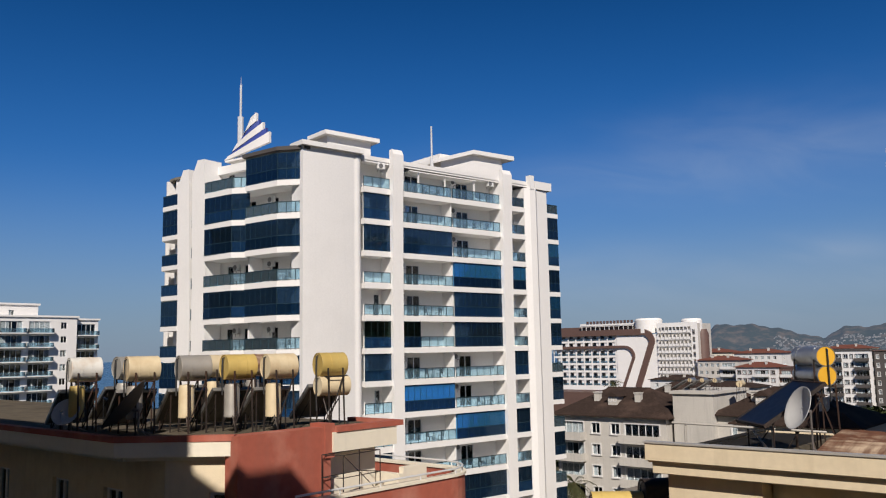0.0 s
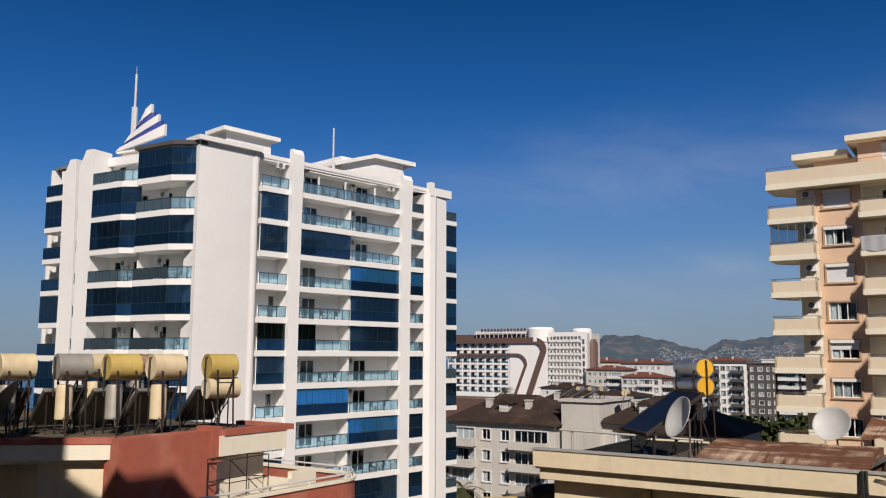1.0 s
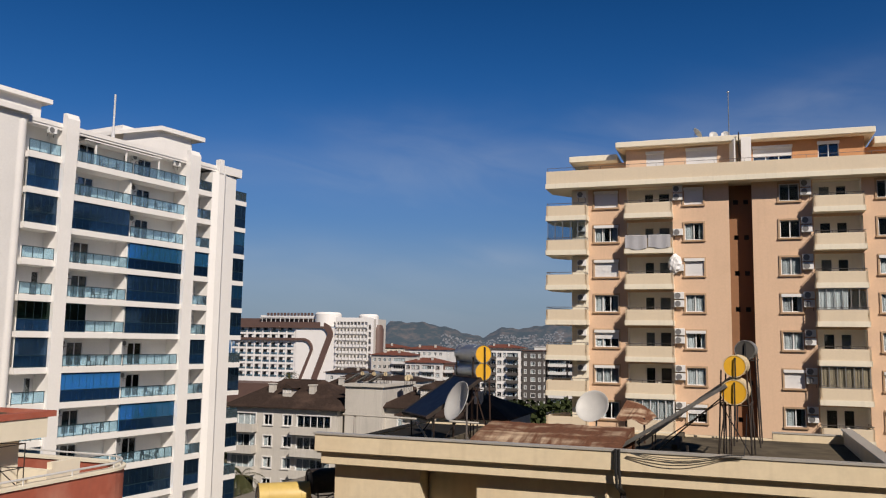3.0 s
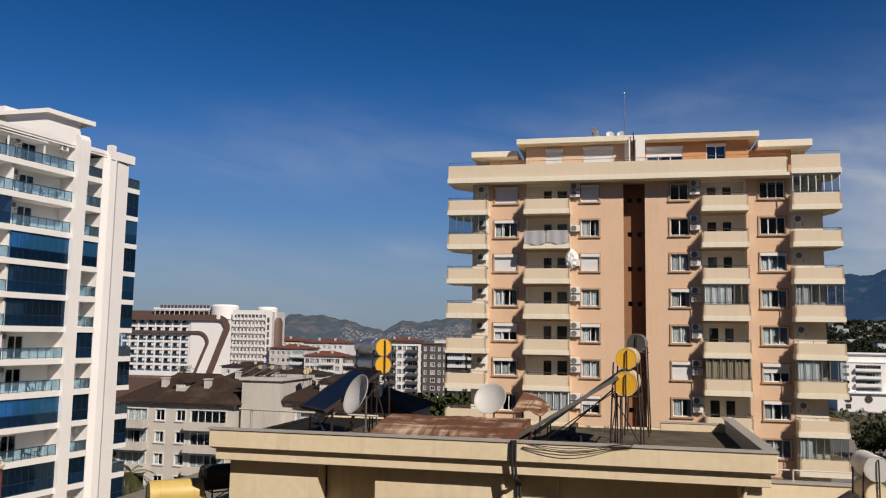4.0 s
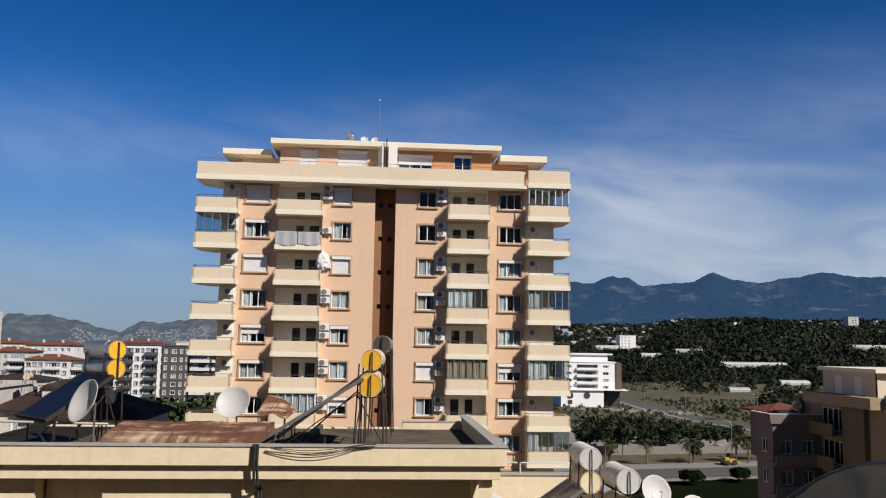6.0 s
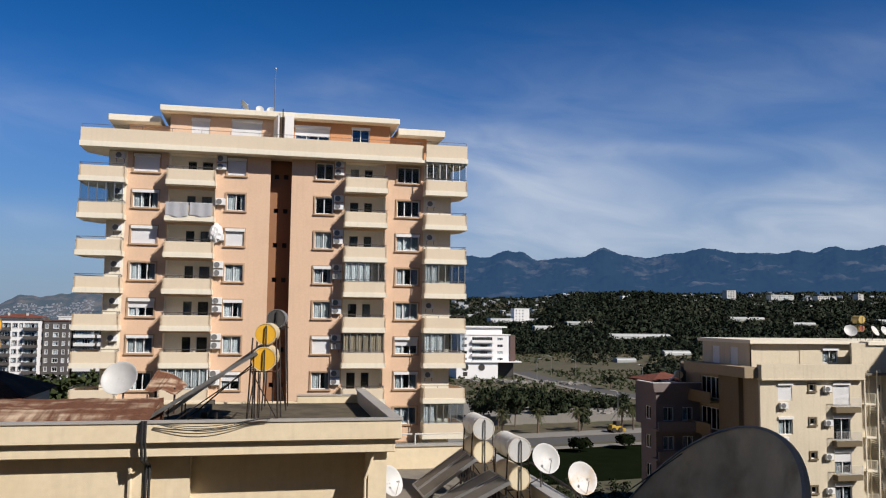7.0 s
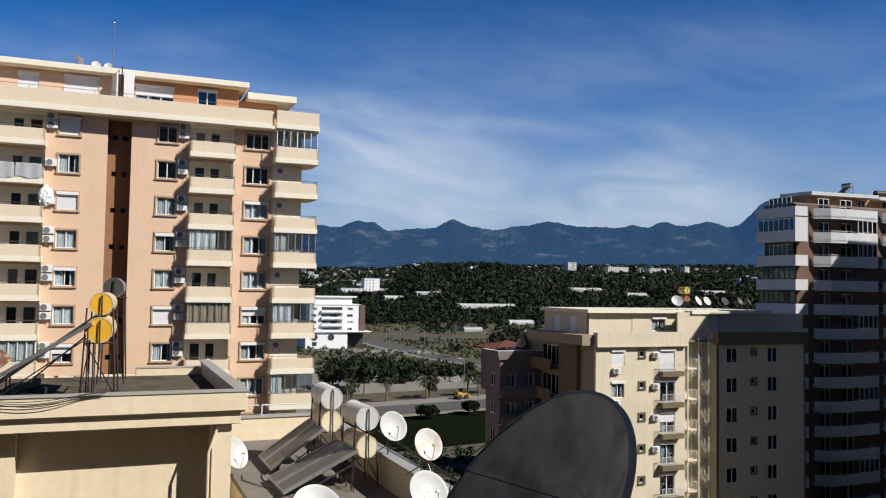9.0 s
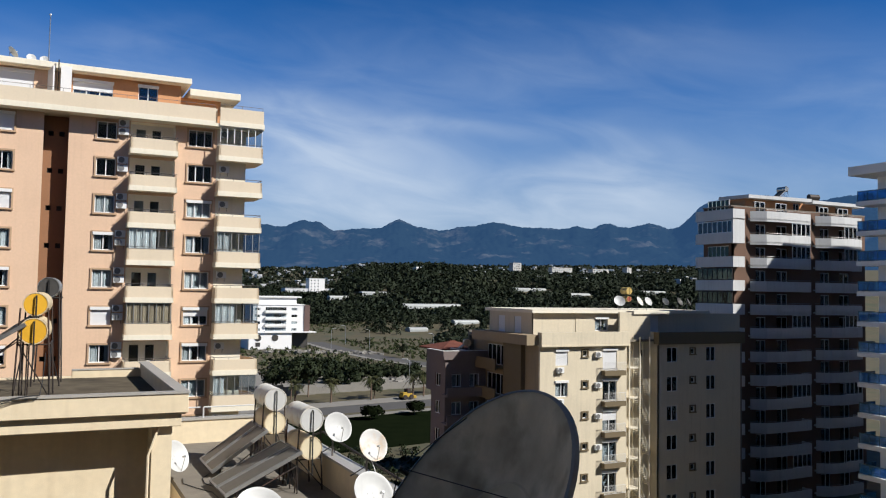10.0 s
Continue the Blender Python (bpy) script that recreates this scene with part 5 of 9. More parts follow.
            tube(bm, [(xl + 0.2 * (xt - xl), yy, foot + 0.02), (xt - 0.1, yy, zt - 0.3)], 0.016, 5)
            part("collector_stand", bm, STEEL_DARK, ob)
    if standing:
        sx, sy, r, z0, z1, paint = standing
        bm = bmesh.new()
        lathe(bm, [(0, z0), (r, z0), (r * 1.03, z0 + 0.03), (r, z0 + 0.06), (r, z1 - 0.06), (r * 0.9, z1), (0, z1 + 0.02)], 18, pose(sx, sy, 0))
        part("cold_vessel", bm, paint, ob, "upright cold-water vessel", smooth=True)
    return ob


def satellite_dish(at, r, rz, tilt, label, paint, stand=0.8, deep=0.16, arm=True):
    """A dish on a pole; it looks along its own -y, raised by tilt."""
    ob = thing("satellite_dish", at, label, "satellite dish", "satellite dishes")
    ob.rotation_euler = (0, 0, radians(rz))
    m = pose(0, 0, stand) @ pose(0, 0, 0, 90 - tilt)
    prof = []
    n = 9
    for i in range(n + 1):
        q = r * i / n
        prof.append((q, deep * r * (q / r) ** 2 * 2.0))
    back = [(q, z - 0.012) for q, z in prof][::-1]
    bm = bmesh.new()
    rim = prof[-1]
    lathe(bm, prof + [(rim[0] + 0.012, rim[1]), (rim[0] + 0.012, rim[1] - 0.014)] + back, 36, m)
    bowl = part("bowl", bm, paint, ob, smooth=True)
    bm = bmesh.new()
    a = m @ Vector((0, -r * 0.97, rim[1]))
    f = m @ Vector((0, -r * 0.25, r * 0.95))
    if arm:
        tube(bm, [a, f], 0.009, 6)
        tube(bm, [f, f + (m.to_3x3() @ Vector((0, 0.02, -0.09)))], 0.026, 8)
        part("feed_arm", bm, ALU, bowl)
        bm = bmesh.new()
    tube(bm, [(0, 0.16, 0), (0, 0.16, stand)], 0.024, 8)
    tube(bm, [(0, 0.16, stand * 0.97), (0, 0.02, stand)], 0.035, 8)
    tube(bm, [(0, 0.16, stand * 0.35), (0.25, 0.45, 0)], 0.014, 5), tube(bm, [(0, 0.16, stand * 0.35), (-0.25, 0.45, 0)], 0.014, 5)
    part("mount", bm, RAIL, ob)
    bm = bmesh.new()
    for sx in (-1, 1):
        for sy in (-1, 1):
            lathe(bm, [(0, 0.01), (0.016, 0.008), (0.016, 0)], 8, m @ pose(sx * r * 0.13, sy * r * 0.1, 0.004 + deep * r * 0.06))
    part("hub_plate", bm, paint, bowl)
    return ob


# ---- cream block with the near flat roof ----
def near_block():
    root = thing("apartment_block", (-3.3, 22.6, 0), "pale yellow apartment block with a flat screed roof and moulded cornice", "apartment building", fixed=True)
    X0, X1, Y0, Y1, Z = -9.95, 3.1, 18.75, 26.45, 24.7
    m = stage(0, 19.55)
    # front wall in three planes with piers
    for x0, x1, y0, y1 in ((-9.6, -7.3, 19.25, 19.8), (-7.3, -5.85, 19.9, 20.1), (-5.85, -2.45, 19.25, 19.8), (-2.45, -1.55, 19.45, 20.0), (-1.55, 2.4, 19.85, 20.1), (2.4, 2.82, 19.1, 20.1)):
        bm = bmesh.new()
        box(bm, x0, x1, y0, y1, 0, 23.95)
        part("front_wall", bm, YELLOW_WALL, root, "pale yellow rendered wall bay")
    bm = bmesh.new()
    box(bm, 2.57, 2.82, 20.1, 26.2, 0, 23.95), box(bm, -9.6, -9.35, 19.8, 26.2, 0, 23.95), box(bm, -9.35, 2.57, 25.95, 26.2, 0, 23.95)
    part("side_wall", bm, YELLOW_WALL, root)
    # cornice: two fascias, the upper one proud
    bm = bmesh.new()
    box(bm, X0 + 0.12, X1 - 0.12, Y0 + 0.14, Y1 - 0.1, 23.93, 24.2)
    part("cornice", bm, YELLOW_WALL, root, "weathered cream lower cornice step", bevel=0.012)
    bm = bmesh.new()
    box(bm, X0, X1, Y0, Y0 + 0.2, 24.24, 24.66)
    part("fascia", bm, YELLOW_WALL, root, "weathered cream front fascia", bevel=0.012)
    bm = bmesh.new()
    box(bm, X0, X0 + 0.2, Y0 + 0.2, Y1, 24.24, 24.33)
    part("kerb", bm, YELLOW_WALL, root, bevel=0.012)
    bm = bmesh.new()
    box(bm, X1 - 0.22, X1, Y0 + 0.2, Y1, 24.24, 24.66)
    part("fascia", bm, YELLOW_WALL, root, "weathered cream side fascia", bevel=0.012)
    for x0, x1, z1 in ((1.0, X1 - 0.22, 24.5), (X0 + 0.2, 1.0, 24.33)):
        bm = bmesh.new()
        box(bm, x0, x1, Y1 - 0.2, Y1, 24.24, z1)
        part("kerb", bm, YELLOW_WALL, root, bevel=0.012)
    bm = bmesh.new()
    box(bm, X0 + 0.05, X1 - 0.05, Y0 + 0.06, Y1 - 0.06, 24.2, 24.24)
    part("cornice", bm, YELLOW_WALL, root, "weathered cream cornice fillet")
    bm = bmesh.new()
    box(bm, X0 - 0.03, X1 + 0.03, Y0 - 0.03, Y0 + 0.24, 24.66, 24.7), box(bm, 1.0, X1 - 0.26, Y1 - 0.22, Y1 + 0.02, 24.5, 24.53)
    box(bm, X1 - 0.26, X1 + 0.03, Y0 + 0.24, Y1 + 0.03, 24.66, 24.7)
    part("coping", bm, COPING, root, "pale metal coping")
    bm = bmesh.new()
    box(bm, X0 + 0.2, X1 - 0.22, Y0 + 0.2, Y1 - 0.2, 24.14, 24.28)
    part("roof", bm, SCREED, root, "stained brown-grey screed roof")
    # low kerb, gully upstand and the dark sunken corner
    bm = bmesh.new()
    box(bm, -7.35, -7.2, 20.4, 25.6, 24.28, 24.42)
    part("kerb", bm, SCREED, root)
    bm = bmesh.new()
    box(bm, -1.6, -1.45, 22.8, 26.2, 24.28, 24.42)
    part("kerb", bm, SCREED, root)
    bm = bmesh.new()
    box(bm, -7.2, -5.2, 20.9, 21.05, 24.28, 24.4)
    part("kerb", bm, SCREED, root)
    bm = bmesh.new()
    for x in (-2.5, -2.43):
        tube(bm, [(x, 18.68, 24.72), (x, 18.66, 24.3), (x + 0.02, 18.7, 23.9), (x + 0.05, 19.2, 23.7), (x + 0.05, 19.2, 12)], 0.035, 6)
    part("downpipe", bm, CABLE, root, "pair of black cables down the wall")
    bm = bmesh.new()
    tube(bm, [(2.52, 19.05, 23.9), (2.32, 19.04, 23.3), (2.28, 19.04, 12)], 0.03, 6), tube(bm, [(-2.78, 19.2, 23.9), (-2.72, 19.2, 12)], 0.05, 6)
    part("conduit", bm, YELLOW_WALL, root)
    return root


near_block()
# cables across the parapet
for q in range(3):
    bm = bmesh.new()
    pts = []
    for i in range(13):
        s = i / 12
        pts.append((-2.2 + 2.35 * s, 18.66 - 0.02 * q, 24.66 - (0.10 + 0.05 * q) * math.sin(math.pi * min(1, s * 1.15)) + 0.08 * s))
    pts.append((0.2, 19.6, 24.9))
    pts.append((0.25, 21.2, 25.2 + 0.1 * q))
    tube(bm, pts, 0.009, 5)
    tagged(new("cable", mesh_of("cable", bm, CABLE)), "loose black cable slung along the cornice", "cable", "cables on the cornice")



def rusty_sheet():
    bm = bmesh.new()
    n, x0, x1 = 44, -6.2, -2.5
    y0, y1, z0, z1 = 19.25, 21.3, 24.52, 24.95
    cols = []
    for i in range(n + 1):
        x = x0 + (x1 - x0) * i / n
        ripple = 0.006 * math.sin(i * math.pi / 2) + 0.01 * math.sin(i * 0.33)
        cols.append([bm.verts.new((x, y0, z0 - 0.12)), bm.verts.new((x, y0, z0 + ripple)), bm.verts.new((x + 0.06, (y0 + y1) / 2, (z0 + z1) / 2 + 0.05 + ripple)), bm.verts.new((x + 0.12, y1, z1 + ripple)), bm.verts.new((x + 0.12, y1 + 0.05, 24.3))])
    for a, b in zip(cols, cols[1:]):
        for j in range(4):
            bm.faces.new((a[j], b[j], b[j + 1], a[j + 1]))
    ob = thing("rusty_roof_cover", (-4, 20.2, 24.3), "rust-brown corrugated sheet cover with peeling pale paint on the roof", "roof sheet", fixed=True)
    part("sheet", bm, RUST, ob)
    bm = bmesh.new()
    for x in (-6.0, -4.9, -3.8, -2.7):
        box(bm, x, x + 0.1, 19.4, 21.1, 24.28, 24.38)
    part("batten", bm, STEEL_DARK, ob)
    ob2 = thing("rusty_sheet_offcut", (-1.7, 24.0, 24.3), "curled rusty sheet offcut leaning on the roof", "roof sheet", fixed=True)
    bm = bmesh.new()
    rows = []
    for i in range(9):
        s = i / 8
        rows.append([bm.verts.new((-3.15 + 0.85 * s, 23.6, 24.95 - 0.1 * s - 0.05 * math.sin(9 * s))), bm.verts.new((-2.95 + 0.85 * s, 24.4, 25.42 - 0.42 * s * s))])
    for a, b in zip(rows, rows[1:]):
        bm.faces.new((a[0], b[0], b[1], a[1]))
    part("sheet", bm, RUST, ob2)
    bm = bmesh.new()
    for x in (-2.9, -2.4):
        tube(bm, [(x, 23.9, 24.28), (x, 23.9, 24.98)], 0.03, 5)
    part("post", bm, STEEL_DARK, ob2)


rusty_sheet()
# heaters on the near roof
solar_heater((-6.23, 21.0, 24.28), 44, "twin aluminium solar heater tanks, orange caps, dark blue collector",
             [(0, 0, 2.41, 0.245, 1.3, ALU, END_ORANGE), (0, 0, 1.95, 0.245, 1.3, ALU, END_ORANGE)],
             [(-0.35, 1.3, -0.2, 1.75, -1.75, 0.78, PANEL)], foot=0.0)
solar_heater((0.0, 21.3, 24.28), -4, "twin orange-capped solar heater tanks above two long collectors",
             [(0, 0, 2.24, 0.27, 1.6, TANK_CREAM, END_ORANGE), (-0.02, -0.1, 1.62, 0.305, 1.7, TANK_CREAM, END_ORANGE)],
             [(-0.3, 0.5, -0.15, 1.75, -2.75, 0.12, DUSTY_PANEL), (0.7, 1.4, -0.1, 1.9, -2.45, 0.15, DUSTY_PANEL)])
solar_heater((0.28, 24.2, 24.28), -4, "single dark-capped grey solar heater tank",
             [(0, 0, 2.62, 0.27, 1.4, ALU, DISH_DARK)], [])
satellite_dish((-6.3, 19.35, 24.28), 0.49, -44, 22, "off-white satellite dish at the edge of the flat roof", DISH, 1.25, arm=False)
satellite_dish((-3.5, 22.0, 24.28), 0.44, -14, 30, "pale satellite dish standing behind a rusty sheet", DISH, 1.05, arm=False)
# bitumen patches
bm = bmesh.new()
ragged = [(-9.72, 19.0), (-7.2, 19.05), (-6.5, 19.8), (-6.9, 20.6), (-5.9, 21.3), (-6.4, 22.6), (-5.4, 24.2), (-5.0, 26.2), (-9.72, 26.2)]
prism(bm, ragged, 24.28, 24.295)
box(bm, -9.97, -9.7, 19.0, 26.4, 24.334, 24.36)
prism(bm, [(-2.0, 20.6), (-0.9, 20.4), (-0.5, 21.6), (-0.9, 23.0), (-1.9, 22.6), (-2.3, 21.5)], 24.28, 24.295)
tagged(new("bitumen_patch", mesh_of("bitumen_patch", bm, BITUMEN)), "ragged black bitumen sheets on the screed roof", "roof membrane")
# white tubular rail on the left of the roof
bm = bmesh.new()
tube(bm, [(-9.6, 19.6, 25.1), (-6.1, 20.2, 24.98)], 0.028, 8)
for x, y in ((-9.3, 19.7), (-7.4, 20.4)):
    tube(bm, [(x, y, 24.28), (x, y, 25.05)], 0.035, 8)
tube(bm, [(-7.4, 20.4, 24.3), (-8.3, 21.2, 25.0)], 0.025, 6)
tagged(new("pipe_rail", mesh_of("pipe_rail", bm, COPING, True)), "white tubular support rail on the flat roof", "pipe")
bm = bmesh.new()
for x, y, h in ((-1.1, 20.9, 0.35), (-1.5, 20.6, 0.2)):
    tube(bm, [(x, y, 24.28), (x, y, 24.28 + h)], 0.03, 6)
tagged(new("roof_vent", mesh_of("roof_vent", bm, STEEL_DARK)), "short dark vent pipes in the screed roof", "vent pipe")


# ---- red and cream block with the tank-lined roof ----
def left_block():
    root = thing("apartment_block", (-20, 12, 0), "cream apartment block with terracotta fascia and crowded flat roof", "apartment building", fixed=True)
    bm = bmesh.new()
    outline = [(-39.9, 8.95), (-17.1, 8.95), (-15.2, 10.55), (-15.12, 12.9), (-15.12, 14.9), (-39.9, 14.9)]
    prism(bm, outline, 25.0, 25.22)
    part("roof", bm, SCREED, root, "stained screed roof")
    bm = bmesh.new()

    def band(pts, z0, z1, out, t):
        for p, q in zip(pts, pts[1:]):
            p, q = Vector(p), Vector(q)
            d = (q - p).normalized()
            nrm = Vector((d.y, -d.x))
            a, b = p + nrm * out, q + nrm * out
            prism(bm, [(a.x, a.y), (b.x, b.y), (b.x - nrm.x * t, b.y - nrm.y * t), (a.x - nrm.x * t, a.y - nrm.y * t)], z0, z1)
    band([(-40, 8.75), (-17.0, 8.75), (-15.05, 10.4)], 24.88, 25.19, 0.0, 0.9)
    band([(-40, 8.75), (-17.0, 8.75), (-15.05, 10.4)], 24.78, 24.88, -0.2, 0.6)
    box(bm, -16.6, -14.75, 12.9, 14.98, 24.72, 25.17)
    part("cornice", bm, CREAM_PALE, root, "cream cornice")
    bm = bmesh.new()
    band([(-40, 8.75), (-17.0, 8.75), (-15.05, 10.4)], 25.19, 25.32, 0.02, 0.2)
    box(bm, -15.0, -14.72, 12.99, 15.0, 25.17, 25.3), box(bm, -16.6, -14.72, 15.0, 15.2, 25.17, 25.3)
    part("fascia", bm, RED, root, "terracotta roof fascia")
    bm = bmesh.new()
    box(bm, -15.3, -14.85, 10.35, 12.9, 18, 25.3)
    box(bm, -15.35, -14.8, 12.7, 12.98, 24.6, 25.38)
    part("pier", bm, RED, root, "faded terracotta stair pier")
    mS = stage(-40, 9.6)
    holes = []
    for x in (11.2, 14.6, 18.2, 20.9):
        holes += [(x, x + 0.9, 22.3, 24.0), (x, x + 0.9, 19.3, 21.0)]
    bm = bmesh.new()
    wall(bm, mS, 23.6, 0, 24.8, holes, 0.25)
    part("front_wall", bm, YELLOW_WALL, root, "cream rendered wall in shade")
    bm = bmesh.new()
    mE = stage(-16.4, 9.6, 41)
    wall(bm, mE, 1.85, 0, 24.8, [(0.95, 1.35, 22.1, 24.1)], 0.25)
    box(bm, -15.6, -15.3, 10.8, 14.68, 0, 24.8)
    part("corner_wall", bm, YELLOW_WALL, root)
    bm = bmesh.new()
    box(bm, -39.5, -16.9, 11, 14.9, 0.2, 24.9)
    part("interior", bm, DARK_ROOM, root)
    for h in holes:
        window(root, mS, h[0], h[2], h[1] - h[0], h[3] - h[2], 2, "part")
    window(root, mE, 0.95, 22.1, 0.4, 2.0, 1, "open")
    # recessed room behind the terrace
    bm = bmesh.new()
    box(bm, -15.5, -15.27, 12.98, 14.72, 22.6, 24.75)
    part("terrace_wall", bm, CREAM_PALE, root)
    return root


left_block()


def terrace():
    root = thing("roof_terrace", (-15.2, 14.5, 22.4), "terrace with a rounded terracotta parapet and white handrail", "terrace", fixed=True)

    def line(off, n=10):
        pts = [(-14.0 + off, 11.2), (-13.85 + off, 16.0)]
        for i in range(1, n + 1):
            a = math.pi / 2 * i / n
            pts.append((-15.05 + (1.2 + off) * math.cos(a), 16.0 + (1.2 + off) * math.sin(a)))
        pts.append((-18.0, 17.2 + off))
        return pts
    bm = bmesh.new()
    outer = line(0)
    prism(bm, outer + [(-18.0, 11.2)], 22.2, 22.6)
    part("floor_slab", bm, CREAM_PALE, root)

    def skirt(name, z0, z1, off, t, mat_, label):
        bm = bmesh.new()
        a, b = line(off), line(off - t)
        va = [[bm.verts.new((*p, z)) for z in (z0, z1)] for p in a]
        vb = [[bm.verts.new((*p, z)) for z in (z0, z1)] for p in b]
        for i in range(len(a) - 1):
            bm.faces.new((va[i][0], va[i + 1][0], va[i + 1][1], va[i][1]))
            bm.faces.new((vb[i][0], vb[i][1], vb[i + 1][1], vb[i + 1][0]))
            bm.faces.new((va[i][1], va[i + 1][1], vb[i + 1][1], vb[i][1]))
            bm.faces.new((va[i][0], vb[i][0], vb[i + 1][0], va[i + 1][0]))
        part(name, bm, mat_, root, label)
    skirt("parapet", 22.55, 23.86, 0.06, 0.2, RED, "rounded terracotta parapet")
    skirt("coping", 23.86, 23.92, 0.1, 0.28, CREAM_PALE, "pale coping")
    skirt("base_band", 21.9, 22.5, 0.03, 0.2, CREAM_PALE, "cream band under the parapet")
    bm = bmesh.new()
    pts = [(x, y, 24.04) for x, y in line(0.0)]
    tube(bm, pts, 0.025, 6)
    for x, y, z in pts[::2] + [(-13.97, 12.4, 0), (-13.93, 13.6, 0), (-13.88, 14.9, 0)]:
        tube(bm, [(x, y, 23.9), (x, y, 24.04)], 0.02, 5)
    part("handrail", bm, RAIL_WHITE, root, "white tubular handrail")
    bm = bmesh.new()
    box(bm, -17.6, -14.6, 14.9, 15.05, 22.6, 24.0), box(bm, -14.75, -14.6, 15.05, 15.9, 22.6, 24.15)
    part("screen_wall", bm, CREAM_PALE, root)


terrace()
bm = bmesh.new()
c = [(-14.75, 12.55), (-14.25, 12.75), (-14.35, 14.0), (-14.85, 13.8)]
for x, y in c:
    tube(bm, [(x, y, 22.6), (x, y, 24.7)], 0.013, 5)
for z in (23.7, 24.2, 24.7):
    for i in range(4):
        tube(bm, [(*c[i], z), (*c[(i + 1) % 4], z)], 0.011, 5)
tube(bm, [(*c[1], 24.7), (*c[2], 23.7)], 0.011, 5)
tagged(new("drying_frame", mesh_of("drying_frame", bm, STEEL_DARK)), "thin dark metal frame on the terrace", "frame")

ROOF_L = 25.22
row = ((-65.5, 22.0, TANK_WHITE, TANK_WHITE, TANK_YELLOW), (-62.75, 23.2, TANK_GREY, TANK_GREY, TANK_GREY), (-62.1, 20.6, TANK_CREAM, TANK_CREAM, TANK_GREY),
       (-58.9, 20.3, TANK_GREY, TANK_GREY, TANK_CREAM), (-57.2, 22.4, TANK_CREAM, TANK_YELLOW, TANK_CREAM), (-56.0, 20.0, TANK_YELLOW, TANK_YELLOW, TANK_GREY),
       (-54.6, 23.0, RUST, TANK_YELLOW, TANK_GREY), (-53.3, 19.7, TANK_CREAM, END_CREAM, TANK_CREAM))
names = {TANK_WHITE: "rust-streaked white", TANK_GREY: "dull grey", TANK_CREAM: "cream", TANK_YELLOW: "mustard yellow", RUST: "rusty orange"}
for az, d, body, end, ves in row:
    x, y = d * math.sin(radians(az)), d * math.cos(radians(az))
    solar_heater((x, y + 0.3, ROOF_L), random.uniform(-6, 6) - 8, "%s solar water tank on a rusty stand" % names[body],
                 [(0, -0.3, 1.5, 0.29, 0.72, body, end)], [(-0.45, 0.5, -0.25, 0.95, -1.35, 0.12, DUSTY_PANEL)], (0.02, -0.1, 0.18, 0.35, 1.1, ves))
solar_heater((-15.75, 13.5, ROOF_L), -14, "mustard yellow solar water tank stacked over a cream one",
             [(0.0, -0.2, 0.98, 0.25, 0.8, TANK_CREAM, END_CREAM), (0.0, -0.2, 1.5, 0.29, 0.7, TANK_YELLOW, TANK_YELLOW)], [(-0.3, 0.7, -0.3, 0.95, -1.4, 0.12, DUSTY_PANEL)])
satellite_dish((-20.1, 9.15, ROOF_L), 0.33, 35, 30, "white satellite dish at the edge of the roof", DISH, 0.45)
satellite_dish((-17.35, 9.3, ROOF_L), 0.66, -38, 40, "dark mesh satellite dish seen from its side", DISH_DARK, 0.62)
satellite_dish((-20.6, 9.4, ROOF_L), 0.45, 120, 35, "small dark satellite dish in shade", DISH_DARK, 0.5)

# ---- lower roof between the blocks, with two more tanks ----
def link_roof():
    root = thing("low_annex", (-12.0, 19, 0), "low flat-roofed annex between two apartment blocks", "building", fixed=True)
    bm = bmesh.new()
    box(bm, -14.5, -10.0, 19.3, 27, 0, 22.0)
    part("wall", bm, YELLOW_WALL, root)
    bm = bmesh.new()
    box(bm, -14.6, -9.98, 19.2, 27.1, 22.0, 22.15)
    part("roof", bm, CONCRETE, root)


link_roof()
ANX = 22.15
solar_heater((-11.95, 19.45, ANX), -50, "yellow solar water tank lettered in red on the annex roof", [(0, 0, 0.70, 0.36, 1.35, TANK_YELLOW, TANK_YELLOW)], [])
solar_heater((-10.9, 20.3, ANX), -42, "shaded black solar water tank on the annex roof", [(0, 0, 1.05, 0.33, 1.15, STEEL_DARK, STEEL_DARK)], [])


# unreadable red lettering on the yellow tank
bm = bmesh.new()
for i in range(6):
    for j in range(4):
        a = radians(-62 + 13 * j)
        box(bm, -0.02, 0.0, -0.42 + 0.13 * i, -0.34 + 0.13 * i + 0.02 * (i % 2), -0.04, 0.04, pose(-11.95, 19.45, ANX + 0.70, 0, 0, -50) @ Matrix.Rotation(a, 4, "Y") @ pose(-0.365, 0, 0)) if (i + j) % 3 else None
tagged(new("lettering", mesh_of("lettering", bm, LETTER)), "faded red lettering bars painted on a yellow tank", "lettering")


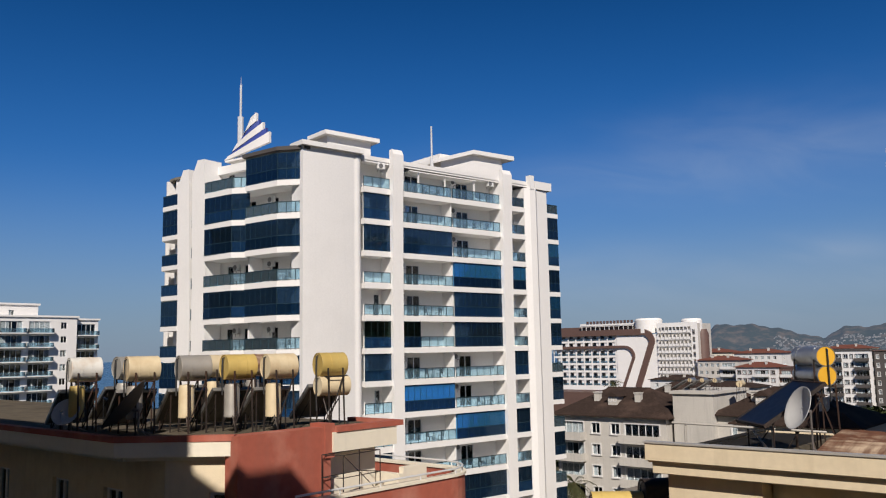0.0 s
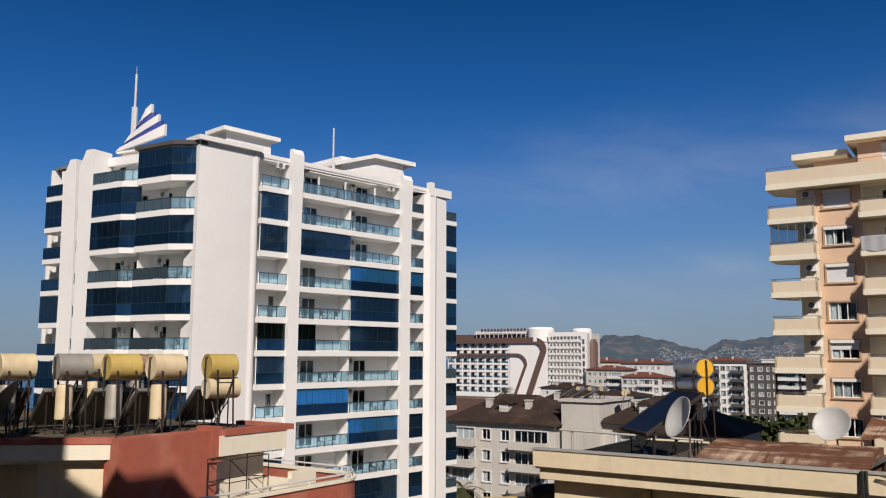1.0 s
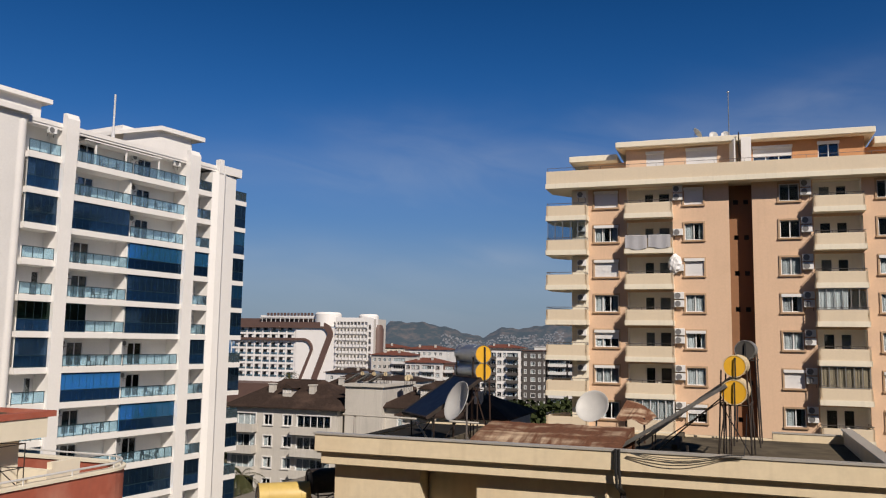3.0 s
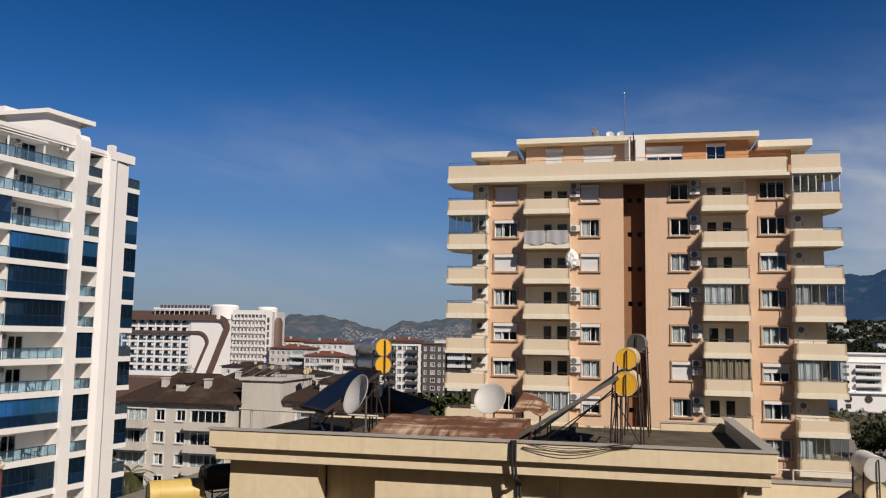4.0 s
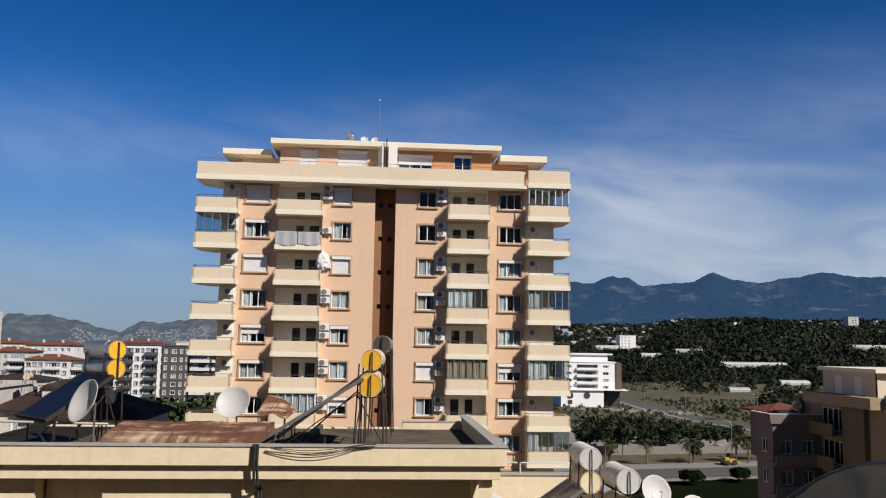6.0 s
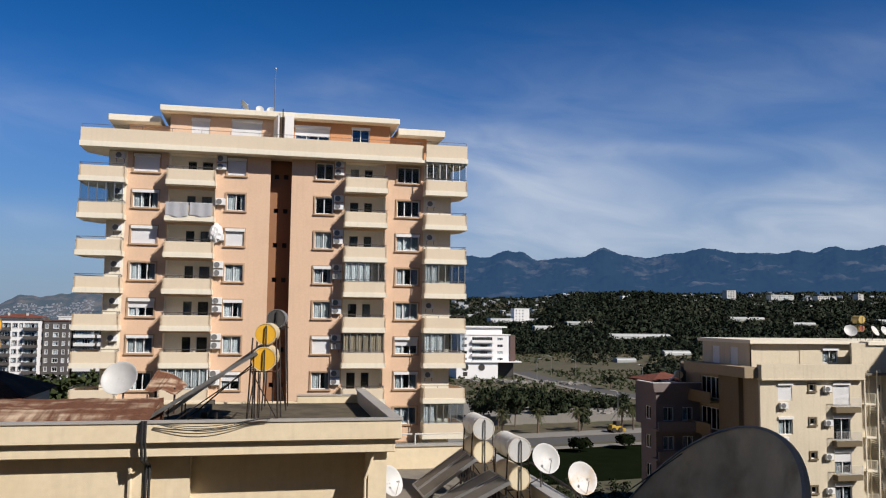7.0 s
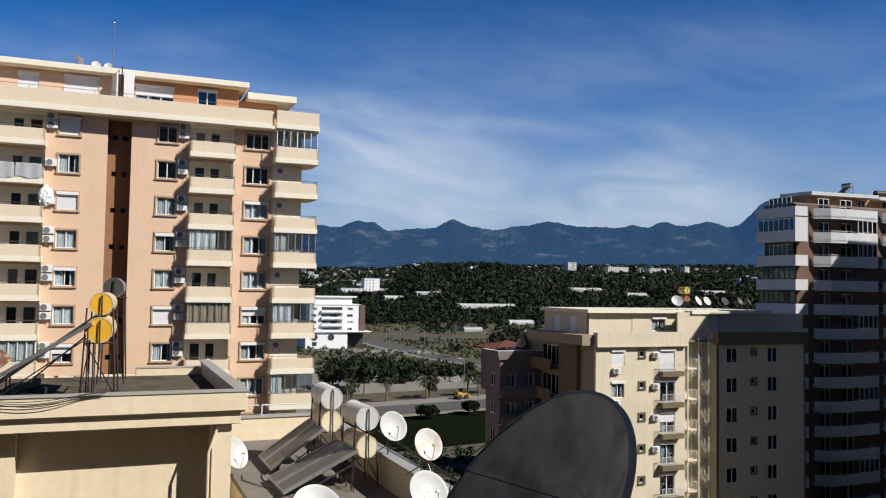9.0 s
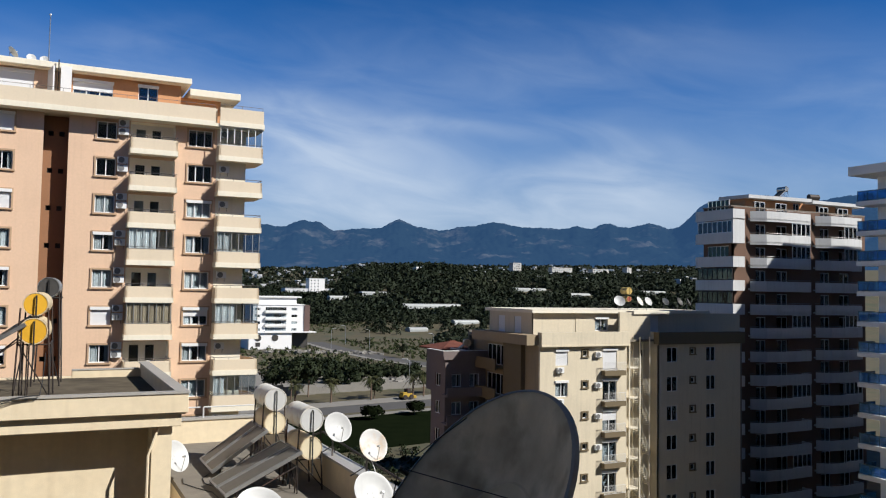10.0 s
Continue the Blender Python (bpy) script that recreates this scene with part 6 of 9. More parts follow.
# ---- lower roof with tilted collectors ----
def low_block():
    root = thing("apartment_block", (5.3, 22, 0), "cream apartment block with a dusty flat roof and low parapets", "apartment building", fixed=True)
    bm = bmesh.new()
    box(bm, 3.45, 7.0, 15.5, 28.3, 0, 21.7)
    part("wall", bm, YELLOW_WALL, root)
    bm = bmesh.new()
    box(bm, 3.45, 7.3, 15.4, 28.4, 21.7, 21.85)
    part("roof", bm, CONCRETE, root, "dusty screed roof")
    bm = bmesh.new()
    m = stage(6.95, 15.4, 90)
    box(bm, 0, 13.0, -0.32, 0.0, 21.5, 22.62, m), box(bm, 3.45 - 15.4 + 11.95, 13.0, 0.0, 0.0, 21.5, 21.5, m)
    box(bm, 3.45, 7.0, 28.1, 28.4, 21.85, 22.6)
    part("parapet", bm, YELLOW_WALL, root, "cream parapet")
    bm = bmesh.new()
    box(bm, 6.9, 7.32, 15.35, 28.45, 22.62, 22.68), box(bm, 3.45, 6.9, 28.05, 28.45, 22.6, 22.66)
    part("coping", bm, COPING, root)
    bm = bmesh.new()
    for x0, x1 in ((3.5, 5.0), (5.1, 6.8)):
        tube(bm, [(x0, 28.2, 23.0), (x1, 28.2, 23.0)], 0.025, 6)
        tube(bm, [(x0, 28.2, 22.6), (x0, 28.2, 23.0)], 0.025, 6)
    part("handrail", bm, RAIL_WHITE, root)


low_block()
bm = bmesh.new()
tube(bm, [(7.42, 15.6, 22.75), (7.42, 22.6, 22.95), (7.3, 23.4, 22.7)], 0.03, 6)
tagged(new("pipe", mesh_of("pipe", bm, STEEL_DARK, True)), "dark water pipe clipped along the parapet coping", "pipe")
bm = bmesh.new()
tube(bm, [(7.06 + 0.05 * math.sin(i), 17.9 - 0.12 * i, 23.1 - 0.11 * i - 0.1 * math.sin(i * 0.7)) for i in range(12)], 0.012, 5)
tagged(new("cable", mesh_of("cable", bm, RAIL_WHITE, True)), "white aerial cable hanging from a dish", "cable")
ZL = 21.85
solar_heater((6.18, 23.0, ZL), 0, "pair of cream-capped solar tanks over a dusty tilted collector",
             [(0, 0.1, 1.99, 0.32, 1.3, TANK_WHITE, DISH), (0, 0.1, 1.33, 0.31, 1.3, TANK_CREAM, END_CREAM)],
             [(-0.2, 0.75, -0.25, 1.15, -1.75, 0.12, DUSTY_PANEL), (0.85, 1.6, -0.25, 1.15, -1.75, 0.12, DUSTY_PANEL)])
solar_heater((6.4, 20.35, ZL), 2, "pair of white-capped solar tanks over a dusty tilted collector",
             [(0, 0, 1.82, 0.31, 1.3, TANK_WHITE, DISH), (0, 0, 1.1, 0.29, 1.3, TANK_CREAM, END_CREAM)],
             [(-0.1, 0.7, -0.25, 1.0, -2.15, 0.1, DUSTY_PANEL), (0.8, 1.6, -0.25, 1.0, -2.15, 0.1, DUSTY_PANEL)])
satellite_dish((7.08, 20.45, 22.68), 0.38, 12, 25, "white satellite dish clamped on the parapet", DISH, 0.72)
satellite_dish((7.0, 17.75, 22.7), 0.36, 14, 25, "rust-stained white satellite dish clamped on the parapet", DISH_RUST, 0.72)
satellite_dish((6.3, 15.9, ZL), 0.45, 15, 35, "white satellite dish on the flat roof", DISH, 0.95)
satellite_dish((4.1, 16.3, ZL), 0.5, 5, 45, "pale satellite dish on the flat roof", DISH, 0.7)
satellite_dish((3.42, 22.95, ZL), 0.42, 40, 25, "off-white satellite dish beside the collectors", DISH, 0.6)
bm = bmesh.new()
for q in range(5):
    x, y = 3.9 + 0.5 * q, 20 + 0.4 * q
    tube(bm, [(x + 0.3 * math.sin(i * 1.1 + q), y + 0.6 * i, ZL + 0.02) for i in range(6)], 0.012, 4)
tagged(new("hose", mesh_of("hose", bm, CABLE)), "black hoses lying across the dusty roof", "hose")


# ---- the building the camera stands on ----
def own_block():
    root = thing("apartment_block", (0, -7, 0), "unseen cream apartment block behind the viewpoint", "apartment building", fixed=True)
    bm = bmesh.new()
    box(bm, -5.6, -4.2, -14, -1.5, 0, 36.6), box(bm, -4.2, 14, -14, -1.5, 0, 37.2), box(bm, -26, -5.6, -14, -1.5, 0, 37.5), box(bm, -2.95, -1.2, -3.5, -1.5, 37.2, 38.4)
    part("wall", bm, YELLOW_WALL, root)
    # unseen wing, added to block low skylight from the court and towers
    bm = bmesh.new()
    box(bm, 14, 66, -16, -3, 0, 39.5)
    part("east_wing", bm, YELLOW_WALL, root)
    bm = bmesh.new()
    box(bm, -2.5, 3.2, -1.5, 0.25, 25.2, 25.45)
    part("balcony", bm, CREAM_PALE, root)
    bm = bmesh.new()
    prism(bm, [(0.2, 0.3), (6.0, 0.3), (6.0, 6.0), (0.2, 6.0)], 23.0, 23.25)
    box(bm, 0.4, 5.8, 0.3, 5.8, 0, 23.0)
    part("lower_roof", bm, CONCRETE, root)


own_block()


def big_dish():
    """A large dish close by, seen from its shaded hollow side, looking up to the left."""
    az, el, d, r = radians(27.5), radians(-15.0), 4.6, 0.78
    c = Vector((0.08 + d * math.sin(az) * math.cos(el), d * math.cos(az) * math.cos(el), EYE + d * math.sin(el)))
    naz, nel = radians(-89.0), radians(37.8)
    nrm = Vector((math.sin(naz) * math.cos(nel), math.cos(naz) * math.cos(nel), math.sin(nel)))
    ob = thing("satellite_dish", (c.x + 0.25, c.y, 23.25), "large dirty grey satellite dish in shade", "satellite dish", "satellite dishes", fixed=True)
    m = Matrix.Translation(c) @ nrm.to_track_quat("Z", "Y").to_matrix().to_4x4()
    depth = 0.24
    prof = [(r * i / 14, depth * (i / 14) ** 2 - depth) for i in range(15)]
    bm = bmesh.new()
    lathe(bm, prof + [(r + 0.015, 0.0), (r + 0.018, -0.02)] + [(q * 1.005, z - 0.014) for q, z in prof[::-1]], 72, m)
    bowl = part("bowl", bm, DISH_GREY, ob, smooth=True)
    bm = bmesh.new()
    lathe(bm, [(r + 0.004, 0.012), (r + 0.022, 0.008), (r + 0.026, -0.02), (r + 0.01, -0.03)], 72, m)
    part("rim", bm, DISH_RIM, bowl, "worn rolled rim", smooth=True)
    bm = bmesh.new()
    lathe(bm, [(0.30, -depth + 0.045), (0.31, -depth + 0.048), (0.325, -depth + 0.045)], 40, m)
    part("hub_ring", bm, DISH_GREY, bowl)
    bm = bmesh.new()
    f = m @ Vector((0, 0, 0.45))
    for a in (0.3, 2.4, 4.5):
        tube(bm, [m @ Vector((r * 0.99 * math.cos(a), r * 0.99 * math.sin(a), 0)), f], 0.003, 5)
    tube(bm, [f, f + nrm * -0.06], 0.014, 8)
    part("feed_arm", bm, STEEL_DARK, bowl)
    bm = bmesh.new()
    b = m @ Vector((0, 0, -depth - 0.02))
    tube(bm, [b, b - nrm * 0.25], 0.07, 10), tube(bm, [b - nrm * 0.22, (b.x + 0.2, b.y, 23.25)], 0.05, 10)
    part("mast", bm, STEEL_DARK, ob)


big_dish()


# dishes and a box on the penthouse roof of the peach tower
satellite_dish((-2.75, 76.2, 45.3), 0.5, 112, 40, "pale satellite dish on a penthouse roof", DISH, 0.75)
satellite_dish((-1.3, 75.9, 45.3), 0.36, 10, 25, "small pale satellite dish on a penthouse roof", DISH, 0.4)
satellite_dish((-0.3, 75.9, 45.3), 0.34, -8, 28, "small white satellite dish on a penthouse roof", DISH, 0.4)


def twisted_wire():
    """A coil of wire lying over the parapet by the large dish."""
    bm = bmesh.new()
    for q in range(3):
        pts = []
        for i in range(19):
            s = i / 18
            pts.append((7.5 - 0.15 * s + 0.05 * math.sin(i * 1.3 + q), 16.6 - 1.5 * s, 22.72 + 0.42 * math.sin(math.pi * s) + 0.04 * math.cos(i * 1.7 + 2 * q)))
        tube(bm, pts, 0.008, 4)
    tagged(new("wire", mesh_of("wire", bm, CABLE)), "loose twisted black wires over the parapet", "cable")


twisted_wire()
# ---- other buildings ----
def block(label, x0, x1, y0, y1, top, n, fh=3.0, paint=None, cols=(), side=0, side_cols=(), balc=(), side_balc=(), roof="flat", roof_paint=None,
          win=(1.3, 1.4), rail="solid", name="apartment_building", group="", trim=None, balc_paint=None, base=0.0, parapet=0.5, lights=2, rise=1.7, chimneys=(0.3, 0.68)):
    """An apartment house square to the axes. cols: left edges of window columns on the front; side: -1 or 1 for the flank that also has windows."""
    paint, bp = paint or WHITE_FAR, balc_paint or paint or WHITE_FAR
    root = thing(name, ((x0 + x1) / 2, (y0 + y1) / 2, base), label, "apartment building", group, fixed=True)
    mf = stage(x0, y0)
    fronts = [(mf, x1 - x0, cols, balc)]
    if side > 0:
        fronts.append((stage(x1, y0, 90), y1 - y0, side_cols, side_balc))
    elif side < 0:
        fronts.append((stage(x0, y1, -90), y1 - y0, side_cols, side_balc))
    for m, ln, cs, bs in fronts:
        holes, items = [], []
        for k in range(n):
            z = top - parapet - fh * (k + 1)
            for c in cs:
                c, w = c if isinstance(c, tuple) else (c, win[0])
                holes.append((c, c + w, z + 0.9, z + 0.9 + win[1])), items.append((c, z + 0.9, w, win[1], lights))
            for a, b in bs:
                holes.append((a + 0.3, b - 0.3, z + 0.12, z + 2.35)), items.append((a + 0.3, z + 0.12, b - a - 0.6, 2.23, max(2, round((b - a) / 1.1))))
        bm = bmesh.new()
        wall(bm, m, ln - (0.25 if m is not mf else 0), base, top, holes, 0.25, 0.25 if (m is not mf and side > 0) else 0)
        part("wall", bm, paint, root)
        for x, z, w, h, li in items:
            window(root, m, x, z, w, h, li, random.choice(("open", "part", "part", "net")), trim)
        for a, b in bs:
            for k in range(n):
                z = top - parapet - fh * (k + 1)
                key = ("farbalc", round(b - a, 2), rail, bp.name)

                def make(b=b, a=a):
                    bm = bmesh.new()
                    box(bm, 0, b - a, -1.3, 0, -0.08, 0.1)
                    s = mesh_of("balcony", bm, bp)
                    bm = bmesh.new()
                    if rail == "solid":
                        box(bm, 0, b - a, -1.36, -1.22, -0.1, 1.0), box(bm, 0, 0.12, -1.22, 0, -0.1, 1.0), box(bm, b - a - 0.12, b - a, -1.22, 0, -0.1, 1.0)
                        return s, mesh_of("parapet", bm, bp)
                    box(bm, 0, b - a, -1.3, -1.26, 0.1, 0.95), box(bm, 0, 0.04, -1.26, 0, 0.1, 0.95), box(bm, b - a - 0.04, b - a, -1.26, 0, 0.1, 0.95)
                    return s, mesh_of("railing", bm, GLASS_RAIL if rail == "glass" else GLASS_BLUE)
                s, r = shared(key, make)
                o = piece("balcony", s, root, m @ pose(a, 0, z))
                piece("parapet" if rail == "solid" else "railing", r, o)
    bm = bmesh.new()
    if side <= 0:
        box(bm, x1 - 0.25, x1, y0 + 0.25, y1, base, top)
    if side >= 0:
        box(bm, x0, x0 + 0.25, y0 + 0.25, y1, base, top)
    box(bm, x0 + 0.25, x1 - 0.25, y1 - 0.25, y1, base, top)
    part("back_wall", bm, paint, root)
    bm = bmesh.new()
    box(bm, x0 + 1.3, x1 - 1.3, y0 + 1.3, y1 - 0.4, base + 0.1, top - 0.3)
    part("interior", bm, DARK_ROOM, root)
    bm = bmesh.new()
    if roof == "flat":
        box(bm, x0 - 0.3, x1 + 0.3, y0 - 0.3, y1 + 0.3, top, top + 0.35), box(bm, x0 - 0.1, x1 + 0.1, y0 - 0.1, y1 + 0.1, top - 0.12, top)
        part("roof", bm, roof_paint or paint, root)
    else:
        e, ins = 0.7, min(x1 - x0, y1 - y0) * 0.42
        lo = [bm.verts.new(v) for v in ((x0 - e, y0 - e, top), (x1 + e, y0 - e, top), (x1 + e, y1 + e, top), (x0 - e, y1 + e, top))]
        lo2 = [bm.verts.new((v.co.x, v.co.y, top + 0.16)) for v in lo]
        ym = (y0 + y1) / 2
        rg = [bm.verts.new((x0 + ins, ym, top + rise)), bm.verts.new((x1 - ins, ym, top + rise))]
        bm.faces.new(lo[::-1])
        for i in range(4):
            bm.faces.new((lo[i], lo[(i + 1) % 4], lo2[(i + 1) % 4], lo2[i]))
        bm.faces.new((lo2[0], lo2[1], rg[1], rg[0])), bm.faces.new((lo2[2], lo2[3], rg[0], rg[1]))
        bm.faces.new((lo2[1], lo2[2], rg[1])), bm.faces.new((lo2[3], lo2[0], rg[0]))
        part("roof", bm, roof_paint or TILE_RED, root, "tiled hip roof")
        # ridge and a pair of chimneys
        bm = bmesh.new()
        box(bm, x0 + ins, x1 - ins, ym - 0.12, ym + 0.12, top + rise - 0.08, top + rise + 0.08)
        part("ridge", bm, roof_paint or TILE_RED, root)
        for fx in chimneys:
            bm = bmesh.new()
            cx, cy = x0 + (x1 - x0) * fx, y0 + (y1 - y0) * 0.25
            box(bm, cx - 0.4, cx + 0.4, cy - 0.4, cy + 0.4, top + 0.6, top + rise * 0.5 + 1.2), box(bm, cx - 0.5, cx + 0.5, cy - 0.5, cy + 0.5, top + rise * 0.5 + 1.2, top + rise * 0.5 + 1.35)
            part("chimney", bm, GREY_WALL, root)
    return root


def dormer(root, x, y, z):
    bm = bmesh.new()
    box(bm, x - 0.7, x + 0.7, y, y + 2.4, z - 0.5, z + 0.75)
    d = part("dormer", bm, GREY_WALL, root)
    bm = bmesh.new()
    a = [bm.verts.new(v) for v in ((x - 1.1, y - 0.3, z + 0.7), (x, y - 0.3, z + 1.35), (x + 1.1, y - 0.3, z + 0.7))]
    b = [bm.verts.new((v.co.x, y + 3.0, v.co.z)) for v in a]
    bm.faces.new(a), bm.faces.new(b[::-1]), bm.faces.new((a[0], a[1], b[1], b[0])), bm.faces.new((a[1], a[2], b[2], b[1])), bm.faces.new((a[2], a[0], b[0], b[2]))
    part("dormer_roof", bm, TILE_BROWN, d)
    for sx in (-0.35, 0.35):
        piece("window", frame_mesh(0.5, 0.6, 1, PVC, 0.06), d, pose(x + sx - 0.25, y - 0.05, z))


# grey house with the brown tiled roof
g1 = block("grey rendered apartment house with a dark brown tiled roof", -66.5, -49.8, 100, 112, 17.7, 6, 2.85, GREY_WALL, (5.6, 8.6), 1, (3.0, 7.0),
           ((0.2, 4.6), (10.4, 16.0)), roof="hip", roof_paint=TILE_BROWN, parapet=0.35, trim=WHITE_FAR, rise=3.6)
dormer(g1, -58.5, 101.8, 19.6)
g2 = block("grey apartment house with a dark brown tiled roof and dormers", -44.0, -30.5, 102, 114, 18.2, 6, 2.85, GREY_WALL, (2.0, 5.2, 9.4), 1, (3.0, 7.0),
           (), roof="hip", roof_paint=TILE_BROWN, parapet=0.4, trim=WHITE_FAR, rise=3.4)
dormer(g2, -38.8, 103.8, 20.0)
block("pale grey stair tower with a flat slab roof", -49.2, -43.8, 101, 112, 20.9, 2, 2.9, GREY_WALL, (), 0, roof="flat", name="stair_tower", parapet=0.3)
block("low house with a dark brown tiled roof", -70, -52, 128, 140, 17.5, 5, 2.9, GREY_WALL, (2, 6, 10, 14), 1, (3,), roof="hip", roof_paint=TILE_BROWN, rise=3.5)
block("house with a dark brown hip roof behind the flat roof", -34, -22.7, 84, 96, 19.0, 5, 2.9, GREY_WALL, (2, 6, 10), 0, roof="hip", roof_paint=TILE_BROWN, rise=2.6)
for i in range(3):
    solar_heater((-48.4 + 1.7 * i, 103.5, 21.25), 0, "solar heater with tilted collectors on a stair tower roof", [(0.5, 0, 1.3, 0.3, 1.4, ALU, TANK_CREAM)],
                 [(-0.75, 0.75, 0.2, 1.3, -1.9, 0.1, DUSTY_PANEL)])
solar_heater((-41.5, 104, 21.0), 10, "cream solar water tank beyond a stair tower", [(0, 0, 1.1, 0.4, 1.8, TANK_CREAM, TANK_CREAM)], [], foot=-1.0)


# ---- resort hotel ----
def hotel():
    root = thing("hotel", (-183, 345, 0), "large white resort hotel with brown curved cladding and balcony grid", "hotel", fixed=True)
    Y = 330
    m = stage(0, Y)
    cells = [(-220 + 4.15 * i + 0.35, -220 + 4.15 * i + 3.8) for i in range(8)]
    rows = [(30.2 - 3.35 * k, 32.6 - 3.35 * k) for k in range(7)]
    bm = bmesh.new()
    wall(bm, m, 34.0, 0, 33.0, [(a, b, c, d) for a, b in cells for c, d in rows], 0.4, -220)
    part("west_wing", bm, WHITE, root, "white balcony grid")
    bm = bmesh.new()
    box(bm, -219.5, -186.5, Y + 2.2, Y + 14, 0, 33)
    part("interior", bm, GRILLE, root)
    for a, b in cells:
        for c, d in rows:
            piece("railing", shared("hotel_rail", lambda: _box_mesh("railing", 0, 3.45, -0.1, 0.0, 0, 0.95, GLASS_RAIL)), root, m @ pose(a, 0.05, c))
            piece("partition", shared("hotel_part", lambda: _box_mesh("partition", 0, 1.5, 0.4, 2.2, 0, 2.4, WHITE)), root, m @ pose(b - 1.5, 0, c))
    # brown frames bending down at the right
    def stripe(x_end, z_top, z_bot, lean, wdt, y):
        bm = bmesh.new()
        pts = [(-222, z_top)]
        r = 4.5
        for i in range(9):
            a = math.pi / 2 * i / 8
            pts.append((x_end - r + r * math.sin(a), z_top - r + r * math.cos(a)))
        pts.append((x_end - lean, z_bot))
        prev = None
        for i, (x, z) in enumerate(pts):
            a, b = pts[max(0, i - 1)], pts[min(len(pts) - 1, i + 1)]
            d = Vector((b[0] - a[0], b[1] - a[1])).normalized()
            nx, nz = -d.y * wdt / 2, d.x * wdt / 2
            ring = [bm.verts.new(v) for v in ((x + nx, y, z + nz), (x - nx, y, z - nz), (x - nx, y + 1.2, z - nz), (x + nx, y + 1.2, z + nz))]
            if prev:
                for q in range(4):
                    bm.faces.new((prev[q], ring[q], ring[(q + 1) % 4], prev[(q + 1) % 4]))
            else:
                bm.faces.new(ring)
            prev = ring
        bm.faces.new(prev[::-1])
        part("cladding_band", bm, CLADDING, root, "brown curved cladding band")
    stripe(-168.5, 33.6, 9.5, 7.5, 2.6, Y - 1.4), stripe(-177.5, 27.2, 9.5, 5.5, 1.1, Y - 1.3)
    bm = bmesh.new()
    prism(bm, [(-186, Y - 0.5), (-166, Y - 0.5), (-166, Y + 12), (-186, Y + 12)], 0, 32.5)
    part("end_wall", bm, WHITE, root)
    # tower wing with the finer grid
    m2 = stage(-166, Y - 1)
    cells2 = [(0.4 + 1.7 * i, 0.4 + 1.7 * i + 1.45) for i in range(9)]
    holes = [(a, b, 10 + 2.85 * k, 12.35 + 2.85 * k) for a, b in cells2 for k in range(9)] + [(15.9, 17.2, 10 + 3.1 * k, 12.2 + 3.1 * k) for k in range(8)]
    bm = bmesh.new()
    wall(bm, m2, 18.3, 0, 37, holes, 0.4)
    part("east_wing", bm, WHITE, root, "white balcony tower wing")
    bm = bmesh.new()
    box(bm, -165.5, -148.3, Y + 1, Y + 14, 0, 36.5)
    part("interior", bm, GREY_WALL, root)
    for a, b, c, d in holes[:-8]:
        piece("railing", shared("hotel_rail2", lambda: _box_mesh("railing", 0, 1.45, -0.7, -0.6, -0.1, 1.0, WHITE)), root, m2 @ pose(a, 0.05, c))
    bm = bmesh.new()
    for cx, r, z1 in ((-172.5, 6.0, 39.4), (-152.5, 4.4, 38.6)):
        lathe(bm, [(0, 33), (r, 33), (r, z1 - 0.8), (r - 0.8, z1), (0, z1)], 28, pose(cx, Y + 4.5, 0))
    part("drum_tower", bm, WHITE, root, "white rounded roof drum", smooth=True)
    bm = bmesh.new()
    lathe(bm, [(0, 8), (3.0, 8), (3.0, 32), (2.2, 34), (0, 34)], 24, pose(-149.0, Y + 6, 0))
    part("brown_drum", bm, CLADDING, root, smooth=True)
    bm = bmesh.new()
    box(bm, -207, -178, Y + 3, Y + 12, 36.6, 37.0), box(bm, -206.5, -178, Y + 2.8, Y + 3, 37.0, 38.0)
    for i in range(12):
        box(bm, -206 + 2.4 * i, -205.8 + 2.4 * i, Y + 3, Y + 3.2, 33, 36.6)
    part("roof_terrace", bm, WHITE, root)
    bm = bmesh.new()
    box(bm, -219, -178, Y + 5, Y + 12, 33.0, 36.6)
    part("roof_storey", bm, CLADDING, root)
    bm = bmesh.new()
    for i in range(14):
        box(bm, -203 + 1.75 * i, -201.8 + 1.75 * i, Y + 2.5, Y + 2.6, 38.0, 39.1)
    part("sign_bars", bm, CLADDING, root, "row of dark rooftop sign bars")
    bm = bmesh.new()
    box(bm, -224, -140, Y - 22, Y - 3, 0, 8.2)
    part("podium", bm, CLADDING, root)


def _box_mesh(name, x0, x1, y0, y1, z0, z1, mat_):
    bm = bmesh.new()
    box(bm, x0, x1, y0, y1, z0, z1)
    return mesh_of(name, bm, mat_)


hotel()

# ---- white tower by the sea ----
block("white apartment tower with blue balconies by the sea", -190, -165, 48, 76.4, 35.0, 11, 2.75, WHITE, (), 1, (25.2,), (), ((13.5, 18.2), (18.8, 23.4)), rail="glass", win=(1.2, 1.3), parapet=0.4, balc_paint=WHITE)
block("white tower wing with stacked balconies by the sea", -190, -166.5, 76.4, 81.5, 34.6, 11, 2.75, WHITE, (), 1, (), (), ((0.4, 4.8),), rail="glass", parapet=0.4, balc_paint=WHITE)
block("white flat-topped roof hut on the tower", -185, -167, 55, 69.5, 37.4, 1, 2.4, WHITE, (), 1, (9.0,), parapet=0.5, name="roof_hut", base=35.3, win=(1.0, 1.0))

# ---- town houses ----
T = "town houses"
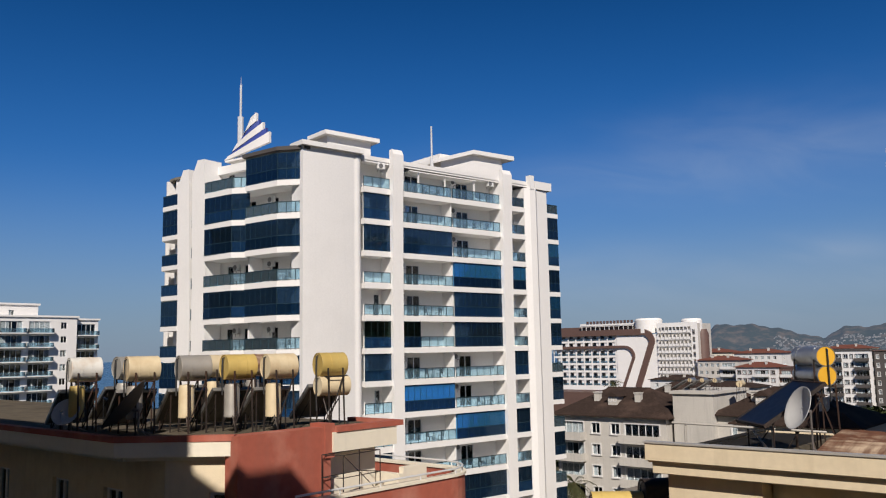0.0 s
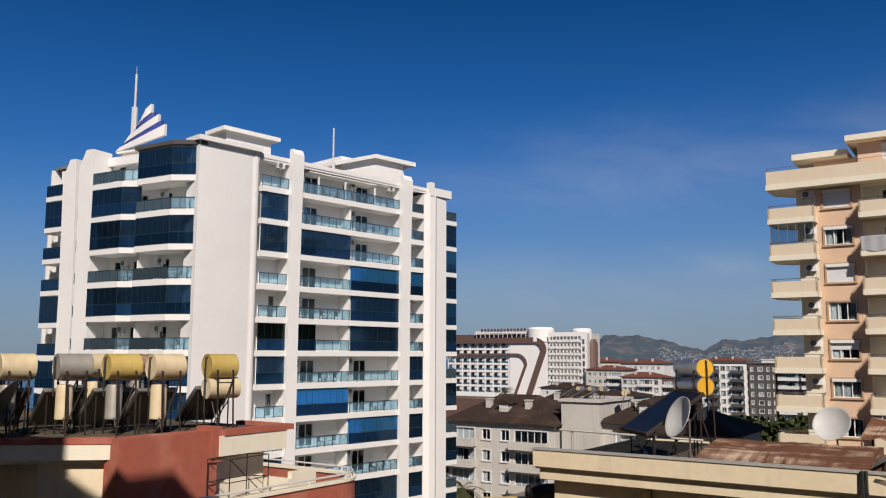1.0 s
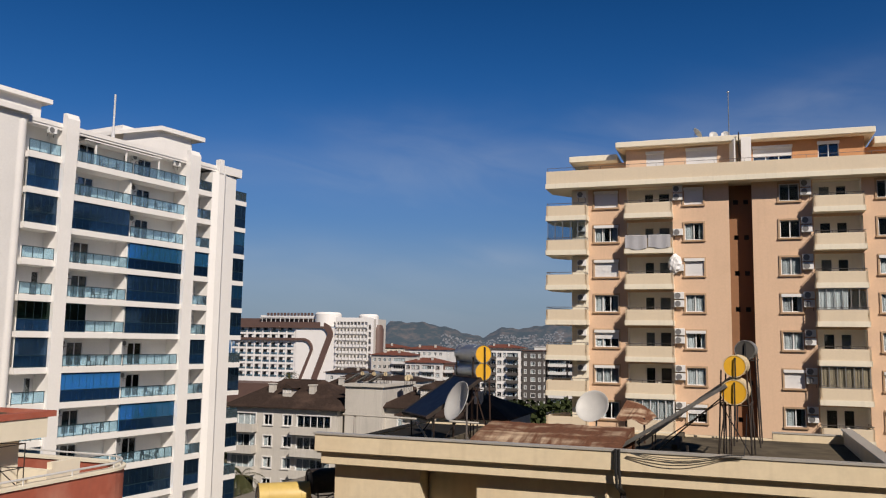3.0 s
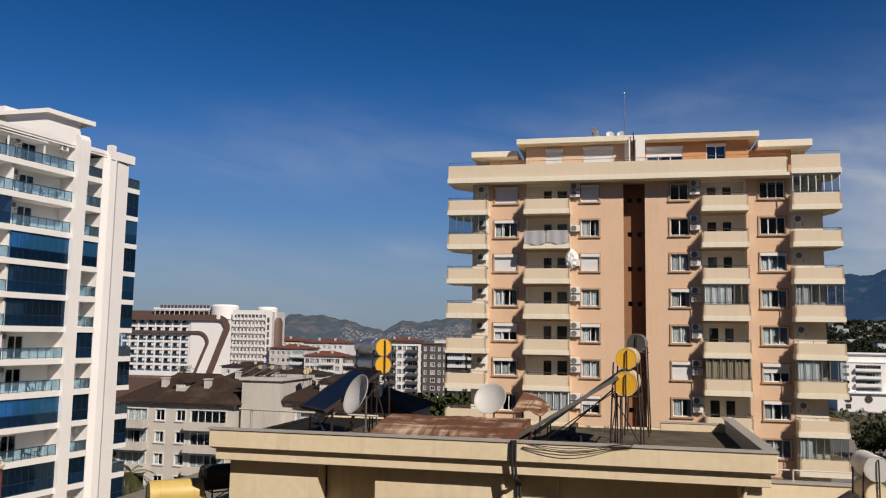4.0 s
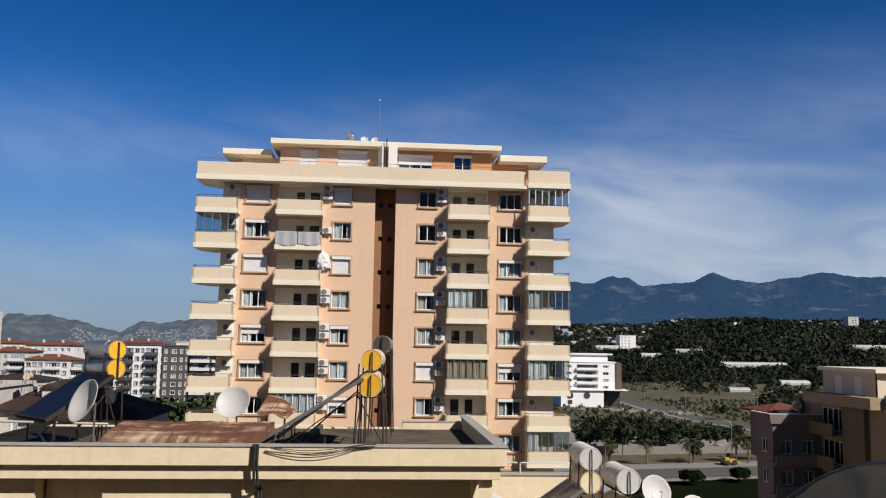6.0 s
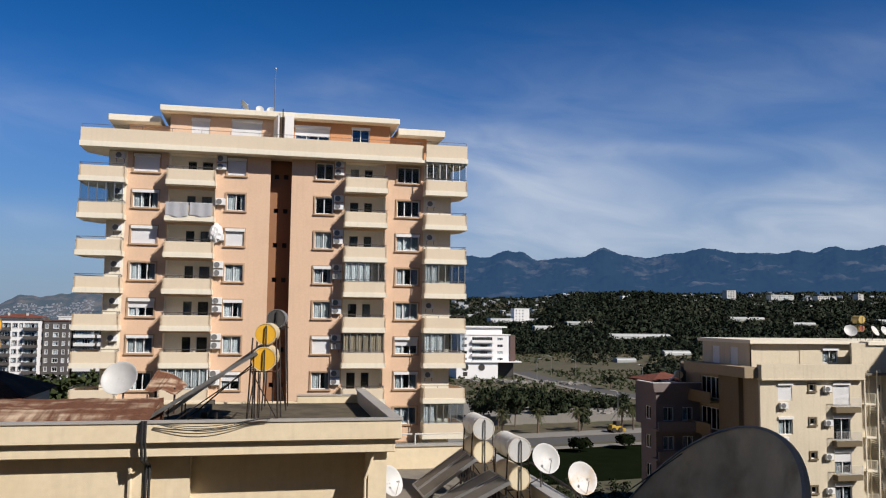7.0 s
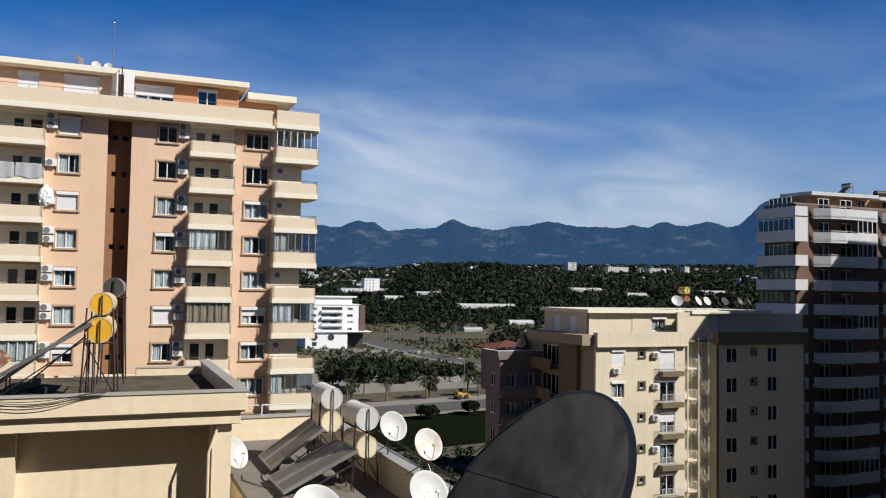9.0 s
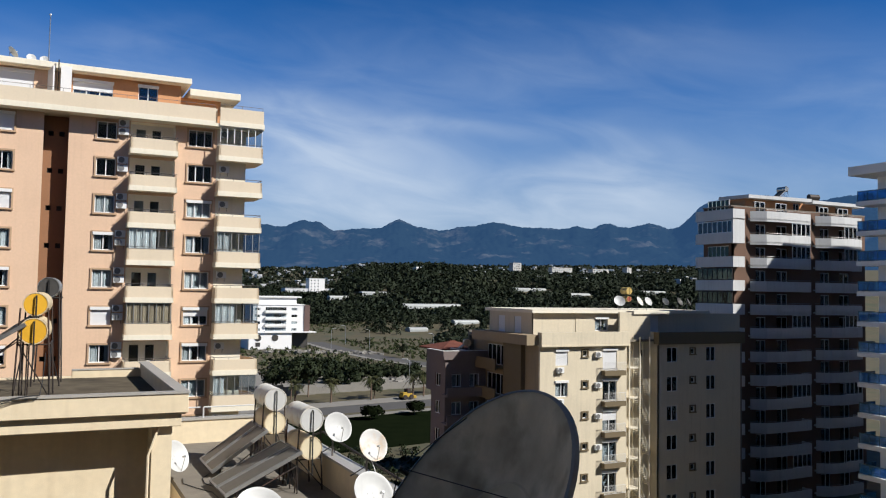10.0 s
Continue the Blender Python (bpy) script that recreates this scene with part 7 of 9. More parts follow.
block("white town house with a red hip roof", -128, -112, 318, 330, 18.4, 5, 3.0, WHITE_FAR, (0.7, 2.8, 4.9, 13.6), 1, (2, 6), ((7.2, 12.8),), roof="hip", roof_paint=TILE_RED, group=T, trim=CLADDING, rise=1.9)
block("brown and white town house with stacked balconies", -112, -107, 320, 332, 18.2, 5, 3.0, CLADDING, (), 1, (2,), ((0.5, 4.5),), group=T, balc_paint=WHITE_FAR)
block("grey-beige town house with a red hip roof", -147, -130, 326, 340, 21.0, 6, 3.0, GREY_WALL, (0.8, 3.2, 5.6, 7.9), 0, (), ((10, 16),), roof="hip", roof_paint=TILE_RED, group=T, balc_paint=WHITE_FAR)
block("cream town house with a red hip roof", -142, -122, 352, 366, 23.4, 7, 3.0, WHITE_FAR, (1, 3.6, 6.2, 8.8, 11.4, 14, 16.6), 1, (3,), (), roof="hip", roof_paint=TILE_RED, group=T)
block("town house with a faded red hip roof", -172, -152, 372, 386, 23.8, 7, 3.0, CREAM_PALE, (1, 3.6, 6.2, 8.8, 11.4, 14, 16.6), 1, (3,), (), roof="hip", roof_paint=TILE_RED, group=T)
block("pale grey town house with glass balconies", -107, -95, 330, 344, 24.0, 7, 3.0, GREY_WALL, (), 1, (3,), ((0.8, 5.5), (6.2, 11.0)), rail="glass", group=T, balc_paint=WHITE_FAR)
block("white and charcoal apartment house with dark trim", -94, -78, 312, 326, 24.2, 7, 3.0, WHITE, (0.6, 7.2, (9.4, 0.8)), 1, (2, 6), ((2.4, 6.6), (10.8, 15.4)), group=T, trim=DARK_FACADE, balc_paint=DARK_FACADE, roof_paint=DARK_FACADE)
block("charcoal apartment house with narrow windows", -77.5, -69.5, 314, 326, 24.0, 7, 3.0, DARK_FACADE, ((0.8, 0.8), (3.4, 1.6), (6.4, 0.8)), 1, (2,), (), group=T, trim=WHITE_FAR, roof_paint=CLADDING)
block("dark apartment house with white balcony bands", -69, -44, 320, 334, 24.6, 7, 3.0, DARK_FACADE, (), 0, (), ((0.5, 7.5), (8.5, 15.5), (16.5, 23.8)), group=T, balc_paint=WHITE_FAR, rail="solid")
block("white town house beyond the dark apartments", -60, -38, 360, 374, 27.0, 8, 3.0, WHITE_FAR, (2, 7, 12, 17), 0, group=T)
block("pale town house with a red roof by the shore", -118, -98, 392, 406, 24.5, 7, 3.0, CREAM_PALE, (2, 6, 10, 14), 1, (3,), roof="hip", roof_paint=TILE_RED, group=T)
block("white town house by the shore", -95, -74, 410, 424, 25.0, 7, 3.0, WHITE_FAR, (2, 6, 10, 14), 1, (3,), group=T)
block("low grey town house", -36, -20, 300, 314, 16, 4, 3.0, GREY_WALL, (2, 6, 10), 0, group=T)
block("white town house beside the hotel", -150, -132, 290, 304, 14.5, 4, 3.0, WHITE_FAR, (2, 6, 10, 14), 1, (3,), roof="hip", roof_paint=TILE_BROWN, group=T)
block("grey town house with balconies", -118, -100, 262, 276, 13.5, 4, 3.0, GREY_WALL, (2, 12), 1, (3,), ((5, 11),), roof="hip", roof_paint=TILE_BROWN, group=T)
block("low house with a brown roof", -92, -74, 232, 246, 12.5, 3, 3.0, GREY_WALL, (2, 6, 12), 1, (3,), roof="hip", roof_paint=TILE_BROWN, group=T)

# ---- white house by the road, over the trees ----
wb = block("white apartment house with long balconies on a white plinth", 84, 107, 360, 376, 19.3, 4, 3.0, WHITE, ((0.8, 2.4), (17.2, 2.6)), 1, (5,), ((5.2, 15.2),), balc_paint=WHITE, parapet=0.3, win=(2.4, 1.2), base=7.5)
bm = bmesh.new()
box(bm, 82, 101, 358, 376, 0, 7.2), box(bm, 82, 112, 357, 376.5, 7.2, 7.6), box(bm, 87, 104, 362, 374, 19.6, 22.6), box(bm, 86, 106, 361, 375, 22.6, 23.2)
part("plinth", bm, WHITE, wb)
bm = bmesh.new()
for x in (86, 93.5):
    lathe(bm, [(0, 0.05), (1.3, 0.05), (1.45, 0.15), (1.45, 0)], 24, pose(x, 357.98, 5.0, 90))
box(bm, 85, 87, 357.9, 358.0, 1.2, 3.0), box(bm, 101.2, 110, 364, 366, 0, 7.2)
part("porthole", bm, DARK_ROOM, wb, "dark round shop windows")
bm = bmesh.new()
box(bm, 107.0, 109.5, 359.5, 376, 7.6, 19.3)
part("brown_pier", bm, CLADDING, wb, "dark brown cladding pier")

# ---- ochre block beside the dish ----
def ochre_block():
    root = thing("apartment_block", (52, 76, 0), "ochre apartment block with olive bands, small balconies and fire stair", "apartment building", fixed=True)
    Y = 69.7
    m = stage(45.05, Y)
    rows = [21.25 - 3.15 * k for k in range(7)]
    holes, items = [], []
    for k, h in enumerate(rows):
        holes += [(1.85, 3.35, h - 1.62, h), (5.15, 5.75, h - 0.75, h - 0.15), (7.7, 9.5, h - 2.2, h)]
        items += [(1.85, h - 1.62, 1.5, 1.62, 2, ("shut", "part", "part", "net", "part", "net", "part")[k]), (5.15, h - 0.75, 0.6, 0.6, 1, "open"), (7.7, h - 2.2, 1.8, 2.2, 2, ("shut", "open", "half", "net", "part", "net", "part")[k])]
    bm = bmesh.new()
    wall(bm, m, 10.8, 0, 21.7, holes, 0.25)
    part("front_wall", bm, OCHRE_WALL, root, "ochre rendered front wall")
    for x, z, w, h, n, st in items:
        window(root, m, x, z, w, h, n, st, OLIVE if w < 1 else None, boxed=w > 1)
    # small balconies with bar rails
    for h in rows:
        bm = bmesh.new()
        box(bm, 7.5, 10.2, -0.7, 0, h - 2.75, h - 2.25, m)
        b = part("balcony", bm, OLIVE, root, "olive-edged balcony")
        piece("railing", rail_mesh(2.7, 0.9, 0.11, RAIL_WHITE), b, m @ pose(7.5, -0.65, h - 2.25))
    for k in (0, 1, 2, 3):
        put_ac(m, 7.0, 0, rows[k] - 0.85)
    for k in (0, 1, 3):
        put_ac(m, 2.3, 0, rows[k] - 2.35)
    bm = bmesh.new()
    box(bm, -0.1, 10.9, -0.45, 0.3, 21.7, 22.98, m), box(bm, -0.1, 10.9, -0.5, 0.3, 21.55, 21.7, m)
    part("parapet", bm, OCHRE_WALL, root, "deep ochre parapet band")
    # set-back bay with the fire stair
    bm = bmesh.new()
    m2 = stage(55.85, Y + 1.2)
    wall(bm, m2, 4.1, 0, 25.0, [(2.9, 3.4, h - 1.0, h - 0.3) for h in rows], 0.25)
    part("stair_wall", bm, OCHRE_WALL, root)
    bm = bmesh.new()
    box(bm, 55.6, 55.85, Y + 0.25, Y + 1.45, 0, 22.9), box(bm, 59.95, 60.2, Y, Y + 1.45, 0, 22.9)
    part("return_wall", bm, OCHRE_WALL, root)
    # right wing
    m3 = stage(60.0, Y)
    h3 = []
    for h in rows:
        h3 += [(1.3, 2.8, h - 1.62, h), (4.6, 5.2, h - 0.75, h - 0.15), (6.9, 8.3, h - 1.62, h)]
    bm = bmesh.new()
    wall(bm, m3, 12.0, 0, 21.6, h3, 0.25)
    part("front_wall", bm, OCHRE_WALL, root)
    for x0, x1, z0, z1 in h3:
        window(root, m3, x0, z0, x1 - x0, z1 - z0, 2 if x1 - x0 > 1 else 1, "part", OLIVE if x1 - x0 < 1 else None)
    bm = bmesh.new()
    box(bm, -0.3, 12.2, -0.55, 0.3, 21.6, 22.9, m3)
    part("parapet", bm, OLIVE, root, "olive parapet band")
    # left flank with boxed balconies, its shade put into umber and darkened olive
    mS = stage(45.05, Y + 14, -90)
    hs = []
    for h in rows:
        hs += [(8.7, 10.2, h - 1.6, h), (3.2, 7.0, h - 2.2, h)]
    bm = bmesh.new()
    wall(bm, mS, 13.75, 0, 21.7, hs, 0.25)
    part("side_wall", bm, FLANK_SHADE, root)
    for x0, x1, z0, z1 in hs:
        window(root, mS, x0, z0, x1 - x0, z1 - z0, 2 if x1 - x0 < 2 else 4, "shut" if z1 > 20 and x1 - x0 < 2 else "part", None)
    bm = bmesh.new()
    box(bm, 7.6, 11.2, -0.5, 0.0, 0, 22.7, mS)
    part("pier", bm, OLIVE, root, "olive pier")
    for h in rows:
        bm = bmesh.new()
        box(bm, 2.6, 7.6, -1.4, 0.0, h - 2.5, h - 2.3, mS), box(bm, 2.6, 7.6, -1.5, -1.35, h - 2.6, h - 1.4, mS), box(bm, 2.6, 2.75, -1.35, 0, h - 2.5, h - 1.4, mS)
        part("balcony", bm, OLIVE, root, "olive balcony")
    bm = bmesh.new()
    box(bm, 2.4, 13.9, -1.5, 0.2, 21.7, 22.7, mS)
    part("side_parapet", bm, FLANK_SHADE, root)
    # roof, penthouse
    bm = bmesh.new()
    box(bm, 45.0, 72, Y + 0.3, Y + 15, 21.9, 22.1), box(bm, 72, 72.25, Y, Y + 15, 0, 22.5), box(bm, 45, 72, Y + 15, Y + 15.25, 0, 22.5)
    part("roof", bm, CONCRETE, root)
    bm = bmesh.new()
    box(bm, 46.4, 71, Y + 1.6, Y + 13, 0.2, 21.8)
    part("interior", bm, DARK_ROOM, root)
    mp = stage(45.6, Y + 2.8)
    hp = [(8.2, 9.9, 22.95, 24.4), (15.2, 16.9, 22.6, 24.6)]
    bm = bmesh.new()
    wall(bm, mp, 23.5, 22.1, 24.85, hp, 0.25, 5.7)
    box(bm, 4.2, 5.7, 1.5, 2.0, 22.1, 24.85, mp)
    part("penthouse_wall", bm, OCHRE_WALL, root)
    ms = stage(46.0, Y + 12, -90)
    hq = [(2.0, 3.4, 22.5, 24.4), (5.4, 6.8, 22.5, 24.4)]
    bm = bmesh.new()
    wall(bm, ms, 9.2, 22.1, 24.85, hq, 0.25)
    box(bm, 46.0, 51.3, Y + 2.85, Y + 3.1, 22.1, 24.85)
    part("penthouse_side", bm, OCHRE_WALL, root)
    for x0, x1, z0, z1 in hq:
        window(root, ms, x0, z0, x1 - x0, z1 - z0, 1, "shut")
    window(root, mp, 8.2, 22.95, 1.7, 1.45, 2, "part", boxed=True), window(root, mp, 15.2, 22.6, 1.7, 2.0, 1, "shut")
    bm = bmesh.new()
    box(bm, 45.5, 69.5, Y + 2.2, Y + 12.2, 24.85, 25.2), box(bm, 57.6, 62.8, Y + 1.0, Y + 3, 24.8, 25.15)
    part("penthouse_roof", bm, CREAM_PALE, root, "pale flat roof slab")
    return root


ochre_block()


def fire_stair():
    ob = thing("fire_stair", (57.6, 70.0, 0), "cream-painted steel spiral fire stair on the ochre block", "fire stair", fixed=True)
    bm = bmesh.new()
    for x in (56.2, 57.6, 58.9):
        for y in (69.7, 70.8):
            box(bm, x, x + 0.1, y, y + 0.1, 0, 22.4)
    part("post", bm, CREAM_PALE, ob)
    for k in range(7):
        z = 19.2 - 3.15 * k
        bm = bmesh.new()
        box(bm, 56.2, 57.4, 69.7, 70.85, z - 0.1, z)
        p = part("landing", bm, CREAM_PALE, ob)
        piece("railing", rail_mesh(1.2, 1.0, 0.12, CREAM_PALE), p, pose(56.2, 69.75, z))
        for i in range(15):
            piece("tread", shared("tread", lambda: _box_mesh("tread", 0, 0.14, 0, 1.0, -0.04, 0, CREAM_PALE)), p, pose(57.4 + 0.1 * i, 69.8, z - 0.21 * i))
        bm = bmesh.new()
        tube(bm, [(57.4, 69.78, z + 1.0), (58.9, 69.78, z - 2.1)], 0.03, 5)
        for i in range(8):
            tube(bm, [(57.4 + 0.2 * i, 69.78, z + 1.0 - 0.413 * i), (57.4 + 0.2 * i, 69.78, z - 0.413 * i)], 0.014, 4)
        part("stair_rail", bm, CREAM_PALE, ob)


fire_stair()
for x, y, r, rz, p in ((57.4, 73, 0.62, -20, DISH), (60.3, 73.2, 0.55, 25, DISH_RUST), (61.7, 73.4, 0.52, 10, DISH), (64.3, 73.5, 0.45, 95, DISH), (66.3, 73.4, 0.5, 20, DISH_DARK), (67.6, 73.4, 0.5, 40, DISH_DARK)):
    satellite_dish((x, y, 25.2), r, rz, 30, "satellite dish on the pale roof slab", p, 0.9)
solar_heater((59.6, 74, 25.2), 0, "yellow and red water tanks on the roof of the ochre block", [(0, 0, 1.2, 0.32, 1.1, TANK_YELLOW, RED), (0, 0, 2.1, 0.4, 1.1, TANK_YELLOW, TANK_YELLOW)], [])
pk = block("dusty pink apartment house with a stepped roof terrace", 39.9, 44.9, 80.5, 84, 19.5, 6, 3.0, PINK_SHADE, ((0.8, 1.2), (3.0, 1.2)), -1, (1,), (), parapet=0.9)
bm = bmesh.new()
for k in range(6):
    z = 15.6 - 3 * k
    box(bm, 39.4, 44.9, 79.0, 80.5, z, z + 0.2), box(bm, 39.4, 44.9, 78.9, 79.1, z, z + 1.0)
part("balcony_stack", bm, PINK_SHADE, pk)
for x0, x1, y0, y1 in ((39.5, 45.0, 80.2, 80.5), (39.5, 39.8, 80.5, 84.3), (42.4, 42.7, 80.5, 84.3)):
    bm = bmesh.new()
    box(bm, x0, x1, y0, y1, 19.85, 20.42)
    part("parapet", bm, PINK_SHADE, pk)
    bm = bmesh.new()
    box(bm, x0 - 0.03, x1 + 0.03, y0 - 0.03, y1 + 0.03, 20.42, 20.48)
    part("coping", bm, WHITE_FAR, pk, "white parapet coping")
block("small roof room with a dark red hip roof", 43.0, 47.5, 87, 92, 20.0, 1, 2.0, PINK_SHADE, (1.5,), 0, roof="hip", roof_paint=TILE_RED, name="roof_room", base=15, rise=0.9, parapet=0.1, chimneys=())
solar_heater((43.9, 83.0, 19.85), -20, "cream water tank on the terrace of the pink house", [(0, 0, 1.25, 0.42, 1.2, TANK_CREAM, TANK_CREAM)], [(0.1, 1.1, -0.3, 1.0, -1.6, 0.1, DUSTY_PANEL)])


# ---- shaded tower with white balcony bands ----
def banded_tower():
    root = thing("apartment_tower", (92, 84, 0), "brown apartment tower with white balcony bands, mostly in shade", "apartment building", fixed=True)
    Y, D = 79.4, 5.2
    m = stage(0, Y)
    zs = [37.1 - 3.06 * k for k in range(13)]
    bays = ((83.6, 93.4), (95.8, 103.6))
    holes = []
    for a, b in bays:
        for z in zs:
            holes += [(a + 1.2, a + 3.0, z + 0.2, z + 2.4), (a + 5.0, a + 7.0, z + 0.2, z + 2.4)]
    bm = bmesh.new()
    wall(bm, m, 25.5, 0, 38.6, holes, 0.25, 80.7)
    part("front_wall", bm, SHADE_BROWN, root, "brown rendered wall")
    for i, h in enumerate(holes):
        window(root, m, h[0], h[2], h[1] - h[0], h[3] - h[2], 2, "open" if i % 3 else "part")
    bm = bmesh.new()
    box(bm, 82, 105, Y + 1.4, Y + D - 0.3, 0.2, 38)
    part("interior", bm, DARK_ROOM, root)
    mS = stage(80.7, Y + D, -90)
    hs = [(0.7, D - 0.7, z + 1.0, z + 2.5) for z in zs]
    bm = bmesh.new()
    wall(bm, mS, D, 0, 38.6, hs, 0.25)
    part("side_wall", bm, SHADE_BROWN, root)
    for h in hs:
        window(root, mS, h[0], h[2], D - 1.4, 1.5, 5, "open", pane=GLASS_GREEN)
    for k, z in enumerate(zs):
        # flank band
        bm = bmesh.new()
        box(bm, -0.2, D + 0.9, -1.0, 0, z - 0.15, z + 0.05, mS), box(bm, -0.3, D + 1.2, -1.15, -1.0, z - 0.3, z + 1.05, mS), box(bm, D + 0.1, D + 1.2, -1.0, 0.9, z - 0.3, z + 1.05, mS)
        part("balcony", bm, BAND_SHADE, root, "white balcony band")
        if k == 1:
            bm = bmesh.new()
            box(bm, D + 0.9, D + 1.2, -1.15, 0.9, z + 1.05, z + 2.9, mS)
            part("balcony_cheek", bm, BAND_SHADE, root)
        if k in (1, 3, 4):
            g = piece("glazing", frame_mesh(D + 1.0, 1.6, 7, PVC if k == 1 else STEEL_DARK, 0.1), root, mS @ pose(0, -1.05, z + 1.05))
            see_through(piece("pane", pane_mesh(D + 1.0, 1.6, GLASS_DARK if k == 1 else GLASS_GREEN), g))
        for a, b in bays:
            bm = bmesh.new()
            # angled left cheek, then the front
            pts = [(a - 0.2, Y), (a - 0.2, Y - 0.4), (a + 1.6, Y - 1.5), (a + 4.0, Y - 1.7), (b, Y - 1.5), (b, Y)]
            prism(bm, pts, z - 0.15, z + 0.05)
            s = part("balcony", bm, BAND_SHADE, root)
            bm = bmesh.new()
            for p, q in zip(pts[1:], pts[2:]):
                p, q = Vector(p), Vector(q)
                d = (q - p).normalized()
                nn = Vector((-d.y, d.x)) * 0.14
                prism(bm, [tuple(p), tuple(q), tuple(q + nn), tuple(p + nn)], z - 0.35, z + 1.0)
            part("parapet", bm, BAND_SHADE, s)
            bm = bmesh.new()
            tube(bm, [(x, y + 0.07, z + 1.18) for x, y in pts[1:5]], 0.035, 5)
            part("railing", bm, RAIL, s)
            if (k + int(a)) % 3 == 1 or k in (1, 2):
                g = piece("glazing", frame_mesh(3.4, 1.7, 4, PVC, 0.07), root, pose(b - 3.5, Y - 1.5, z + 1.0))
                see_through(piece("pane", pane_mesh(3.4, 1.7, GLASS), g))
    bm = bmesh.new()
    mp = stage(84.5, Y + 1.5)
    hp = [(1.5, 3.6, 38.2, 39.7), (9.0, 10.2, 38.0, 39.9), (13.5, 15.0, 38.0, 39.9), (17.5, 19.0, 38.0, 39.9)]
    wall(bm, mp, 21, 37.0, 40.0, hp, 0.25)
    box(bm, 84.5, 84.75, Y + 1.75, Y + D, 37.0, 40.0)
    part("penthouse_wall", bm, ORANGE, root, "orange-brown penthouse wall")
    for h in hp:
        window(root, mp, h[0], h[2], h[1] - h[0], h[3] - h[2], 2, "part")
    bm = bmesh.new()
    prism(bm, [(83.4, Y + D), (84.2, Y + 0.6), (95.2, Y - 0.2), (95.2, Y + D)], 40.0, 40.45), box(bm, 95.8, 106.5, Y + 0.2, Y + D, 39.9, 40.35)
    part("roof", bm, BAND_SHADE, root, "white flat roof slab")
    bm = bmesh.new()
    box(bm, 80.5, 106.3, Y - 0.0, Y + D, 38.6, 38.75)
    part("terrace", bm, CONCRETE, root)
    bm = bmesh.new()
    box(bm, 104.5, 112, Y + 6, Y + 7, 0, 38.5)
    part("far_wing", bm, ORANGE, root, "sunlit orange wing")
    for z in zs:
        bm = bmesh.new()
        box(bm, 107.0, 112, Y + 5.0, Y + 6, z - 0.2, z + 0.9)
        part("balcony", bm, CREAM_PALE, root, "pale balcony on the orange wing")
    return root


banded_tower()
solar_heater((93.0, 81.5, 40.45), 0, "grey solar heater on a tower roof", [(0, 0, 1.5, 0.35, 1.5, ALU, ALU)], [(0, 1.2, -0.2, 1.2, -1.6, 0.1, DUSTY_PANEL)])
solar_heater((99.2, 81.5, 40.35), 80, "dark lying water tank on a tower roof", [(0, 0, 0.75, 0.42, 1.6, STEEL_DARK, STEEL_DARK)], [])


def glass_tower():
    root = thing("apartment_tower", (82, 44, 0), "white-slabbed tower with blue glass balconies in shade", "apartment building", fixed=True)
    m = stage(74.5, 54.2, -90)
    zs = [36.6 - 3.0 * k for k in range(12)]
    holes = [(0.9, 2.3, z + 0.1, z + 2.4) for z in zs]
    bm = bmesh.new()
    wall(bm, m, 2.9, 0, 39.2, holes, 0.25)
    part("wall", bm, WHITE, root)
    for h in holes:
        window(root, m, h[0], h[2], h[1] - h[0], h[3] - h[2], 2, "part")
    # unseen south side is cut back along the sun's bearing to free the ochre front
    bm = bmesh.new()
    prism(bm, [(75.6, 53.5), (75.6, 51.6), (92.0, 32.5), (96, 32.5), (96, 53.5)], 0.2, 39)
    part("interior", bm, DARK_ROOM, root)
    bm = bmesh.new()
    box(bm, 74.75, 97, 53.95, 54.2, 0, 39.2)
    prism(bm, [(74.5, 51.3), (91.8, 31.1), (92.0, 31.3), (74.75, 51.5)], 0, 39.2), box(bm, 92, 97.2, 31.1, 31.4, 0, 39.2), box(bm, 97, 97.2, 31.4, 54.2, 0, 39.2)
    part("side_wall", bm, WHITE, root)
    for z in zs:
        bm = bmesh.new()
        box(bm, -0.6, 2.9, -2.5, 0, z - 0.45, z, m)
        s = part("slab", bm, WHITE, root)
        fr, pa = glass_rail_meshes(3.3)
        r = piece("railing", fr, root, m @ pose(-0.5, -2.4, z))
        see_through(piece("pane", shared("blue_rail33", lambda: _box_mesh("pane", 0, 3.3, -0.01, 0.01, 0.1, 0.96, GLASS_BLUE)), r))
        f2 = m @ pose(-0.5, 0, 0) @ pose(0, 0, 0, 0, 0, -90)
        fr2, pa2 = glass_rail_meshes(1.5)
        r = piece("railing", fr2, root, m @ pose(-0.5, 0, z) @ pose(0, 0, 0, 0, 0, -90))
        see_through(piece("pane", shared("blue_rail15", lambda: _box_mesh("pane", 0, 1.5, -0.01, 0.01, 0.1, 0.96, GLASS_BLUE)), r))
    bm = bmesh.new()
    prism(bm, [(71.4, 55.2), (71.4, 51.0), (73.6, 50.8), (91.8, 30.8), (97.4, 30.8), (97.4, 55.2)], 39.2, 40.1)
    part("roof", bm, WHITE, root, "thick white roof slab")
    # block added out of view, shaped to shade the ochre block's right wing
    bm = bmesh.new()
    prism(bm, [(78.6, 52), (81.6, 44), (95, 44), (95, 52)], 40.1, 46.9)
    part("roof_core", bm, WHITE, root, "white block added on the unseen roof to cast shade")
    root.location += Vector((1.45, 1.05, 0))


glass_tower()
# tall block out of view whose shade falls on the banded tower
block("tall white apartment tower off to the side", 104, 124, 40, 60, 52.0, 14, 3.0, WHITE_FAR, (2, 6, 10, 14), -1, (3, 8, 13))

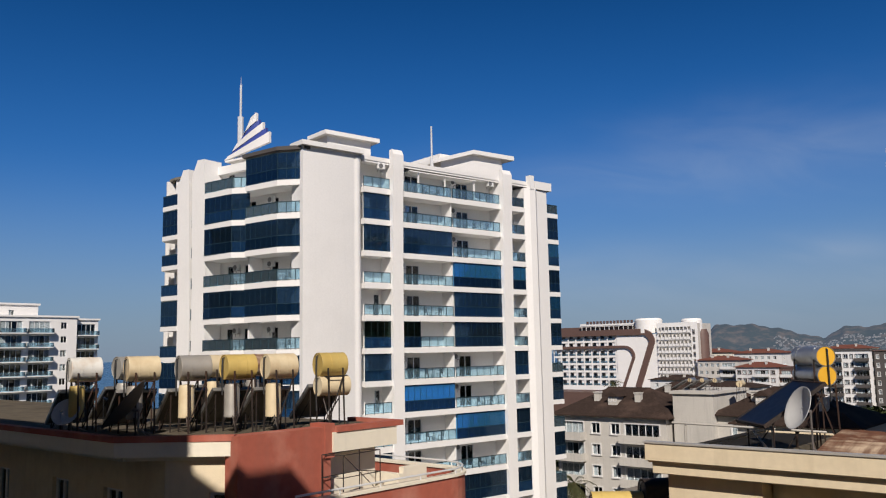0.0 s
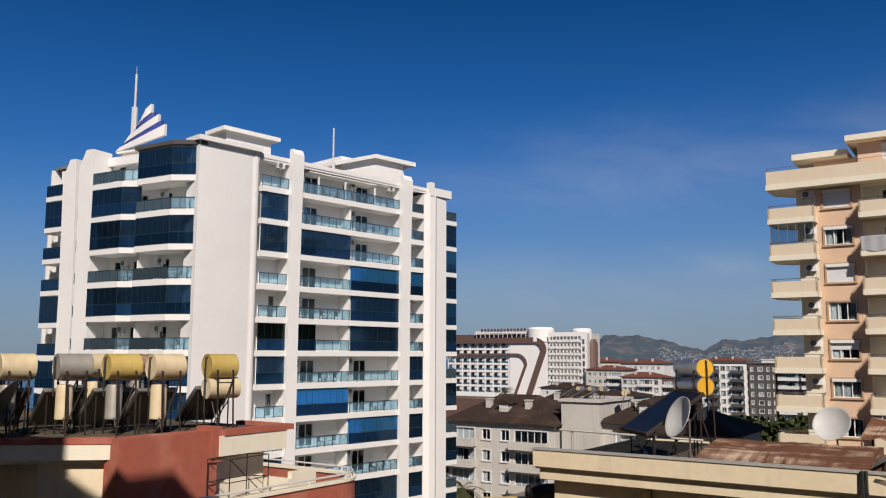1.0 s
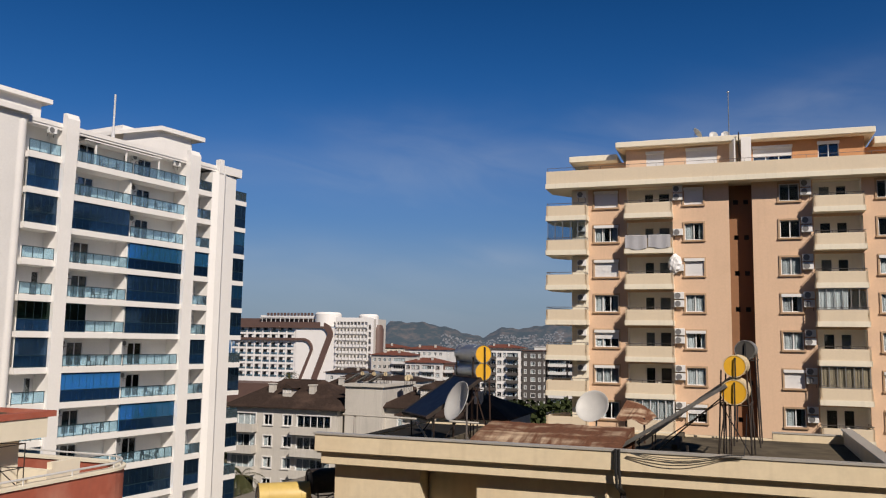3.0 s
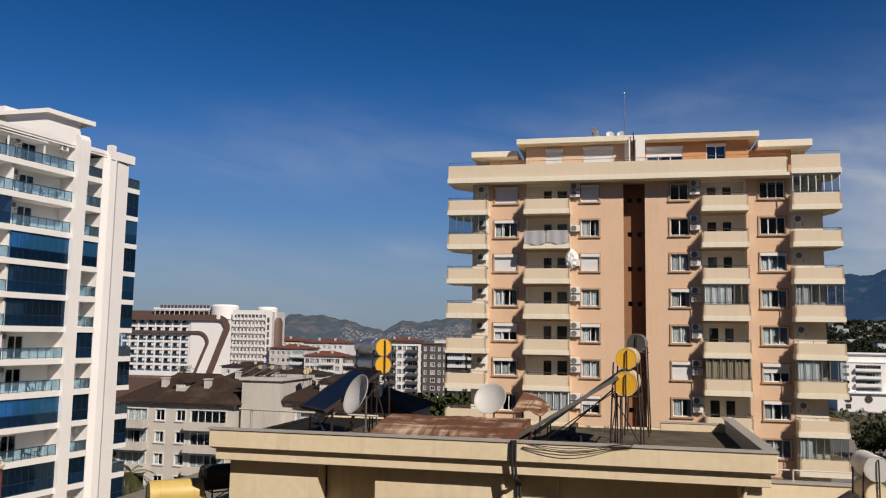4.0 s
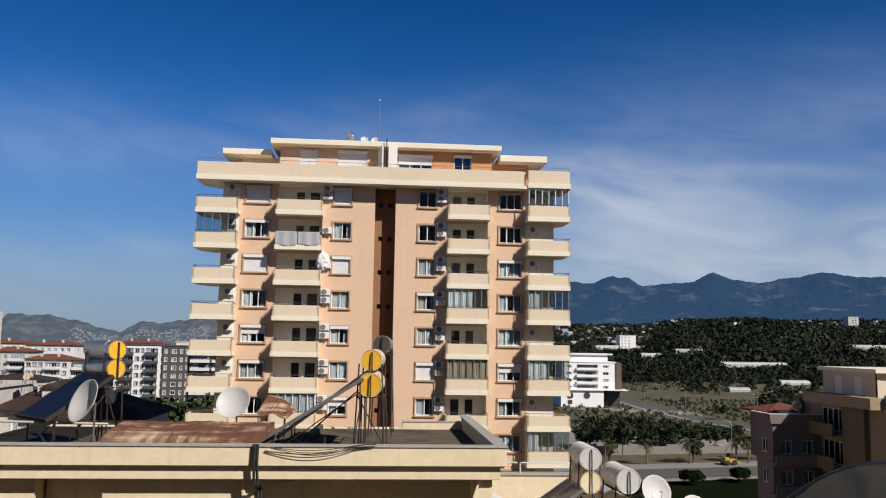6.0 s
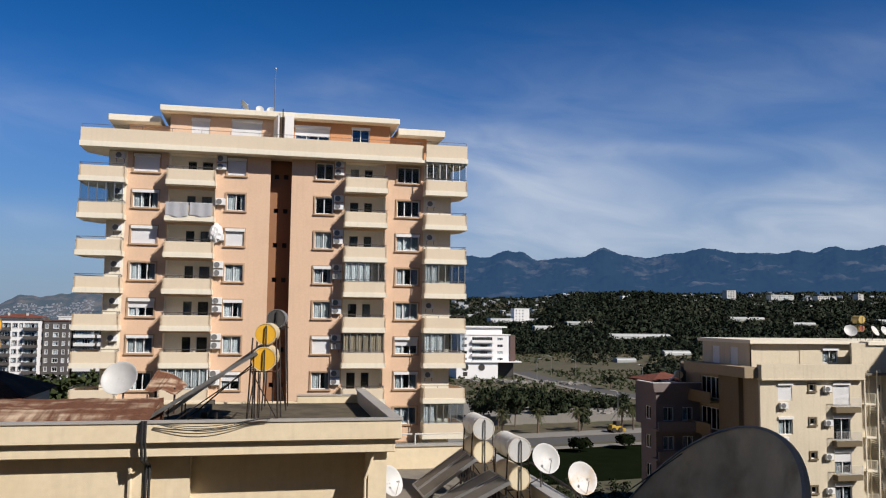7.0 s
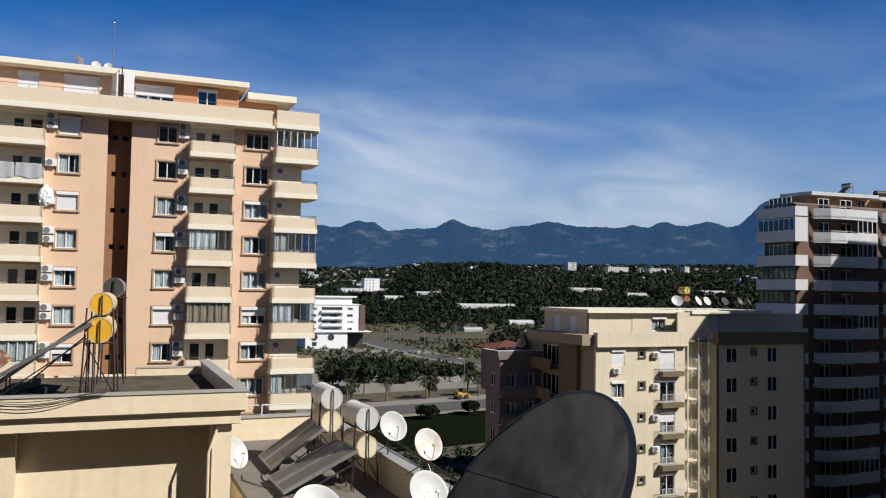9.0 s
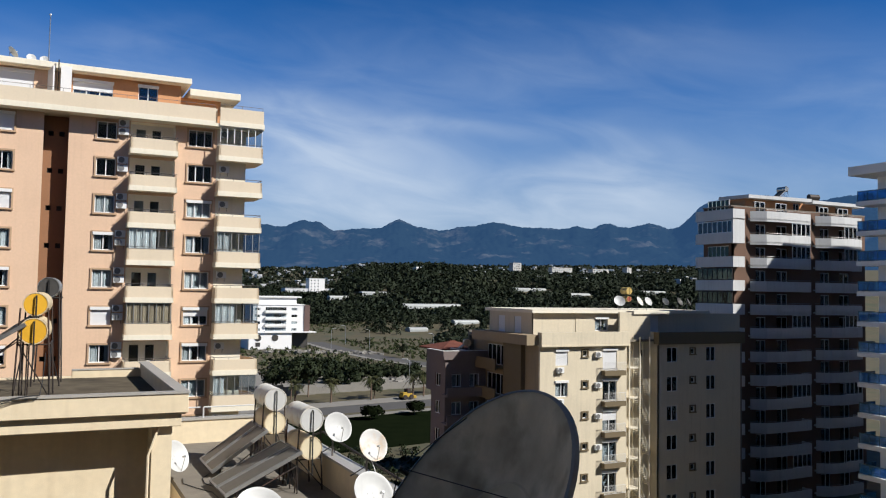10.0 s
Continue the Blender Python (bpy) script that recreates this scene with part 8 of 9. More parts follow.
# ---- ground, sea, hills ----
def smooth(a, b, v):
    s = np.clip((v - a) / (b - a), 0, 1)
    return s * s * (3 - 2 * s)


def bump_noise(x, y, sc, seed):
    """Cheap rolling noise from a few waves."""
    rs = np.random.RandomState(seed)
    v = np.zeros_like(x)
    for i in range(7):
        a, f, p = rs.uniform(0, 2 * np.pi), sc * (1.6 ** i), rs.uniform(0, 6.28)
        v += np.sin((x * np.cos(a) + y * np.sin(a)) * f + p) / (1.45 ** i)
    return v / 3.0


def land(x, y):
    """Height of the ground."""
    d = np.hypot(x, y)
    az = np.degrees(np.arctan2(x, y))
    wooded = smooth(2, 14, az) * smooth(75, 60, az)
    h = (21 + 25 * smooth(17.6, 21.2, az)) * smooth(430, 1020, d) * wooded
    h += 6 * bump_noise(x, y, 0.006, 3) * smooth(420, 700, d) * wooded
    h += 9 * np.exp(-((az - 25) / 4.0) ** 2) * smooth(650, 950, d) * smooth(1500, 1100, d)
    h -= 10 * smooth(1050, 1500, d) * wooded
    h += 85 * smooth(1400, 3300, d) * wooded
    shore = smooth(-2, -9, az) * smooth(-175, -160, az)
    h -= 4 * smooth(430, 520, d) * shore
    return h


def sheet(name, rings, azs, height, material):
    rr, aa = np.meshgrid(rings, azs, indexing="ij")
    x, y = rr * np.sin(np.radians(aa)), rr * np.cos(np.radians(aa))
    z = height(x, y)
    n, k = rr.shape
    verts = np.stack([x.ravel(), y.ravel(), z.ravel()], 1)
    i, j = np.meshgrid(np.arange(n - 1), np.arange(k - 1), indexing="ij")
    a = (i * k + j).ravel()
    faces = np.stack([a, a + 1, a + k + 1, a + k], 1)
    me = bpy.data.meshes.new(name)
    me.from_pydata(verts.tolist(), [], faces.tolist())
    me.materials.append(material)
    me.shade_smooth()
    return new(name, me)


rings = np.concatenate([[0.5, 30, 60, 100, 150], np.linspace(200, 1500, 66), np.linspace(1550, 4900, 36)])
ground = sheet("ground", rings, np.linspace(-180, 180, 241), land, SOIL)
tagged(ground, "dry scrubby ground with bare soil and grass", "ground", kind="structure")
water = sheet("water", np.concatenate([np.linspace(480, 1000, 8), np.linspace(1200, 4950, 12)]), np.linspace(-170, -8, 60), lambda x, y: np.zeros_like(x) - 1.0, SEA)
tagged(water, "blue sea stretching to the horizon", "sea", kind="structure")


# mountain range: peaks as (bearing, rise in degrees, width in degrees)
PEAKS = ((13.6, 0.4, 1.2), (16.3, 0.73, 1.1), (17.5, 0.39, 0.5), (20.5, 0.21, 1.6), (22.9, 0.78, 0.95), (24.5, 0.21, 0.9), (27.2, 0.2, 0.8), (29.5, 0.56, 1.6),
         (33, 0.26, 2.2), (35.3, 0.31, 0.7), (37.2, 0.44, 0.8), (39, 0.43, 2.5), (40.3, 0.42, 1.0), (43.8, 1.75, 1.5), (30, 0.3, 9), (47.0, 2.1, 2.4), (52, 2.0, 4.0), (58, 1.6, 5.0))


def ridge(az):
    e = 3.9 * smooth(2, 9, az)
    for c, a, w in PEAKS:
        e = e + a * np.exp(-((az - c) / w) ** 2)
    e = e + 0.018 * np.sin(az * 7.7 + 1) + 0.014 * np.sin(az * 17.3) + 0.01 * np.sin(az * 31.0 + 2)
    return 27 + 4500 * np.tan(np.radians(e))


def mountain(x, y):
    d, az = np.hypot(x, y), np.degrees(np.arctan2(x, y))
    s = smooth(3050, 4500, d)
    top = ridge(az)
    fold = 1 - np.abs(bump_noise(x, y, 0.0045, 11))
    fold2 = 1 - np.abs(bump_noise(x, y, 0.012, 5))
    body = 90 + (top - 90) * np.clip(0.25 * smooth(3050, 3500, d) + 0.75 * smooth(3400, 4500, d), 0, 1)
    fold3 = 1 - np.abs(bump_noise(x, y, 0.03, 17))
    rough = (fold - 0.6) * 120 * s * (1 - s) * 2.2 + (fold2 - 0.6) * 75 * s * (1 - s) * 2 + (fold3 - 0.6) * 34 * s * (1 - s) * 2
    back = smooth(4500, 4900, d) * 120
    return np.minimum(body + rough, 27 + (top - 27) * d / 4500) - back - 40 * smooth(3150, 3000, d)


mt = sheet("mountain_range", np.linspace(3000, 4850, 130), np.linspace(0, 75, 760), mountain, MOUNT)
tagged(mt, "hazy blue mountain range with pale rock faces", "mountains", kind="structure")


def headland(x, y):
    az = np.degrees(np.arctan2(x, y))
    d = np.hypot(x, y)
    e = 1.38 * smooth(-24.3, -22.9, az) * smooth(-14.6, -21.5, az) ** 0.9
    e = np.maximum(e, 1.05 * smooth(-17.4, -15.2, az) + 0.45 * smooth(-14, -11, az) + 0.2 * smooth(-9, 0, az))
    e = e + 0.05 * np.sin(az * 3.3 + 1) + 0.03 * np.sin(az * 8.1)
    e = e * smooth(-24.6, -23.6, az)
    s = smooth(2750, 3100, d) * (1 - 0.9 * smooth(3150, 3500, d))
    return -3 + (30 + 3000 * np.tan(np.radians(np.maximum(e, 0)))) * s + 10 * bump_noise(x, y, 0.02, 8) * s * (1 - s) * 4 * smooth(-24.4, -23.4, az)


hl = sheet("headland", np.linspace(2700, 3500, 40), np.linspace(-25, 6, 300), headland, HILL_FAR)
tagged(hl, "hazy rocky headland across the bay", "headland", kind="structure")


def far_houses(name, label, n, az0, az1, d0, d1, height, size, seed, material):
    """Countless pale houses far off, joined."""
    rs = np.random.RandomState(seed)
    bm = bmesh.new()
    for _ in range(n):
        az, d = radians(rs.uniform(az0, az1)), rs.uniform(d0, d1)
        x, y = d * math.sin(az), d * math.cos(az)
        z = float(height(np.array([x]), np.array([y]))[0])
        w, q, h = size * rs.uniform(0.5, 1.6), size * rs.uniform(0.5, 1.2), size * rs.uniform(0.35, 0.9)
        box(bm, -w / 2, w / 2, -q / 2, q / 2, -4, h, pose(x, y, z, 0, 0, rs.uniform(0, 90)))
    ob = new(name, mesh_of(name, bm, material))
    return tagged(ob, label, "houses", kind="stuff")


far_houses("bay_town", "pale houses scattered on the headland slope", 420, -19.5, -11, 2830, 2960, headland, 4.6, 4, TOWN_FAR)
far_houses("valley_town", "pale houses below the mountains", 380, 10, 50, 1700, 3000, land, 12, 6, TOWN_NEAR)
far_houses("hillside_houses", "white houses scattered among the trees on the hill", 46, 24, 44, 820, 1150, land, 7, 9, WHITE_FAR)


# ---- woods ----
def crown_cards(rs, centres, radii, heights, per, size):
    """Leaf clumps as small bent quads on uneven crowns. Returns verts and faces."""
    n = len(centres)
    th, ph = rs.uniform(0, 2 * np.pi, (n, per)), np.arccos(rs.uniform(-0.85, 1, (n, per)))
    lump = 0.72 + 0.28 * np.sin(th * rs.randint(2, 5, (n, 1)) + rs.uniform(0, 6, (n, 1))) * np.sin(ph * 2)
    rad = rs.uniform(0.55, 1.05, (n, per)) * lump
    px = centres[:, 0:1] + radii[:, None] * rad * np.sin(ph) * np.cos(th)
    py = centres[:, 1:2] + radii[:, None] * rad * np.sin(ph) * np.sin(th)
    pz = centres[:, 2:3] + heights[:, None] * (0.46 + 0.54 * rad * np.cos(ph))
    c = np.stack([px, py, pz], -1).reshape(-1, 3)
    m = len(c)
    a = rs.normal(size=(m, 3))
    a /= np.linalg.norm(a, axis=1, keepdims=True)
    b = np.cross(a, rs.normal(size=(m, 3)))
    b /= np.linalg.norm(b, axis=1, keepdims=True)
    o = c - np.repeat(centres + np.stack([0 * heights, 0 * heights, 0.35 * heights], 1), per, axis=0)
    o /= np.linalg.norm(o, axis=1, keepdims=True) + 1e-6
    o[:, 2] += 0.25
    g = np.cross(a, b)
    g /= np.linalg.norm(g, axis=1, keepdims=True) + 1e-6
    turn = np.where((g * o).sum(1, keepdims=True) < 0, -1.0, 1.0)
    b, g = b * turn, g * turn
    soft = 0.75 * o + 0.25 * g
    soft /= np.linalg.norm(soft, axis=1, keepdims=True)
    s = size * rs.uniform(0.6, 1.4, (m, 1)) * np.repeat(radii, per)[:, None]
    v = np.stack([c - a * s, c - b * s * 0.8, c + a * s, c + b * s * 0.8], 1).reshape(-1, 3)
    f = np.arange(4 * m).reshape(-1, 4)
    return v, f, np.repeat(soft, 4, axis=0)


def scatter(name, label, n, az0, az1, d0, d1, r0, r1, per, seed, material, keep=None, size=0.34, category="woods"):
    rs = np.random.RandomState(seed)
    d = np.sqrt(rs.uniform(d0 ** 2, d1 ** 2, n))
    az = np.radians(rs.uniform(az0, az1, n))
    x, y = d * np.sin(az), d * np.cos(az)
    if keep is not None:
        k = keep(x, y)
        x, y = x[k], y[k]
    r = rs.uniform(r0, r1, len(x))
    z = land(x, y)
    v, f, soft = crown_cards(rs, np.stack([x, y, z - 0.3], 1), r, r * rs.uniform(1.3, 2.1, len(x)), per, size)
    me = bpy.data.meshes.new(name)
    me.from_pydata(v.tolist(), [], f.tolist())
    me.polygons.foreach_set("use_smooth", np.ones(len(f), bool))
    me.normals_split_custom_set_from_vertices(soft.tolist())
    me.materials.append(material)
    return tagged(new(name, me), label, category, kind="stuff")


GREENHOUSES = ((19.2, 715, 27, 8), (21.5, 690, 29, 8), (25.2, 622, 47, 9), (31.9, 745, 34, 10), (35.4, 720, 20, 8), (40.2, 735, 26, 10), (24.3, 500, 12, 7), (27.6, 545, 18, 8))


def open_land(x, y):
    """Where trees may stand."""
    az, d = np.degrees(np.arctan2(x, y)), np.hypot(x, y)
    ok = np.ones(len(x), bool)
    for a, dd, l, w in GREENHOUSES:
        gx, gy = dd * np.sin(np.radians(a)), dd * np.cos(np.radians(a))
        ok &= ~((np.abs(x - gx) < l / 2 + 3) & (np.abs(y - gy + 10) < w + 9))
    clear = bump_noise(x, y, 0.02, 21) > np.where((d > 780) & (az < 30), 0.38, 0.75)
    return ok & ~clear


STREET = [(125, 402), (122, 350), (123, 300), (131, 262), (146, 232), (168, 208)]


def off_street(x, y):
    """Away from the side street and from the sight line over it."""
    d = np.full(len(x), 1e9)
    for (ax, ay), (bx, by) in zip(STREET, STREET[1:]):
        s = np.clip(((x - ax) * (bx - ax) + (y - ay) * (by - ay)) / ((bx - ax) ** 2 + (by - ay) ** 2), 0, 1)
        d = np.minimum(d, np.hypot(x - ax - s * (bx - ax), (y - ay - s * (by - ay)) * 0.45))
    return d > 9


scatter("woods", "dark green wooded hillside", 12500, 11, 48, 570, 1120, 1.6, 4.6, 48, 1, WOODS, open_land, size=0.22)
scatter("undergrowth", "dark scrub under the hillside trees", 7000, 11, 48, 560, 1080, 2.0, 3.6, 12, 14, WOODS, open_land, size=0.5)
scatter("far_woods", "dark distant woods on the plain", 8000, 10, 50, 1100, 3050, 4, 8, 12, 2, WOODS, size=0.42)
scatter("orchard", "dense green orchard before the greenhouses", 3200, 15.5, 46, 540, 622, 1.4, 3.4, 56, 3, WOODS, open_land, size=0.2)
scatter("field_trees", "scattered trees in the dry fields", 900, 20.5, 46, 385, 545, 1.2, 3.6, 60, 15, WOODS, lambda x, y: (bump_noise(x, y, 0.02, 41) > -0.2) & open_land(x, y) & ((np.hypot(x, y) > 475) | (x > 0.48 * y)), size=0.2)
scatter("scrub", "olive scrub and dry grass on open ground", 5000, 8, 46, 292, 545, 0.4, 1.2, 20, 4, LEAF_MID,
        lambda x, y: (bump_noise(x, y, 0.03, 31) > -0.25) & off_street(x, y))
scatter("thicket", "green thicket between the town houses", 170, -15.5, -5, 215, 300, 3.0, 5.2, 140, 5, LEAF_MID, size=0.17)
scatter("town_trees", "trees between the town houses", 160, -34, -12, 190, 310, 1.6, 3.2, 60, 7, LEAF)
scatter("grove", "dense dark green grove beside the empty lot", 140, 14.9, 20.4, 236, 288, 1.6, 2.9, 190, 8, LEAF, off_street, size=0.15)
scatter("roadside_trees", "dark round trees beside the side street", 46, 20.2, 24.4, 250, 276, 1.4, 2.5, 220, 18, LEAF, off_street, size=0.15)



# ---- trees that stand apart ----
def leafy_tree(at, h, r, seed, label):
    rs = np.random.RandomState(seed)
    ob = thing("tree", at, label, "tree", "trees by the road")
    bm = bmesh.new()
    tube(bm, [(0, 0, -0.2), (0.1, 0.05, h * 0.25), (0.05, 0.1, h * 0.5)], 0.2, 8, 0.12)
    for i in range(6):
        a = i * 1.05
        tube(bm, [(0.06, 0.08, h * (0.3 + 0.03 * i)), (r * 0.35 * math.cos(a), r * 0.35 * math.sin(a), h * 0.55), (r * 0.6 * math.cos(a), r * 0.6 * math.sin(a), h * 0.7)], 0.08, 6, 0.03)
    part("trunk", bm, BARK, ob, smooth=True)
    n = 9
    c = np.stack([rs.normal(0, r * 0.42, n), rs.normal(0, r * 0.42, n), rs.uniform(h * 0.25, h * 0.6, n)], 1)
    v, f, soft = crown_cards(rs, c, rs.uniform(r * 0.4, r * 0.65, n), rs.uniform(r * 0.7, r * 1.0, n), 170, 0.13)
    me = bpy.data.meshes.new("crown")
    me.from_pydata(v.tolist(), [], f.tolist())
    me.polygons.foreach_set("use_smooth", np.ones(len(f), bool))
    me.normals_split_custom_set_from_vertices(soft.tolist())
    me.materials.append(LEAF)
    o = new("crown", me)
    o.parent = ob
    return ob


def palm(at, h, seed, crown=2.6):
    rs = random.Random(seed)
    ob = thing("palm_tree", at, "feather palm with a ringed trunk beside the road", "palm tree", "palms by the road")
    bm = bmesh.new()
    tube(bm, [(0, 0, -0.2), (0.05, 0.02, h * 0.4), (0.0, 0.08, h)], 0.24, 10, 0.17)
    for i in range(int(h / 0.35)):
        z = 0.2 + i * 0.35
        lathe(bm, [(0.2, z), (0.26, z + 0.1), (0.2, z + 0.16)], 10)
    part("trunk", bm, BARK, ob)
    bm = bmesh.new()
    for i in range(26):
        a, up = rs.uniform(0, 6.283), rs.uniform(-0.5, 1.25)
        ln = crown * rs.uniform(0.8, 1.1)
        pts = []
        for j in range(9):
            s = j / 8
            rr = ln * s * math.cos(up * (1 - s * 0.3))
            z = h + ln * s * math.sin(up) - 1.1 * ln * s * s * 0.55
            pts.append(Vector((rr * math.cos(a), rr * math.sin(a), z)))
        side = Vector((-math.sin(a), math.cos(a), 0))
        for p, q, s in zip(pts, pts[1:], range(8)):
            w = 0.42 * math.sin(math.pi * (s + 1) / 9.5) * ln / 2.6
            for sg in (-1, 1):
                for g in range(2):
                    b = p.lerp(q, g * 0.5)
                    e = b + side * sg * w * 1.5 + (q - p) * 0.9 + Vector((0, 0, -0.22))
                    bm.faces.new([bm.verts.new(b), bm.verts.new(b + (q - p) * 0.42), bm.verts.new(e)])
    part("fronds", bm, LEAF_PALM, ob)
    return ob


for i, (x, y, h) in enumerate(((54.5, 189, 4.6), (62.8, 187.5, 4.9), (73.5, 189, 5.1), (88.5, 191, 5.6), (86.0, 192, 5.0))):
    palm((x, y, 0), h, i)
palm((-61.5, 96, 0), 9.2, 9, 3.0), palm((-175, 306, 0), 12, 12, 4.5)
for i, (x, y, h, r) in enumerate(((55.5, 196, 11, 4.6), (61, 200, 11.5, 5.0), (52, 205, 9, 4.0), (75.5, 192, 5.5, 2.6), (93, 196, 7, 3.2), (131, 303, 6, 3))):
    leafy_tree((x, y, 0), h, r, 40 + i, "dark green broadleaf tree near the road")
leafy_tree((-60.5, 95, 0), 4.5, 2.2, 71, "dark bushy tree below the grey house")


def clipped_bush(at, r):
    ob = thing("clipped_bush", at, "clipped round dark bush on the median", "bush", "clipped bushes on the median")
    bm = bmesh.new()
    tube(bm, [(0, 0, -0.1), (0, 0, 0.9)], 0.1, 6)
    part("trunk", bm, BARK, ob)
    rs = np.random.RandomState(3)
    n = 5
    c = np.stack([rs.uniform(-r * 0.6, r * 0.6, n), rs.uniform(-0.4, 0.4, n), np.full(n, 0.7)], 1)
    v, f, soft = crown_cards(rs, c, np.full(n, r * 0.75), np.full(n, r * 0.8), 620, 0.1)
    me = bpy.data.meshes.new("crown")
    me.from_pydata(v.tolist(), [], f.tolist())
    me.polygons.foreach_set("use_smooth", np.ones(len(f), bool))
    me.normals_split_custom_set_from_vertices(soft.tolist())
    me.materials.append(SHADE_GREEN)
    o = new("crown", me)
    o.parent = ob
    return ob


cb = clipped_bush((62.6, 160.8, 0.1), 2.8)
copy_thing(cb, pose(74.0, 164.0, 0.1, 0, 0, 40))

# ---- roads and the empty lot ----
def strip(name, pts, w, z, material, label, category, kerb=True):
    """A road or pavement along points, w metres wide."""
    bm = bmesh.new()
    prev = None
    for i, p in enumerate(pts):
        a, b = Vector(pts[max(0, i - 1)]), Vector(pts[min(len(pts) - 1, i + 1)])
        d = (b - a).normalized()
        nn = Vector((-d.y, d.x)) * w / 2
        p = Vector(p)
        g = float(land(np.array([p.x]), np.array([p.y]))[0]) + z
        ring = [bm.verts.new((p.x + nn.x, p.y + nn.y, g)), bm.verts.new((p.x - nn.x, p.y - nn.y, g)), bm.verts.new((p.x - nn.x, p.y - nn.y, g - 0.4)), bm.verts.new((p.x + nn.x, p.y + nn.y, g - 0.4))]
        if prev:
            for q in range(4):
                bm.faces.new((prev[q], ring[q], ring[(q + 1) % 4], prev[(q + 1) % 4]))
        else:
            bm.faces.new(ring)
        prev = ring
    bm.faces.new(prev[::-1])
    return tagged(new(name, mesh_of(name, bm, material)), label, category, kind="structure")


def along(x0, y0, x1, y1, n=6):
    return [(x0 + (x1 - x0) * i / n, y0 + (y1 - y0) * i / n) for i in range(n + 1)]


strip("road", along(5, 166, 150, 192), 10, 0.04, ASPHALT, "grey asphalt main road", "road")
strip("pavement", along(5, 174.5, 150, 200.5), 6.5, 0.12, PAVING, "pale pavement beside the main road", "pavement")
strip("kerb", along(5, 156.5, 150, 182.5), 2.6, 0.14, PAVING, "pale median kerb", "kerb")
strip("lawn", along(5, 139, 150, 165), 32, 0.03, SHADE_GREEN, "mown lawn with the court's shade in its colour", "lawn")
strip("street", STREET, 9, 0.05, ASPHALT, "side street climbing past the white house", "road")
strip("street_pavement", [(x - 6.5, y - 1.5) for x, y in STREET], 3, 0.12, PAVING, "pale side-street pavement", "pavement")
strip("rubble_yard", along(74, 236, 112, 222), 20, 0.03, PAVING, "rubble-strewn grey building plot", "ground")
strip("empty_lot", along(28, 244, 76, 236), 54, 0.02, PAVING, "bare grey gravel lot", "ground")
# shrubs added to darken the court in place of its missing shade
scatter("hedges", "low dark shrubs added to darken the court", 260, 18, 34, 112, 140, 0.5, 1.0, 50, 12, LEAF, size=0.2, category="hedge")


def lot_wall():
    ob = thing("garden_wall", (60, 205, 0), "broken pale concrete garden wall along the lot", "wall", fixed=True)
    rs = random.Random(5)
    x = 40.0
    while x < 108:
        w = rs.uniform(3, 6)
        bm = bmesh.new()
        y = 201 + 0.16 * (x - 40)
        box(bm, x, x + w - 0.1, y, y + 0.25, 0, rs.uniform(1.6, 2.9))
        part("wall_panel", bm, PAVING, ob)
        x += w


lot_wall()
rs = random.Random(8)
bm = bmesh.new()
for i in range(150):
    x = rs.uniform(84, 128)
    y = 345 - 0.5 * (x - 84) + rs.uniform(-6, 6)
    s = rs.uniform(0.3, 1.1)
    box(bm, -s, s, -s * 0.7, s * 0.7, -0.2, s * 0.8, pose(x, y, 0, rs.uniform(-20, 20), rs.uniform(-20, 20), rs.uniform(0, 180)))
for i in range(160):
    x = rs.uniform(76, 110)
    y = 236 - 0.37 * (x - 74) + rs.uniform(-9, 9)
    q = rs.uniform(0.2, 0.9)
    box(bm, -q, q, -q * 0.7, q * 0.7, -0.2, q * 0.9, pose(x, y, 0, rs.uniform(-25, 25), rs.uniform(-25, 25), rs.uniform(0, 180)))
tagged(new("rubble", mesh_of("rubble", bm, PAVING)), "heaps of pale rubble beside the street", "rubble", kind="stuff")


def street_lamp(at, h, rz):
    ob = thing("street_lamp", at, "slim grey street lamp with a curved arm", "street lamp", "street lamps")
    ob.rotation_euler = (0, 0, radians(rz))
    bm = bmesh.new()
    tube(bm, [(0, 0, -0.2), (0, 0, h * 0.9), (0.15, 0, h * 0.96), (0.6, 0, h), (1.6, 0, h + 0.1)], 0.1, 8, 0.05)
    part("pole", bm, ALU, ob)
    bm = bmesh.new()
    box(bm, 1.4, 2.2, -0.15, 0.15, h, h + 0.16)
    part("lamp_head", bm, ALU, ob, bevel=0.03)
    return ob


lamp = street_lamp((84.5, 191, 0.1), 9.5, 180)
for x, y, rz in ((115, 345, 0), (129, 335, 180), (117, 392, 0), (150, 262, 0), (131, 372, 180), (143, 300, 180), (118, 420, 0)):
    copy_thing(lamp, pose(x, y, 0.1, 0, 0, rz))


